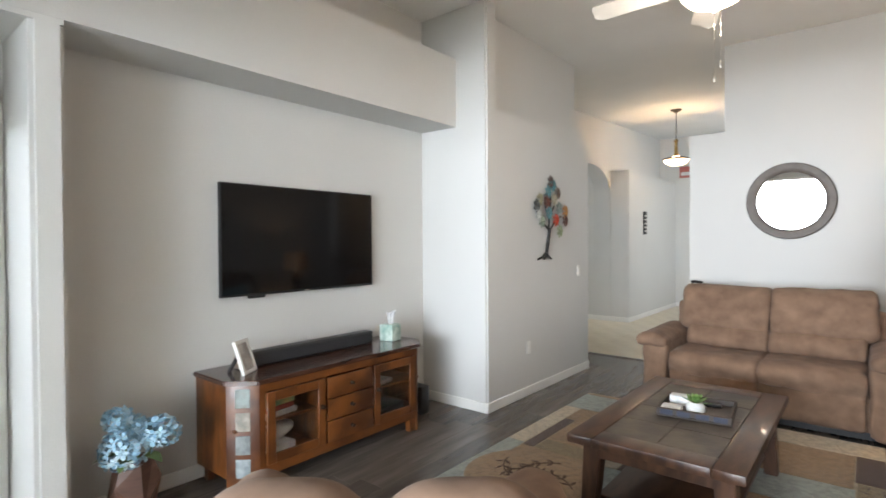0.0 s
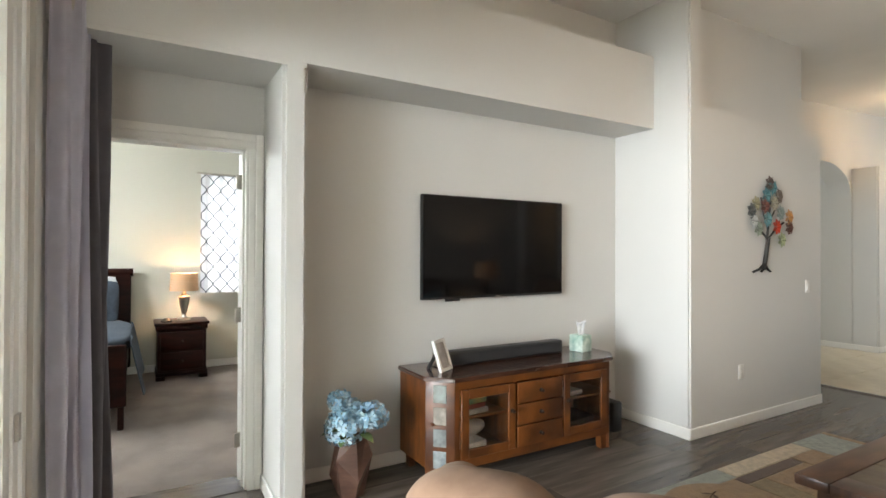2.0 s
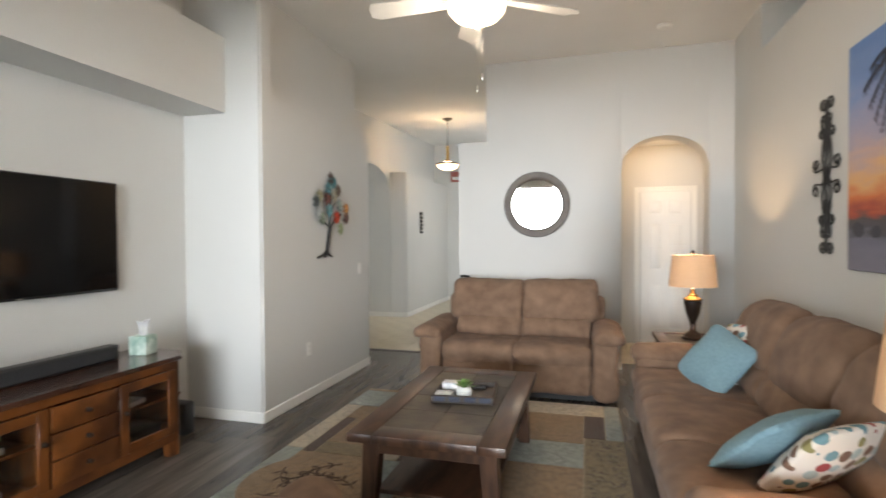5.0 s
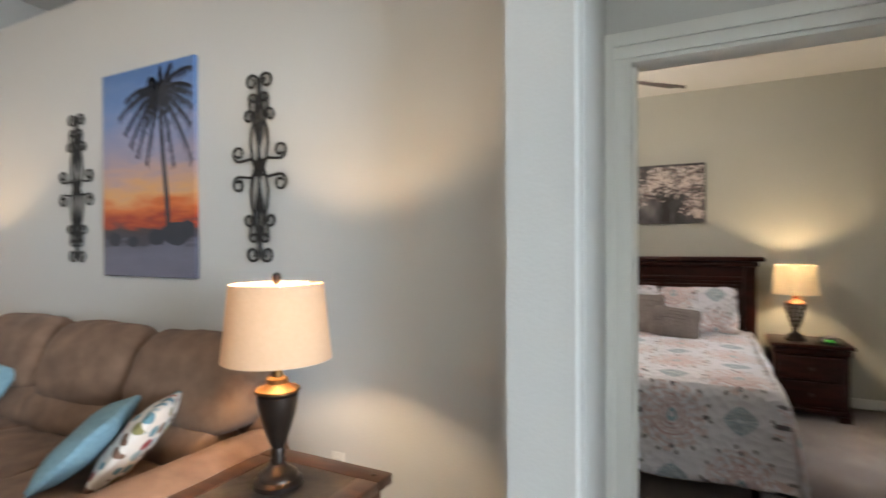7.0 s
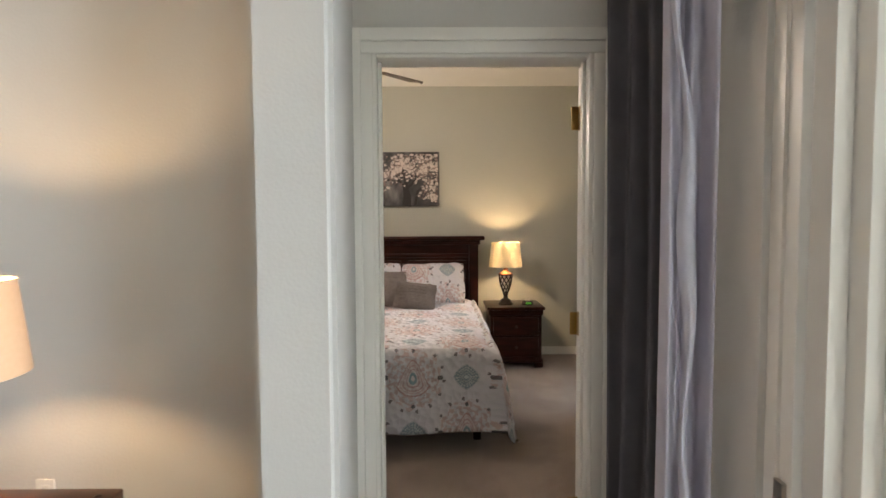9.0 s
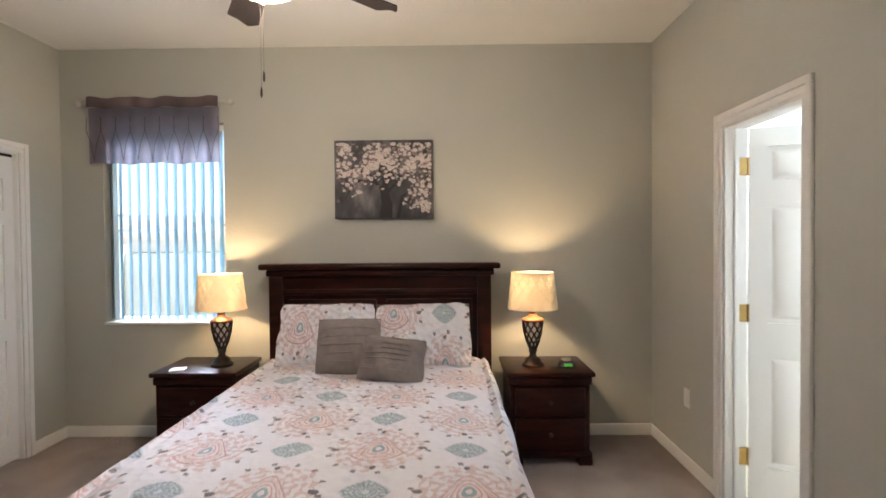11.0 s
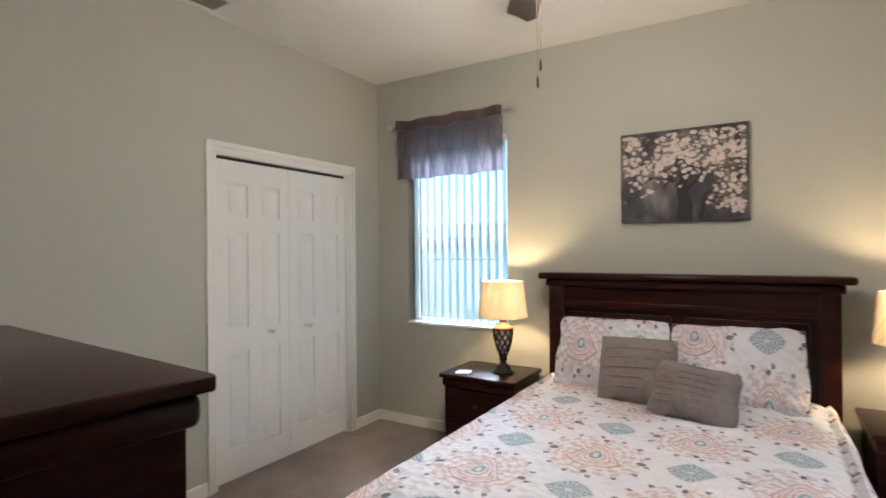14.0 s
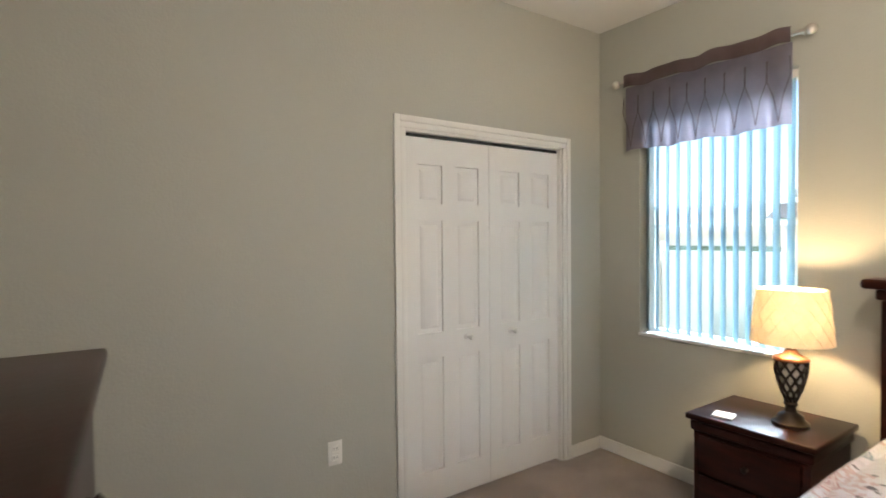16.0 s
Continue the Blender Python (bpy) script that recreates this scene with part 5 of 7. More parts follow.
def urn_lamp(m, label, watts):
    th = thing("table_lamp", label, "table lamp", m, group="living room lamps")
    part("base", lathe(bmesh.new(), [(0.085, 0), (0.086, 0.016), (0.070, 0.026), (0.066, 0.040), (0.050, 0.052), (0.034, 0.062), (0.024, 0.075), (0.027, 0.088), (0.022, 0.10), (0.026, 0.115), (0.022, 0.13)], 32), M_BRONZE, th)
    part("urn", lathe(bmesh.new(), [(0.022, 0.13), (0.030, 0.15), (0.048, 0.20), (0.062, 0.25), (0.070, 0.295), (0.071, 0.315), (0.060, 0.325)], 36), M_BRONZE, th, "dark bronze urn body")
    part("collar", lathe(bmesh.new(), [(0.060, 0.322), (0.078, 0.328), (0.076, 0.336), (0.050, 0.346), (0.036, 0.356), (0.038, 0.372), (0.020, 0.378), (0.018, 0.42)], 32), M_DULL_BRASS, th, "antique brass collar")
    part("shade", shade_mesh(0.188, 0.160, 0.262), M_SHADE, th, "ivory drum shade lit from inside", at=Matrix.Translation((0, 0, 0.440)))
    bm = tube(bmesh.new(), [(0, 0, 0.42), (0, 0, 0.71)], 0.004, 6)
    for a in (0, 2.09, 4.19):
        tube(bm, [(0, 0, 0.675), (0.160 * math.cos(a), 0.160 * math.sin(a), 0.692)], 0.002, 5)
    part("harp", bm, M_BRASS, th)
    part("finial", lathe(bmesh.new(), [(0.006, 0.70), (0.012, 0.708), (0.017, 0.722), (0.013, 0.736), (0.002, 0.742)], 16), M_BRONZE, th)
    part("bulb", lathe(bmesh.new(), [(0.010, 0.42), (0.022, 0.455), (0.023, 0.475), (0.014, 0.492), (0.002, 0.496)], 16), glow("warm_bulb", (1.0, 0.72, 0.42), 6.0), th)
    bulb_light("lamp_bulb", m @ Vector((0, 0, 0.580)), watts, WARM, 0.03)
    return th


urn_lamp(pose(1.735, 2.28, 0.555), "dark bronze urn lamp with an ivory drum shade, lit", 17)
urn_lamp(pose(1.735, 5.60, 0.555), "dark bronze urn lamp with an ivory shade in the corner", 19)

# ---- wall pieces over the sofa ----


def spiral(c, r, start, turns, n=24):
    """A curl in the y, z plane that winds in from the angle start; turns above nought run anticlockwise."""
    return [(c[0] + r * (1 - 0.60 * i / n) * math.cos(start + turns * 2 * math.pi * i / n), c[1] + r * (1 - 0.60 * i / n) * math.sin(start + turns * 2 * math.pi * i / n)) for i in range(n + 1)]


def iron_sconce(m):
    th = thing("iron_wall_scroll", "tall black wrought-iron scroll panel hung on the sofa wall", "wall art", m, group="iron scroll panels")
    bars = [
        [(0.0, 0.33), (0.006, 0.40)] + spiral((0.050, 0.435), 0.042, math.pi, -1.15),
        [(0.0, 0.0), (0.025, 0.034), (0.060, 0.048), (0.100, 0.042)] + spiral((0.142, 0.080), 0.042, -math.pi / 2, 1.15),
        [(0.0, -0.06), (0.045, 0.04), (0.060, 0.12), (0.052, 0.19), (0.030, 0.25)] + spiral((0.072, 0.262), 0.036, math.pi, -1.1),
        [(0.0, 0.18), (0.028, 0.23), (0.055, 0.29), (0.062, 0.335)] + spiral((0.036, 0.350), 0.028, 0.0, 1.0),
        [(0.0, 0.10), (0.018, 0.17), (0.030, 0.26), (0.018, 0.33), (0.0, 0.37)],
    ]
    for s in (-1, 1):
        for v in (-1, 1):
            for k, bar in enumerate(bars):
                part("scroll_bar", tube(bmesh.new(), [(0.012 + 0.003 * (k % 2), s * y, v * z) for y, z in bar], 0.0068, 6), M_IRON, th)
    part("spine", tube(bmesh.new(), [(0.014, 0, -0.40), (0.014, 0, 0.40)], 0.0075, 8), M_IRON, th)
    part("boss", lathe(bmesh.new(), [(0.028, 0), (0.028, 0.008), (0.012, 0.02), (0.002, 0.022)], 8), M_IRON, th, at=pose(0.008, 0, 0, 0, 90, 0))
    for v in (-1, 1):
        part("leaf_finial", lathe(bmesh.new(), [(0.002, -0.03), (0.014, 0), (0.002, 0.035)], 6), M_IRON, th, at=Matrix.Translation((0.014, 0, v * 0.305)))
    return th


sc = iron_sconce(pose(SOFA_X, 2.95, 1.785, 0, 0, 180))
copy_thing(sc, pose(SOFA_X, 4.565, 1.77, 0, 0, 180))


def ramp_node(t, stops, interp="LINEAR"):
    cr = t.nodes.new("ShaderNodeValToRGB")
    cr.color_ramp.interpolation = interp
    while len(cr.color_ramp.elements) < len(stops):
        cr.color_ramp.elements.new(0.5)
    for e, (p, c) in zip(cr.color_ramp.elements, stops):
        e.position, e.color = p, (*c, 1)
    return cr


def sunset_material(height):
    m = material("sunset_print", (0.3, 0.3, 0.4), 0.5, bump=0.1, bump_scale=300)
    t = m.node_tree
    b = t.nodes["Principled BSDF"]
    tc, sep, nz, add, mr = (t.nodes.new(k) for k in ("ShaderNodeTexCoord", "ShaderNodeSeparateXYZ", "ShaderNodeTexNoise", "ShaderNodeMath", "ShaderNodeMapRange"))
    mp = t.nodes.new("ShaderNodeMapping")
    mp.inputs["Scale"].default_value = (1, 2.0, 9.0)
    t.links.new(tc.outputs["Object"], sep.inputs[0])
    t.links.new(tc.outputs["Object"], mp.inputs[0])
    t.links.new(mp.outputs[0], nz.inputs["Vector"])
    nz.inputs["Scale"].default_value, nz.inputs["Detail"].default_value = 1.3, 7
    mr.inputs["From Max"].default_value = height
    t.links.new(sep.outputs["Z"], mr.inputs[0])
    mr2 = t.nodes.new("ShaderNodeMapRange")
    mr2.inputs["To Min"].default_value, mr2.inputs["To Max"].default_value = -0.14, 0.14
    t.links.new(nz.outputs["Fac"], mr2.inputs[0])
    t.links.new(mr.outputs[0], add.inputs[0])
    t.links.new(mr2.outputs[0], add.inputs[1])
    cr = ramp_node(t, [(0.0, (0.17, 0.17, 0.23)), (0.14, (0.13, 0.13, 0.18)), (0.165, (0.05, 0.05, 0.07)), (0.23, (0.055, 0.045, 0.05)), (0.27, (0.36, 0.045, 0.015)), (0.33, (0.62, 0.15, 0.03)), (0.40, (0.68, 0.36, 0.15)), (0.55, (0.34, 0.29, 0.37)), (0.80, (0.15, 0.24, 0.46)), (1.0, (0.09, 0.19, 0.42))])
    t.links.new(add.outputs[0], cr.inputs[0])
    t.links.new(cr.outputs[0], b.inputs["Base Color"])
    return m


PH = 1.22
pic = thing("palm_canvas", "tall canvas print of a palm tree before an orange sunset", "picture", pose(SOFA_X, 3.835, 1.215, 0, 0, 180))
part("canvas", boxed(0.002, 0.026, -0.42, 0.42, 0, PH, 0.003, 1), sunset_material(PH), pic)
M_PALM = material("palm_silhouette_ink", (0.035, 0.04, 0.055), 0.6)
bm = bmesh.new()


def flat_strip(bm, pts, w0, w1, x=0.0268):
    vs = []
    for i, (y, z) in enumerate(pts):
        q = pts[min(i + 1, len(pts) - 1)]
        p = pts[max(i - 1, 0)]
        d = Vector((q[0] - p[0], q[1] - p[1])).normalized()
        w = w0 + (w1 - w0) * i / (len(pts) - 1)
        vs.append((bm.verts.new((x, y - d.y * w, z + d.x * w)), bm.verts.new((x, y + d.y * w, z - d.x * w))))
    for a, b in zip(vs, vs[1:]):
        bm.faces.new((a[0], a[1], b[1], b[0]))


flat_strip(bm, [(0.20, 0.24), (0.185, 0.45), (0.16, 0.65), (0.14, 0.85), (0.13, 1.06)], 0.020, 0.013)
rp = random.Random(3)
for k in range(17):
    a = -1.2 + k * 5.5 / 16
    ln = rp.uniform(0.28, 0.46)
    mid = [(0.13 + ln * t * math.cos(a), 1.06 + ln * t * math.sin(a) * 0.80 - 0.17 * t * t) for t in (0, 0.2, 0.4, 0.6, 0.8, 1.0)]
    flat_strip(bm, [(max(-0.412, min(0.412, y)), min(PH - 0.006, z)) for y, z in mid if -0.45 < y < 0.45 and z < PH + 0.05][:6] if all(-0.41 < y < 0.41 and z < PH - 0.008 for y, z in mid) else [p for p in mid if -0.41 < p[0] < 0.41 and p[1] < PH - 0.008] + ([] if len([p for p in mid if -0.41 < p[0] < 0.41 and p[1] < PH - 0.008]) > 1 else [(0.13, 1.0), (0.13, 0.99)]), 0.007, 0.002, 0.0268 + 0.00004 * k)
    for t in [i / 16 for i in range(2, 17)]:
        y, z = 0.13 + ln * t * math.cos(a), 1.06 + ln * t * math.sin(a) * 0.80 - 0.17 * t * t
        for side in (-1, 1):
            ly, lz = y + side * 0.018 - 0.012 * math.cos(a), z - rp.uniform(0.035, 0.085) * (1.1 - 0.5 * t)
            if all(-0.41 < q < 0.41 for q in (y, ly)) and max(z, lz) < PH - 0.01:
                flat_strip(bm, [(y, z), (ly, lz)], 0.008, 0.002, 0.0269 + 0.00004 * k)
part("palm_silhouette", bm, M_PALM, pic, "dark palm silhouette", smooth=False)
for y, z, r in ((0.26, 0.25, 0.10), (0.10, 0.23, 0.07), (0.36, 0.27, 0.07), (-0.30, 0.22, 0.06), (-0.12, 0.205, 0.045)):
    n = 18
    bm = bmesh.new()
    bm.faces.new([bm.verts.new((0.0272 + 0.001 * y, max(-0.415, min(0.415, y + r * math.cos(2 * math.pi * i / n) * (1 + 0.25 * rp.random()))), z + 0.6 * r * math.sin(2 * math.pi * i / n) * (1 + 0.3 * rp.random()))) for i in range(n)])
    part("bush_silhouette", bm, M_PALM, pic, "dark shrub silhouette", smooth=False)

# round mirror
mir = thing("round_mirror", "round mirror in a brown ribbed frame above the loveseat", "mirror", pose(0.34, MIRROR_Y - 0.008, 1.78, 91, 0, 0))
ring = bmesh.new()
prof = [(0.272, 0.0), (0.272, 0.018), (0.29, 0.032), (0.315, 0.036), (0.335, 0.030), (0.352, 0.034), (0.362, 0.022), (0.362, 0.0)]
seg = 64
rings = [[ring.verts.new((r * math.cos(2 * math.pi * i / seg), r * math.sin(2 * math.pi * i / seg), z)) for i in range(seg)] for r, z in prof]
for a, b in zip(rings, rings[1:]):
    for i in range(seg):
        ring.faces.new((a[i], a[(i + 1) % seg], b[(i + 1) % seg], b[i]))
part("frame", ring, material("weathered_brown_frame", (0.115, 0.090, 0.072), 0.5, second=(0.085, 0.066, 0.053), scale=20, amount=0.5, bump=0.3), mir)
part("mirror_glass", lathe(bmesh.new(), [(0.273, 0.004), (0.273, 0.010), (0.0005, 0.010)], 64), M_MIRROR, mir, smooth=False)

# ---- ceiling fixtures ----


def ceiling_fan(m, label, blade_mat, metal, blades, rod, spin, glow_strength):
    th = thing("ceiling_fan", label, "ceiling fan", m)
    part("canopy", lathe(bmesh.new(), [(0.065, 0), (0.065, -0.02), (0.035, -0.06), (0.014, -0.07)], 24), metal, th)
    part("rod", tube(bmesh.new(), [(0, 0, -0.05), (0, 0, -rod)], 0.013, 10), metal, th)
    part("motor", lathe(bmesh.new(), [(0.03, -rod + 0.02), (0.11, -rod), (0.135, -rod - 0.04), (0.135, -rod - 0.09), (0.10, -rod - 0.12), (0.085, -rod - 0.15)], 32), metal, th)
    for k in range(blades):
        a = spin + 360 * k / blades
        q = pose(0, 0, -rod - 0.125, 0, 0, a)
        ob = part("blade_bracket", boxed(0.10, 0.22, -0.018, 0.018, -0.004, 0.004, 0.002, 1), metal, th, at=q)

        def bl(u, v):
            w = 0.058 + 0.018 * u - 0.05 * max(0, u - 0.93) / 0.07
            return Vector((0.19 + 0.47 * u, (v - 0.5) * 2 * w, (v - 0.5) * 0.028))
        part("blade", sheet(bmesh.new(), bl, 24, 4, 0.006), blade_mat, th, at=q)
    part("light_bowl", lathe(bmesh.new(), [(0.150, -rod - 0.15), (0.168, -rod - 0.165), (0.160, -rod - 0.20), (0.125, -rod - 0.24), (0.07, -rod - 0.265), (0.01, -rod - 0.272)], 40), glow("frosted_bowl_glow", (1.0, 0.83, 0.60), glow_strength), th, "lit frosted glass bowl")
    part("bowl_cap", lathe(bmesh.new(), [(0.014, -rod - 0.270), (0.016, -rod - 0.285), (0.006, -rod - 0.30)], 14), metal, th)
    for x, ln in ((0.0, 0.34), (0.03, 0.27)):
        bm = tube(bmesh.new(), [(x, 0.01, -rod - 0.28), (x, 0.01, -rod - 0.28 - ln)], 0.0005, 4)
        lathe(bm, [(0.002, 0), (0.004, -0.01), (0.005, -0.03), (0.002, -0.042)], 10, (x, 0.01, -rod - 0.28 - ln))
        part("pull_chain", bm, M_NICKEL if metal is M_TRIM else M_BRONZE, th)
    return th


M_WHITE_BLADE = material("white_fan_blade", (0.72, 0.71, 0.67), 0.45)
M_DARK_BLADE = material("dark_walnut_blade", (0.030, 0.019, 0.015), 0.7, second=(0.022, 0.014, 0.011), scale=6, stretch=(1, 8, 1), amount=0.9)
ceiling_fan(pose(0.285, 3.80, CEIL), "white ceiling fan with a lit glass bowl and pull chains", M_WHITE_BLADE, M_TRIM, 5, 0.48, 35, 4.0)
bulb_light("fan_light", (0.285, 3.80, 2.55), 22, (1.0, 0.86, 0.68), 0.12)
ceiling_fan(pose(4.10, 1.555, BED_CEIL), "ceiling fan with dark wooden blades and a lit glass bowl", M_DARK_BLADE, M_NICKEL, 5, 0.18, 28, 5.0)
bulb_light("bedroom_fan_light", (4.10, 1.555, 2.33), 34, (1.0, 0.86, 0.70), 0.12)

sd = thing("smoke_detector", "round white smoke detector on the living room ceiling", "smoke detector", pose(1.58, 6.10, CEIL))
part("body", lathe(bmesh.new(), [(0.065, 0), (0.068, -0.012), (0.055, -0.032), (0.02, -0.04)], 28), M_WHITE_PLASTIC, sd)
part("vent_ring", lathe(bmesh.new(), [(0.06, -0.020), (0.069, -0.021), (0.060, -0.026)], 28), M_TRIM, sd)

pen = thing("pendant_lamp", "bronze pendant lamp with a lit glass bowl in the foyer", "pendant lamp", pose(-1.445, 9.5, CEIL))
part("canopy", lathe(bmesh.new(), [(0.085, 0.112), (0.085, 0.088), (0.02, 0.055)], 24), M_BRONZE, pen)
part("chain", tube(bmesh.new(), [(0, 0, 0.08), (0, 0, -0.40)], 0.006, 8), M_BRONZE, pen)
part("column", lathe(bmesh.new(), [(0.012, -0.36), (0.035, -0.39), (0.022, -0.42), (0.03, -0.58), (0.04, -0.62), (0.012, -0.63)], 20), M_BRASS, pen)
part("rim", lathe(bmesh.new(), [(0.02, -0.62), (0.19, -0.665), (0.205, -0.68), (0.195, -0.695), (0.10, -0.69)], 36), M_BRONZE, pen)
part("light_bowl", lathe(bmesh.new(), [(0.188, -0.695), (0.16, -0.74), (0.09, -0.775), (0.01, -0.785)], 36), glow("amber_bowl_glow", (1.0, 0.72, 0.42), 4.0), pen, "lit amber glass bowl")
bulb_light("pendant_light", (-1.445, 9.5, 2.85), 26, WARM, 0.08)
# No fixture hangs behind the arch; this point light is added for its warm tint.
bulb_light("alcove_warm_fill", (1.7, 7.55, 2.45), 8, WARM, 0.06)

sign = thing("wall_plaque", "small dark metal word plaque on the hall wall", "sign", pose(BOX_X, 10.55, 1.53))
part("plate", boxed(0.002, 0.018, -0.09, 0.09, 0, 0.42, 0.01, 2), M_IRON, sign)
for z in (0.06, 0.13, 0.20, 0.27, 0.34):
    part("lettering_bar", boxed(0.0185, 0.021, -0.06, 0.06, z - 0.014, z + 0.014, 0.004, 1), M_NICKEL, sign)
rs = thing("entry_sign", "small red and white panel high on the entry wall", "sign", pose(-2.03, ENTRY_Y, 2.74, 0, 0, -90))
part("plate", boxed(0.0, 0.02, -0.17, 0.17, 0, 0.24, 0.006, 1), material("red_panel", (0.38, 0.10, 0.08), 0.5), rs)
part("panel_bar", boxed(0.0205, 0.024, -0.13, 0.13, 0.05, 0.12), M_PAPER, rs)

# Unidentified dark handle; the shaft and foot under it are made up.
cane = thing("walking_cane", "thin dark metal handle on a post behind the loveseat", "cane", pose(-0.50, 6.60, 0.0))
part("shaft", tube(bmesh.new(), [(0, 0, 0), (0, 0, 0.98)], 0.009, 8), M_IRON, cane)
part("handle", tube(bmesh.new(), [(-0.01, 0, 0.98), (0.03, 0, 0.985), (0.10, 0, 0.975)], 0.014, 8), M_IRON, cane)
part("rubber_foot", lathe(bmesh.new(), [(0.014, 0), (0.013, 0.03), (0.009, 0.035)], 12), M_BLACK, cane)

# ---- curtains and the sliding door ----


def drape(name, label, m, width, height, folds, amp, mats):
    th = thing(name, label, "curtain", m)

    def fn(u, v, x0=0.0, x1=1.0):
        uu = x0 + (x1 - x0) * u
        squeeze = 1 - 0.10 * math.sin(math.pi * v)
        return Vector(((uu - 0.5) * width * squeeze, amp * math.sin(2 * math.pi * folds * uu + 0.8 * math.sin(3 * v)) * (0.75 + 0.4 * v) + 0.02 * math.sin(7 * uu + 4 * v), height * (1 - v)))
    part("drape_cloth", sheet(bmesh.new(), lambda u, v: fn(u, v, 0, 0.62), 64, 14, 0.003), mats[0], th)
    part("lining", sheet(bmesh.new(), lambda u, v: fn(u, v, 0.60, 1.0) + Vector((0, 0.006, 0)), 44, 14, 0.003), mats[1], th, "paler lining turned forward")
    return th


drape("curtain", "floor-length dark grey curtain bunched beside the bedroom door", pose(2.095, 0.262, 0.02, 0, 0, 37), 0.26, 2.50, 3.5, 0.026, (M_CURTAIN, M_CURTAIN))
lin = drape("curtain_lining", "pale grey lining of the curtain beside the sliding door", pose(1.715, 0.285, 0.02, 0, 0, 72), 0.145, 2.50, 2.5, 0.024, (M_CURTAIN_LINING, M_CURTAIN_LINING))
M_HEM = cloth("pale_curtain_hem", (0.72, 0.72, 0.80), 0.4, second=(0.62, 0.62, 0.70), scale=14)


def hem_point(u, v):
    """A turned edge that wanders down the cloth."""
    x = 0.045 - 0.075 * v + 0.010 * math.sin(11 * v) + 0.007 * math.sin(29 * v + 1)
    return Vector((x + (u - 0.5) * (0.030 + 0.014 * math.sin(17 * v)), 0.045 + 0.014 * math.sin(math.pi * u) + 0.006 * math.sin(23 * v), 2.50 * (1 - v)))


part("hem", sheet(bmesh.new(), hem_point, 6, 70, 0.003), M_HEM, lin, "pale turned hem")
lin = drape("curtain_lining", "pale grey lining of the curtain at the guest room end", pose(-1.80, 0.49, 0.02, 0, 0, 130), 0.19, 2.50, 2.5, 0.018, (M_CURTAIN_LINING, M_CURTAIN_LINING))
part("hem", sheet(bmesh.new(), lambda u, v: hem_point(u, v) + Vector((-0.05 + 0.09 * v, -0.012, 0)), 6, 70, 0.003), M_HEM, lin, "pale turned hem")
drape("curtain", "floor-length dark grey curtain bunched at the guest room end", pose(-1.98, 0.585, 0.02, 0, 0, 155), 0.19, 2.50, 3, 0.018, (M_CURTAIN, M_CURTAIN))
rod = thing("curtain_rod", "long dark curtain rod above the sliding door", "curtain rod", pose(0, 0, 0))
part("bar", tube(bmesh.new(), [(-2.25, south_y(-2.25) + 0.10, 2.55), (2.18, south_y(2.18) + 0.10, 2.55)], 0.014, 10), M_IRON, rod)
for x in (-2.2, 0.0, 2.12):
    part("bracket", tube(bmesh.new(), [(x, south_y(x) + 0.002, 2.55), (x, south_y(x) + 0.10, 2.55)], 0.009, 8), M_IRON, rod)

sl = tagged(new("window_slider"), "white framed sliding glass door pushed open", "sliding door", kind="structure")
bm = bmesh.new()
for x0, x1 in ((SL[0], SL[0] + 0.05), (SL[1] - 0.05, SL[1])):
    south_box(bm, x0, x1, 0, 2.42, 0.02, 0.16)
south_box(bm, SL[0] + 0.05, SL[1] - 0.05, 2.37, 2.42, 0.02, 0.16)
part("frame", bm, M_TRIM, sl)
for k, (x0, x1) in enumerate(((1.60, 1.42), (1.57, 1.37), (1.54, 1.32), (-1.60, -1.42), (-1.57, -1.37), (-1.54, -1.32))):
    near = 0.03 + 0.045 * (k % 3)
    a, b = min(x0, x1), max(x0, x1)
    bm = bmesh.new()
    for p, q in ((a, a + 0.07), (b - 0.07, b)):
        south_box(bm, p, q, 0.02, 2.37, near, 0.04)
    south_box(bm, a + 0.07, b - 0.07, 0.02, 0.12, near, 0.04)
    south_box(bm, a + 0.07, b - 0.07, 2.29, 2.37, near, 0.04)
    pn = part("panel_frame", bm, M_TRIM, sl)
    pane = part("pane", south_box(bmesh.new(), a + 0.07, b - 0.07, 0.12, 2.29, near + 0.016, 0.006), M_GLASS, pn)
    pane.visible_shadow = False
    part("latch", south_box(bmesh.new(), b - 0.055 if k < 3 else a + 0.02, b - 0.02 if k < 3 else a + 0.055, 0.68, 0.78, near - 0.014, 0.012), M_NICKEL, pn)
setting("trim_slider_track", south_box(bmesh.new(), SL[0], SL[1], -0.02, 0.018, 0.02, 0.16), M_NICKEL, "metal track of the sliding door", "track")

# ---- outside door across the lanai ----
ed = thing("lanai_door", "white door with a nine-pane window and blind across the lanai", "door", pose(3.115, EXT[1] - 0.01, 0.02, 0, 0, -90))
bm = panel_leaf(bmesh.new(), 0.86, 2.0, 0.045, [(0.12, 0.40), (0.46, 0.74)], [(0.18, 0.80)])
part("leaf", bm, M_DOOR, ed)
part("blind", boxed(0.13, 0.73, -0.004, -0.001, 1.0, 1.82), material("grey_window_glass", (0.35, 0.40, 0.42), 0.1), ed)
for k in range(14):
    part("blind_slat", boxed(0.14, 0.72, -0.012, -0.006, 1.02 + k * 0.057, 1.02 + k * 0.057 + 0.034), M_TRIM, ed)
for z in (0.98, 1.26, 1.54, 1.82):
    part("glazing_bar", boxed(0.11, 0.75, -0.022, -0.012, z - 0.014, z + 0.014, 0.003, 1), M_TRIM, ed)
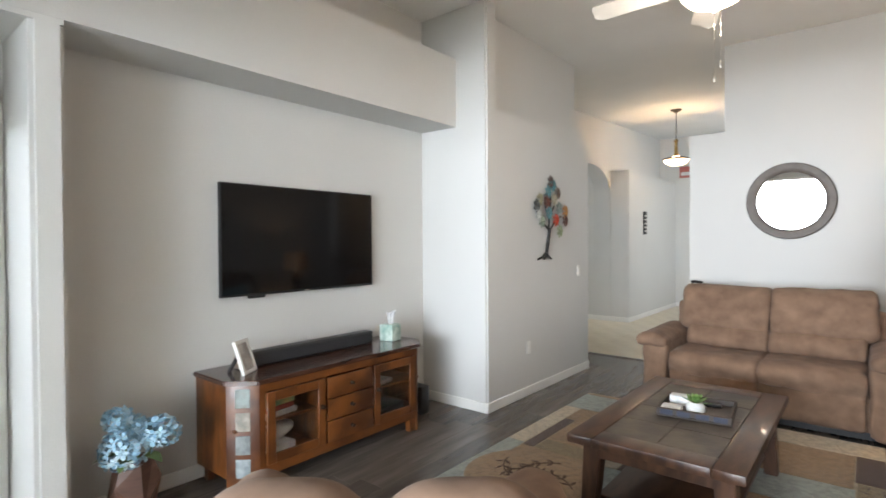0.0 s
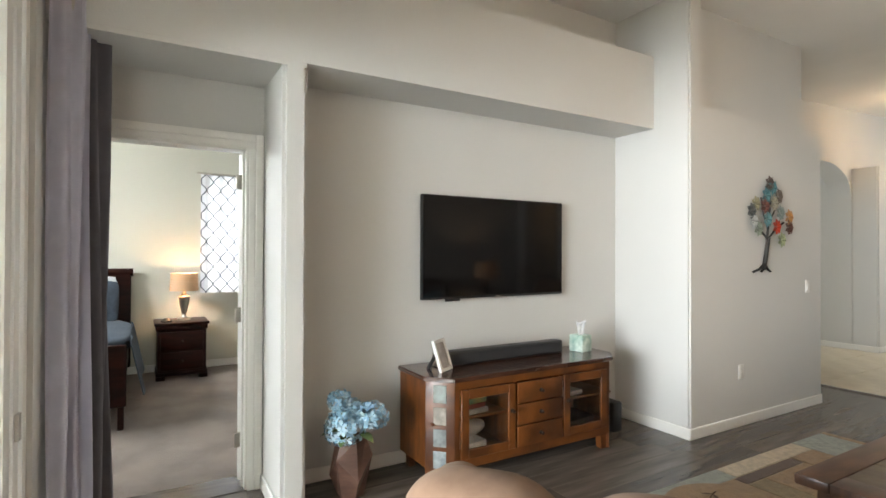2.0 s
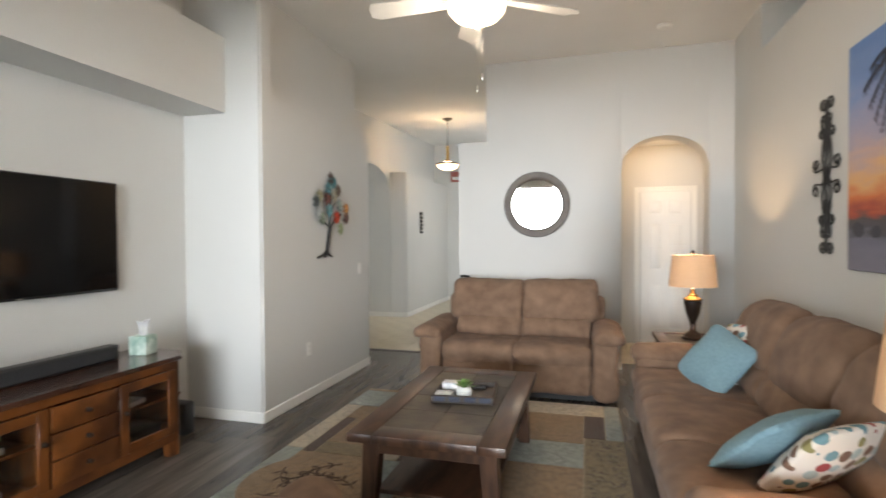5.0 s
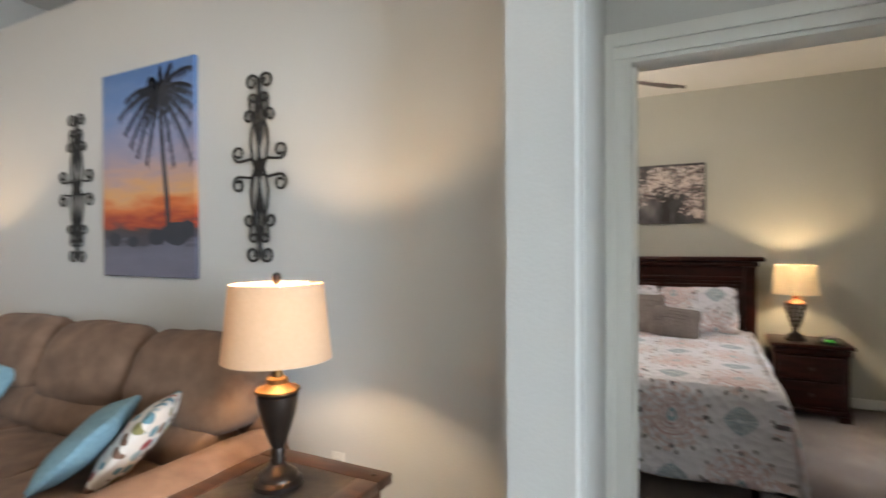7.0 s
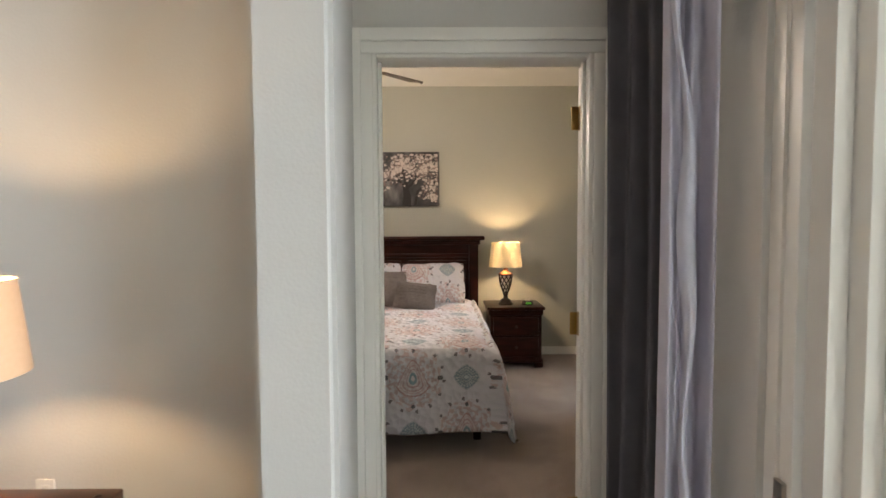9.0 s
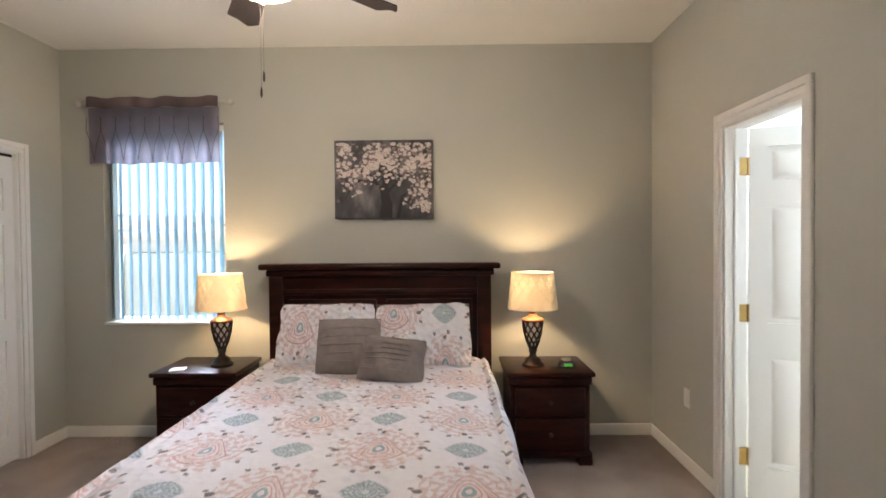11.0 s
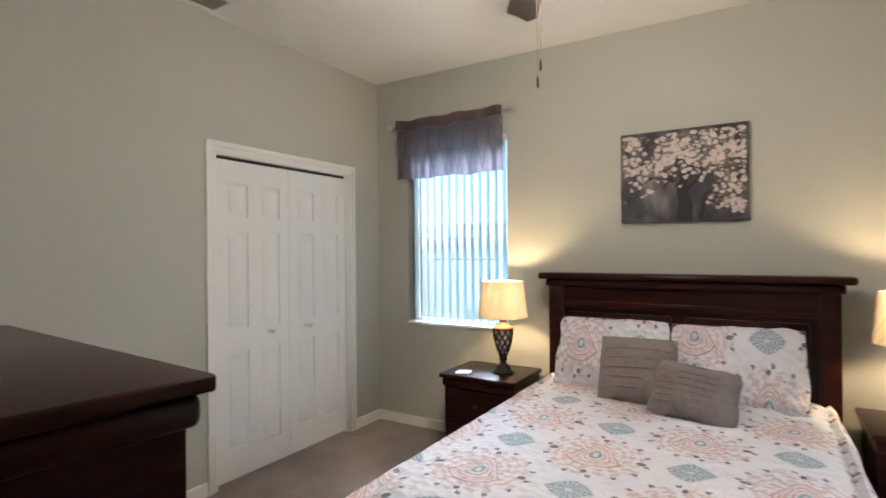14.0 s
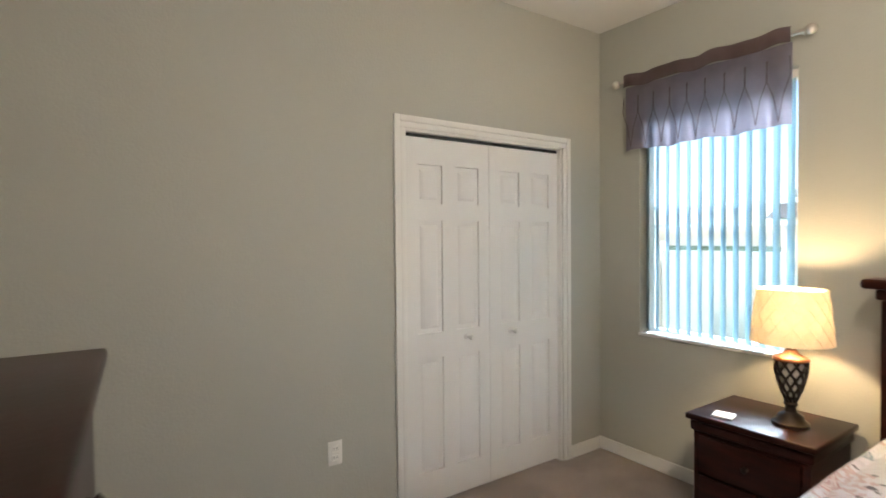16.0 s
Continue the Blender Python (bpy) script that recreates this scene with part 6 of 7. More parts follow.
for x in (0.12, 0.33, 0.53, 0.74):
    part("glazing_bar", boxed(x - 0.014, x + 0.014, -0.023, -0.0125, 0.98, 1.82, 0.003, 1), M_TRIM, ed)
knob(ed, (0.81, 0.0, 0.90))
knob(ed, (0.81, 0.0, 1.06), M_BRASS, 0.02)
pc = thing("patio_chair", "patio chair with curved metal arms on the lanai", "chair", pose(2.62, -1.46, -0.03, 0, 0, 174))
M_PATIO = material("grey_metal_tube", (0.32, 0.30, 0.28), 0.4, metal=0.7)
for s in (-1, 1):
    part("arm", tube(bmesh.new(), [(s * 0.27, -0.28, 0.0), (s * 0.28, -0.27, 0.40), (s * 0.28, -0.22, 0.60), (s * 0.28, -0.05, 0.66), (s * 0.27, 0.18, 0.62), (s * 0.26, 0.26, 0.45)], 0.013, 8), M_PATIO, pc)
    part("leg", tube(bmesh.new(), [(s * 0.26, 0.30, 0.0), (s * 0.26, 0.24, 0.45), (s * 0.25, 0.36, 0.92)], 0.013, 8), M_PATIO, pc)
part("seat", cushion(bmesh.new(), (0.50, 0.50, 0.07), Matrix.Translation((0, 0, 0.42)), 0.3, 8), material("tan_sling", (0.36, 0.30, 0.22), 0.9), pc)
part("backrest", cushion(bmesh.new(), (0.48, 0.48, 0.05), Matrix.Translation((0, 0.30, 0.68)) @ pose(0, 0, 0, 75, 0, 0), 0.3, 8), material("tan_sling_back", (0.36, 0.30, 0.22), 0.9), pc)

# ---- bedroom ----


def quilt_material(name, cell=0.66):
    """White quilted cloth with rose ogee medallions, slate-blue lace diamonds and small dark buds, laid out in UV metres."""
    m = material(name, (0.70, 0.68, 0.66), 0.92, bump=0.0)
    t = m.node_tree
    b = t.nodes["Principled BSDF"]
    uv = t.nodes.new("ShaderNodeTexCoord")

    def calc(op, a, c=0.0):
        n = t.nodes.new("ShaderNodeMath")
        n.operation = op
        for i, v in enumerate((a, c)):
            if isinstance(v, (int, float)):
                n.inputs[i].default_value = v
            else:
                t.links.new(v, n.inputs[i])
        return n.outputs[0]

    def lattice(c, ox, oy):
        """Offsets x, y from the middle of a repeating square, in parts of its side."""
        mp = t.nodes.new("ShaderNodeMapping")
        mp.inputs["Scale"].default_value = (1 / c, 1 / c, 0)
        mp.inputs["Location"].default_value = (ox, oy, 0)
        t.links.new(uv.outputs["UV"], mp.inputs[0])
        fr = t.nodes.new("ShaderNodeVectorMath")
        fr.operation = "FRACTION"
        t.links.new(mp.outputs[0], fr.inputs[0])
        sp = t.nodes.new("ShaderNodeSeparateXYZ")
        t.links.new(fr.outputs[0], sp.inputs[0])
        return calc("SUBTRACT", sp.outputs[0], 0.5), calc("SUBTRACT", sp.outputs[1], 0.5)

    def length(x, y):
        return calc("SQRT", calc("ADD", calc("MULTIPLY", x, x), calc("MULTIPLY", y, y)))

    def between(d, lo, hi):
        return calc("MULTIPLY", calc("GREATER_THAN", d, lo), calc("LESS_THAN", d, hi))
    nz = t.nodes.new("ShaderNodeTexNoise")
    nz.inputs["Scale"].default_value, nz.inputs["Detail"].default_value = 62, 5
    t.links.new(uv.outputs["UV"], nz.inputs["Vector"])
    fine = calc("SUBTRACT", nz.outputs["Fac"], 0.5)

    def layer(mask, weight, color, under):
        mx = t.nodes.new("ShaderNodeMix")
        mx.data_type = "RGBA"
        t.links.new(calc("MULTIPLY", mask, weight), mx.inputs[0])
        if under is None:
            mx.inputs[6].default_value = (0.64, 0.64, 0.69, 1)
        else:
            t.links.new(under, mx.inputs[6])
        mx.inputs[7].default_value = (*color, 1)
        return mx.outputs[2]

    def rose(ox, oy, under):
        x, y = lattice(cell, ox, oy)
        drop = calc("ADD", length(calc("MULTIPLY", x, calc("MAXIMUM", calc("ADD", calc("MULTIPLY", y, 6.5), 1.35), 0.85)), calc("MULTIPLY", y, 0.9)), calc("MULTIPLY", fine, 0.02))
        ang = calc("ARCTAN2", y, x)
        r = calc("ADD", length(x, calc("MULTIPLY", y, 0.95)), calc("MULTIPLY", fine, 0.05))
        lace = calc("ADD", calc("SINE", calc("MULTIPLY", ang, 16.0)), calc("SINE", calc("ADD", calc("MULTIPLY", r, 125.0), calc("MULTIPLY", ang, 5.0))))
        lace = calc("GREATER_THAN", calc("ADD", lace, calc("MULTIPLY", fine, 10.0)), 0.10)
        scallop = calc("ADD", r, calc("MULTIPLY", calc("SINE", calc("MULTIPLY", ang, 10.0)), 0.018))
        under = layer(calc("MULTIPLY", lace, between(scallop, 0.0, 0.268)), 0.64, (0.50, 0.33, 0.32), under)
        under = layer(between(drop, 0.0, 0.150), 0.6, (0.66, 0.60, 0.62), under)
        for lo, hi, w in ((0.138, 0.150, 0.75), (0.118, 0.124, 0.55), (0.096, 0.108, 0.6), (0.066, 0.076, 0.7)):
            under = layer(between(drop, lo, hi), w, (0.42, 0.22, 0.21), under)
        under = layer(between(drop, 0.022, 0.048), 0.8, (0.16, 0.30, 0.36), under)
        tips = calc("GREATER_THAN", calc("SINE", calc("MULTIPLY", ang, 14.0)), 0.80)
        return layer(calc("MULTIPLY", tips, between(r, 0.270, 0.300)), 0.8, (0.10, 0.085, 0.10), under)

    def diamond(ox, oy, under):
        x, y = lattice(cell, ox, oy)
        d = calc("ADD", calc("ADD", calc("MULTIPLY", calc("ABSOLUTE", x), 0.95), calc("ABSOLUTE", y)), calc("MULTIPLY", fine, 0.05))
        r = length(x, y)
        both = calc("ADD", calc("MULTIPLY", d, 0.55), calc("MULTIPLY", r, 0.55))
        lace = calc("ADD", calc("SINE", calc("MULTIPLY", both, 230.0)), calc("SINE", calc("MULTIPLY", calc("ARCTAN2", y, x), 20.0)))
        lace = calc("GREATER_THAN", calc("ADD", lace, calc("MULTIPLY", fine, 6.0)), -0.2)
        under = layer(between(both, 0.0, 0.138), 0.6, (0.36, 0.43, 0.49), under)
        under = layer(calc("MULTIPLY", lace, between(both, 0.0, 0.132)), 0.75, (0.17, 0.25, 0.32), under)
        return layer(between(both, 0.0, 0.020), 0.8, (0.55, 0.62, 0.66), under)

    def buds(ox, oy, stretch, under):
        x, y = lattice(cell / 2, ox, oy)
        d = calc("ADD", length(calc("MULTIPLY", x, stretch), y), calc("MULTIPLY", fine, 0.07))
        return layer(between(d, 0.0, 0.042), 0.85, (0.055, 0.05, 0.07), under)
    base = rose(0.0, 0.0, None)
    base = rose(0.5, 0.5, base)
    base = diamond(0.5, 0.0, base)
    base = diamond(0.0, 0.5, base)
    base = buds(0.0, 0.5, 0.8, base)
    base = buds(0.5, 0.0, 1.3, base)
    t.links.new(base, b.inputs["Base Color"])
    bp = t.nodes.new("ShaderNodeBump")
    bp.inputs["Strength"].default_value, bp.inputs["Distance"].default_value = 0.85, 0.016
    v = t.nodes.new("ShaderNodeTexVoronoi")
    v.inputs["Scale"].default_value = 24
    t.links.new(uv.outputs["UV"], v.inputs["Vector"])
    t.links.new(v.outputs["Distance"], bp.inputs["Height"])
    t.links.new(bp.outputs[0], b.inputs["Normal"])
    return m


M_QUILT = quilt_material("printed_quilt")
M_GREY_KNIT = material("grey_ribbed_cotton", (0.205, 0.178, 0.168), 0.92, second=(0.165, 0.142, 0.134), scale=30, bump=0.5, bump_scale=260)
M_NAVY_CLOTH = material("navy_quilt", (0.055, 0.075, 0.10), 0.92, second=(0.04, 0.055, 0.075), scale=30, bump=0.3, bump_scale=200)


def set_uv(ob, fn):
    me = ob.data
    layer = me.uv_layers.new(name="UVMap")
    for loop in me.loops:
        layer.data[loop.index].uv = fn(me.vertices[loop.vertex_index].co)


BX0, BX1, BY0, BY1, BT = 3.56, 5.58, 0.62, 2.03, 0.63
bed = thing("bed", "queen bed with a dark cherry headboard and a printed quilt", "bed", pose(0, 0, 0))
HB = 5.60
part("headboard_panel", boxed(HB + 0.03, HB + 0.07, 0.58, 2.05, 0.25, 1.19), M_CHERRY, bed)
for y in (0.55, 1.98):
    hp = part("headboard_post", boxed(HB + 0.0, HB + 0.09, y, y + 0.095, 0, 1.19, 0.006, 2), M_CHERRY, bed)
bm = boxed(HB - 0.005, HB + 0.095, 0.53, 2.095, 1.19, 1.235, 0.012, 3)
part("headboard_moulding", bm, M_CHERRY, bed)
part("headboard_cap", boxed(HB - 0.03, HB + 0.12, 0.485, 2.14, 1.235, 1.277, 0.016, 3), M_CHERRY, bed)
part("headboard_band", boxed(HB + 0.018, HB + 0.032, 0.645, 1.985, 1.06, 1.10, 0.006, 2), M_CHERRY, bed)
for y0, y1 in ((0.68, 1.27), (1.34, 1.95)):
    part("raised_panel", boxed(HB + 0.022, HB + 0.032, y0, y1, 0.55, 1.03, 0.008, 2), M_CHERRY, bed)
for y in (BY0 + 0.02, BY1 - 0.05):
    part("side_rail", boxed(BX0 + 0.06, HB, y, y + 0.03, 0.20, 0.36, 0.004, 1), M_CHERRY, bed)
for y in (BY0 + 0.06, BY1 - 0.11):
    part("leg", boxed(BX0 + 0.08, BX0 + 0.13, y, y + 0.05, 0, 0.2, 0.004, 1), M_CHERRY, bed)
part("mattress", boxed(BX0 + 0.04, BX1, BY0 + 0.02, BY1 - 0.02, 0.24, BT - 0.02, 0.05, 4), M_PAPER, bed)

QX, QY, QD = BX1 - BX0, BY1 - BY0, 0.50


def quilt_point(u, v):
    s = -QD + (QY + 2 * QD) * u
    l = -0.53 + (QX + 0.53) * v
    b = max(0, -s, s - QY)
    sgn = -1 if s < 0 else 1
    a = max(0, -l)
    drop = max(a, b) + 0.30 * min(a, b)
    soft = 0.05 * (1 - math.exp(-drop / 0.05))
    y = BY0 + min(max(s, 0), QY) + sgn * (soft * 0.9 + 0.10 * b if b else 0) + sgn * 0.10 * a * (1 if b > 0 else 0)
    x = BX0 + max(l, 0) - ((soft * 0.9 + 0.12 * a) if a else 0)
    z = BT - max(0, drop - 0.6 * soft)
    if drop == 0:
        edge = min(s, QY - s, max(l, 0.0))
        z += 0.012 * noise.noise(Vector((x * 3.5, y * 3.5, 0))) - 0.03 * math.exp(-edge / 0.05)
    else:
        wave = 0.022 * math.sin((s if a > b else l) * 9.0) * min(1, drop / 0.3)
        if a > b:
            x += wave
        else:
            y += sgn * wave
        z = max(z, 0.07)
    return Vector((x, y, z + 0.004 * noise.noise(Vector((x * 14, y * 14, z * 14)))))


NU, NV = 100, 96
bm = bmesh.new()
grid = [[bm.verts.new(quilt_point(i / NU, j / NV)) for j in range(NV + 1)] for i in range(NU + 1)]
uvl = bm.loops.layers.uv.new("UVMap")
for i in range(NU):
    for j in range(NV):
        f = bm.faces.new((grid[i][j], grid[i + 1][j], grid[i + 1][j + 1], grid[i][j + 1]))
        for lp, (p, q) in zip(f.loops, ((i, j), (i + 1, j), (i + 1, j + 1), (i, j + 1))):
            lp[uvl].uv = ((QY + 2 * QD) * p / NU, (QX + 0.53) * q / NV)
quilt = thing("quilt", "white quilt with rose medallions and blue diamonds spread over the bed", "quilt")
cover = part("cover", bm, M_QUILT, quilt)
md = cover.modifiers.new("thickness", "SOLIDIFY")
md.thickness, md.offset = 0.012, 1.0
hem = [quilt_point(0, 1 - k / 30) for k in range(31)] + [quilt_point(k / 60, 0) for k in range(1, 61)] + [quilt_point(1, k / 30) for k in range(1, 31)]
part("binding", tube(bmesh.new(), hem, 0.007, 6), M_GREY_KNIT, quilt, "grey bound edge")


def sham(name, label, mat, m, size, seed, cat="pillow", ribs=0):
    th = thing(name, label, cat, m)
    ob = part("cover", cushion(bmesh.new(), size, None, 0.90, 24, 14, 0.016, seed), mat, th)
    set_uv(ob, lambda c: (c.x + seed * 0.37 + 0.11, c.y + seed * 0.23 + 0.05))
    w, h = size[0] / 2 * 0.985, size[1] / 2 * 0.985
    rim = [(w * a, h * b, 0) for a, b in ((-1, -1), (-0.5, -1), (0, -1), (0.5, -1), (1, -1), (1, -0.5), (1, 0), (1, 0.5), (1, 1), (0.5, 1), (0, 1), (-0.5, 1), (-1, 1), (-1, 0.5), (-1, 0), (-1, -0.5), (-1, -1))]
    part("piping", tube(bmesh.new(), rim, 0.005, 5), M_GREY_KNIT, th)
    for k in range(ribs):
        y = h * (-0.6 + 1.2 * k / max(1, ribs - 1))
        part("pleat", tube(bmesh.new(), [(w * 0.9 * t, y, size[2] / 2 * (1 - 0.72 * (1 - (1 - abs(t) ** 3 * 0.9) * (1 - abs(y / h) ** 3))) * 0.98 + 0.002) for t in (-0.95, -0.6, -0.3, 0, 0.3, 0.6, 0.95)], 0.004, 5), M_GREY_KNIT, th)
    return th


sham("pillow", "printed white sham leaning on the headboard", M_QUILT, pose(5.44, 1.65, 0.80, 68, 0, -92), (0.62, 0.45, 0.19), 1)
sham("pillow", "printed white sham with a large paisley leaning on the headboard", M_QUILT, pose(5.44, 1.01, 0.795, 68, 0, -88), (0.62, 0.45, 0.19), 2)
sham("throw_pillow", "square grey ribbed throw pillow before the shams", M_GREY_KNIT, pose(5.20, 1.45, 0.79, 62, 0, -86), (0.38, 0.35, 0.13), 3, ribs=5)
sham("throw_pillow", "oblong grey pleated throw pillow at the front", M_GREY_KNIT, pose(5.05, 1.17, 0.745, 58, 6, -94), (0.365, 0.26, 0.13), 4, ribs=6)


def nightstand(m, label, w=0.50, d=0.44, h=0.595):
    """Local front towards -x."""
    th = thing("nightstand", label, "nightstand", m, group="nightstands")
    part("top", boxed(-0.03, d + 0.005, -w / 2 - 0.03, w / 2 + 0.03, h - 0.03, h, 0.008, 3), M_CHERRY, th)
    part("cornice", boxed(-0.015, d, -w / 2 - 0.015, w / 2 + 0.015, h - 0.085, h - 0.03, 0.014, 3), M_CHERRY, th)
    part("body", boxed(0.0, d, -w / 2, w / 2, 0.075, h - 0.085, 0.003, 1), M_CHERRY, th)
    bm = bmesh.new()
    box(bm, -0.014, d, -w / 2 - 0.014, w / 2 + 0.014, 0.045, 0.085, 0.008, 2)
    for y in (-w / 2 - 0.014, w / 2 - 0.076):
        box(bm, -0.014, 0.06, y, y + 0.09, 0.0, 0.045, 0.004, 1)
        box(bm, d - 0.06, d, y, y + 0.09, 0.0, 0.045, 0.004, 1)
    part("plinth", bm, M_CHERRY, th)
    for z0, z1 in ((0.105, 0.30), (0.315, h - 0.10)):
        dr = part("drawer", boxed(-0.012, 0.0, -w / 2 + 0.03, w / 2 - 0.03, z0, z1, 0.005, 2), M_CHERRY, th)
        bm = lathe(bmesh.new(), [(0.012, 0), (0.007, 0.01), (0.015, 0.02), (0.004, 0.028)], 14)
        part("knob", bm, M_BRONZE, dr, at=Matrix.Translation((-0.012, 0, (z0 + z1) / 2)) @ pose(0, 0, 0, 0, -90, 0))
    return th


ns = nightstand(pose(5.33, 0.205, 0), "dark cherry nightstand with a lamp and a green clock")
nightstand(pose(5.37, 2.485, 0), "dark cherry nightstand below the window")

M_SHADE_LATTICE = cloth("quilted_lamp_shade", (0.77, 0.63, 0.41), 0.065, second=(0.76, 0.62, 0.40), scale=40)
M_COPPER = material("brushed_copper", (0.26, 0.115, 0.065), 0.45, metal=0.9)


def cage_lamp(m, label, watts):
    m = m @ Matrix.Diagonal((1.13, 1.13, 1.10, 1))
    th = thing("table_lamp", label, "table lamp", m, group="bedside lamps")
    part("base", lathe(bmesh.new(), [(0.066, 0), (0.066, 0.014), (0.050, 0.026), (0.044, 0.044), (0.022, 0.058), (0.018, 0.075), (0.026, 0.09), (0.018, 0.10)], 28), M_BRONZE, th)
    prof = [(0.018, 0.10), (0.032, 0.135), (0.046, 0.18), (0.055, 0.225), (0.058, 0.27)]

    def rad(z):
        for (r0, z0), (r1, z1) in zip(prof, prof[1:]):
            if z <= z1:
                return r0 + (r1 - r0) * (z - z0) / (z1 - z0)
        return prof[-1][0]
    n = 9
    for hand in (-1, 1):
        for k in range(n):
            pts = []
            for i in range(13):
                z = 0.10 + 0.17 * i / 12
                a = 2 * math.pi * k / n + hand * 1.9 * i / 12
                pts.append((rad(z) * math.cos(a), rad(z) * math.sin(a), z))
            part("cage_strap", tube(bmesh.new(), pts, 0.0055, 5), M_BRONZE, th)
    part("liner", lathe(bmesh.new(), [(r * 0.80, z) for r, z in prof], 24), material("pale_liner", (0.80, 0.76, 0.68), 0.35), th, "pale liner behind the cage")
    part("shoulder", lathe(bmesh.new(), [(0.060, 0.268), (0.066, 0.275), (0.062, 0.284), (0.030, 0.298), (0.020, 0.315), (0.024, 0.325), (0.018, 0.335), (0.012, 0.36)], 28), M_COPPER, th, "copper shoulder")
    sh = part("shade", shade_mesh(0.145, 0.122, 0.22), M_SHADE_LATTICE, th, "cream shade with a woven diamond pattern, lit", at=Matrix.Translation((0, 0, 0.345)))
    bm = bmesh.new()
    for hand in (-1, 1):
        for k in range(16):
            pts = [((0.1462 - 0.023 * v) * math.cos(2 * math.pi * k / 16 + hand * 1.1 * v), (0.1462 - 0.023 * v) * math.sin(2 * math.pi * k / 16 + hand * 1.1 * v), 0.22 * v) for v in (0, 0.2, 0.4, 0.6, 0.8, 1.0)]
            tube(bm, pts, 0.0016, 4)
    part("shade_lattice", bm, M_SHADE_LATTICE, sh)
    part("harp", tube(bmesh.new(), [(0, 0, 0.35), (0, 0, 0.56)], 0.004, 6), M_BRASS, th)
    part("bulb", lathe(bmesh.new(), [(0.010, 0.35), (0.020, 0.38), (0.021, 0.395), (0.012, 0.41), (0.002, 0.414)], 16), glow("warm_bedside_bulb", (1.0, 0.72, 0.42), 6.0), th)
    bulb_light("bedside_bulb", m @ Vector((0, 0, 0.475)), watts, (1.0, 0.71, 0.38), 0.03)
    return th


cage_lamp(pose(5.50, 0.285, 0.595), "bronze cage lamp with a cream diamond shade, lit", 14)
cage_lamp(pose(5.56, 2.385, 0.595), "bronze cage lamp with a cream diamond shade below the window", 14)

clk = thing("alarm_clock", "small green glowing round clock radio on the nightstand", "clock", pose(5.47, 0.07, 0.595))
part("body", lathe(bmesh.new(), [(0.058, 0), (0.062, 0.012), (0.050, 0.034), (0.030, 0.044), (0.002, 0.046)], 28), M_BLACK, clk)
part("top_disc", lathe(bmesh.new(), [(0.032, 0.043), (0.030, 0.050), (0.002, 0.052)], 24), M_NICKEL, clk)
part("display", boxed(-0.0605, -0.052, -0.026, 0.026, 0.010, 0.030, 0.003, 1), glow("green_display", (0.08, 0.55, 0.06), 0.14), clk, "green lit display")
piece("coaster", boxed(-0.045, 0.045, -0.045, 0.045, 0, 0.010, 0.004, 2), M_PAPER, "white square coaster on the nightstand", "coaster", pose(5.43, 2.62, 0.595, 0, 0, 12))

# blossom canvas over the bed
cv = thing("blossom_canvas", "grey canvas of a pale pink blossoming tree over the bed", "picture", pose(BED_E, 1.30, 1.59))


def dusk_material():
    """Smoky grey ground: darker at foot and corners of the picture, a pale mist behind the tree."""
    m = material("dusky_canvas", (0.10, 0.09, 0.095), 0.7, bump=0.3, bump_scale=200)
    t = m.node_tree
    b = t.nodes["Principled BSDF"]
    tc, mp, nz = (t.nodes.new(k) for k in ("ShaderNodeTexCoord", "ShaderNodeMapping", "ShaderNodeTexNoise"))
    mp.inputs["Scale"].default_value = (1, 1.6, 0.8)
    t.links.new(tc.outputs["Object"], mp.inputs[0])
    t.links.new(mp.outputs[0], nz.inputs["Vector"])
    nz.inputs["Scale"].default_value, nz.inputs["Detail"].default_value = 5.5, 9
    cr = ramp_node(t, [(0.30, (0.022, 0.021, 0.024)), (0.47, (0.058, 0.056, 0.060)), (0.60, (0.13, 0.125, 0.13)), (0.75, (0.24, 0.22, 0.22))])
    t.links.new(nz.outputs["Fac"], cr.inputs[0])
    t.links.new(cr.outputs[0], b.inputs["Base Color"])
    return m


part("canvas", boxed(-0.036, -0.002, -0.357, 0.357, 0, 0.565, 0.003, 1), dusk_material(), cv)
M_INK = material("canvas_bark", (0.03, 0.027, 0.028), 0.8)
bm = bmesh.new()
flat_strip(bm, [(-0.01, 0.0), (-0.02, 0.10), (0.0, 0.2), (-0.02, 0.3)], 0.05, 0.018, -0.0366)
for pts in ([(-0.01, 0.18), (-0.14, 0.30), (-0.26, 0.40)], [(0.0, 0.2), (0.12, 0.32), (0.26, 0.38)], [(-0.01, 0.25), (0.03, 0.38), (0.05, 0.5)], [(0.10, 0.30), (0.22, 0.26), (0.28, 0.14)], [(-0.1, 0.0), (-0.13, 0.16), (-0.2, 0.2)]):
    flat_strip(bm, pts, 0.014, 0.004, -0.0368)
part("painted_tree", bm, M_INK, cv, "dark painted trunk and branches", smooth=False)
rb = random.Random(11)
clusters = [(rb.uniform(-0.30, 0.30), rb.uniform(0.30, 0.52), rb.uniform(0.03, 0.07)) for k in range(22)] + [(-0.30, 0.26, 0.05), (-0.27, 0.18, 0.05), (-0.22, 0.11, 0.045), (-0.31, 0.08, 0.03), (0.24, 0.24, 0.06), (0.05, 0.30, 0.06), (0.30, 0.33, 0.04)]
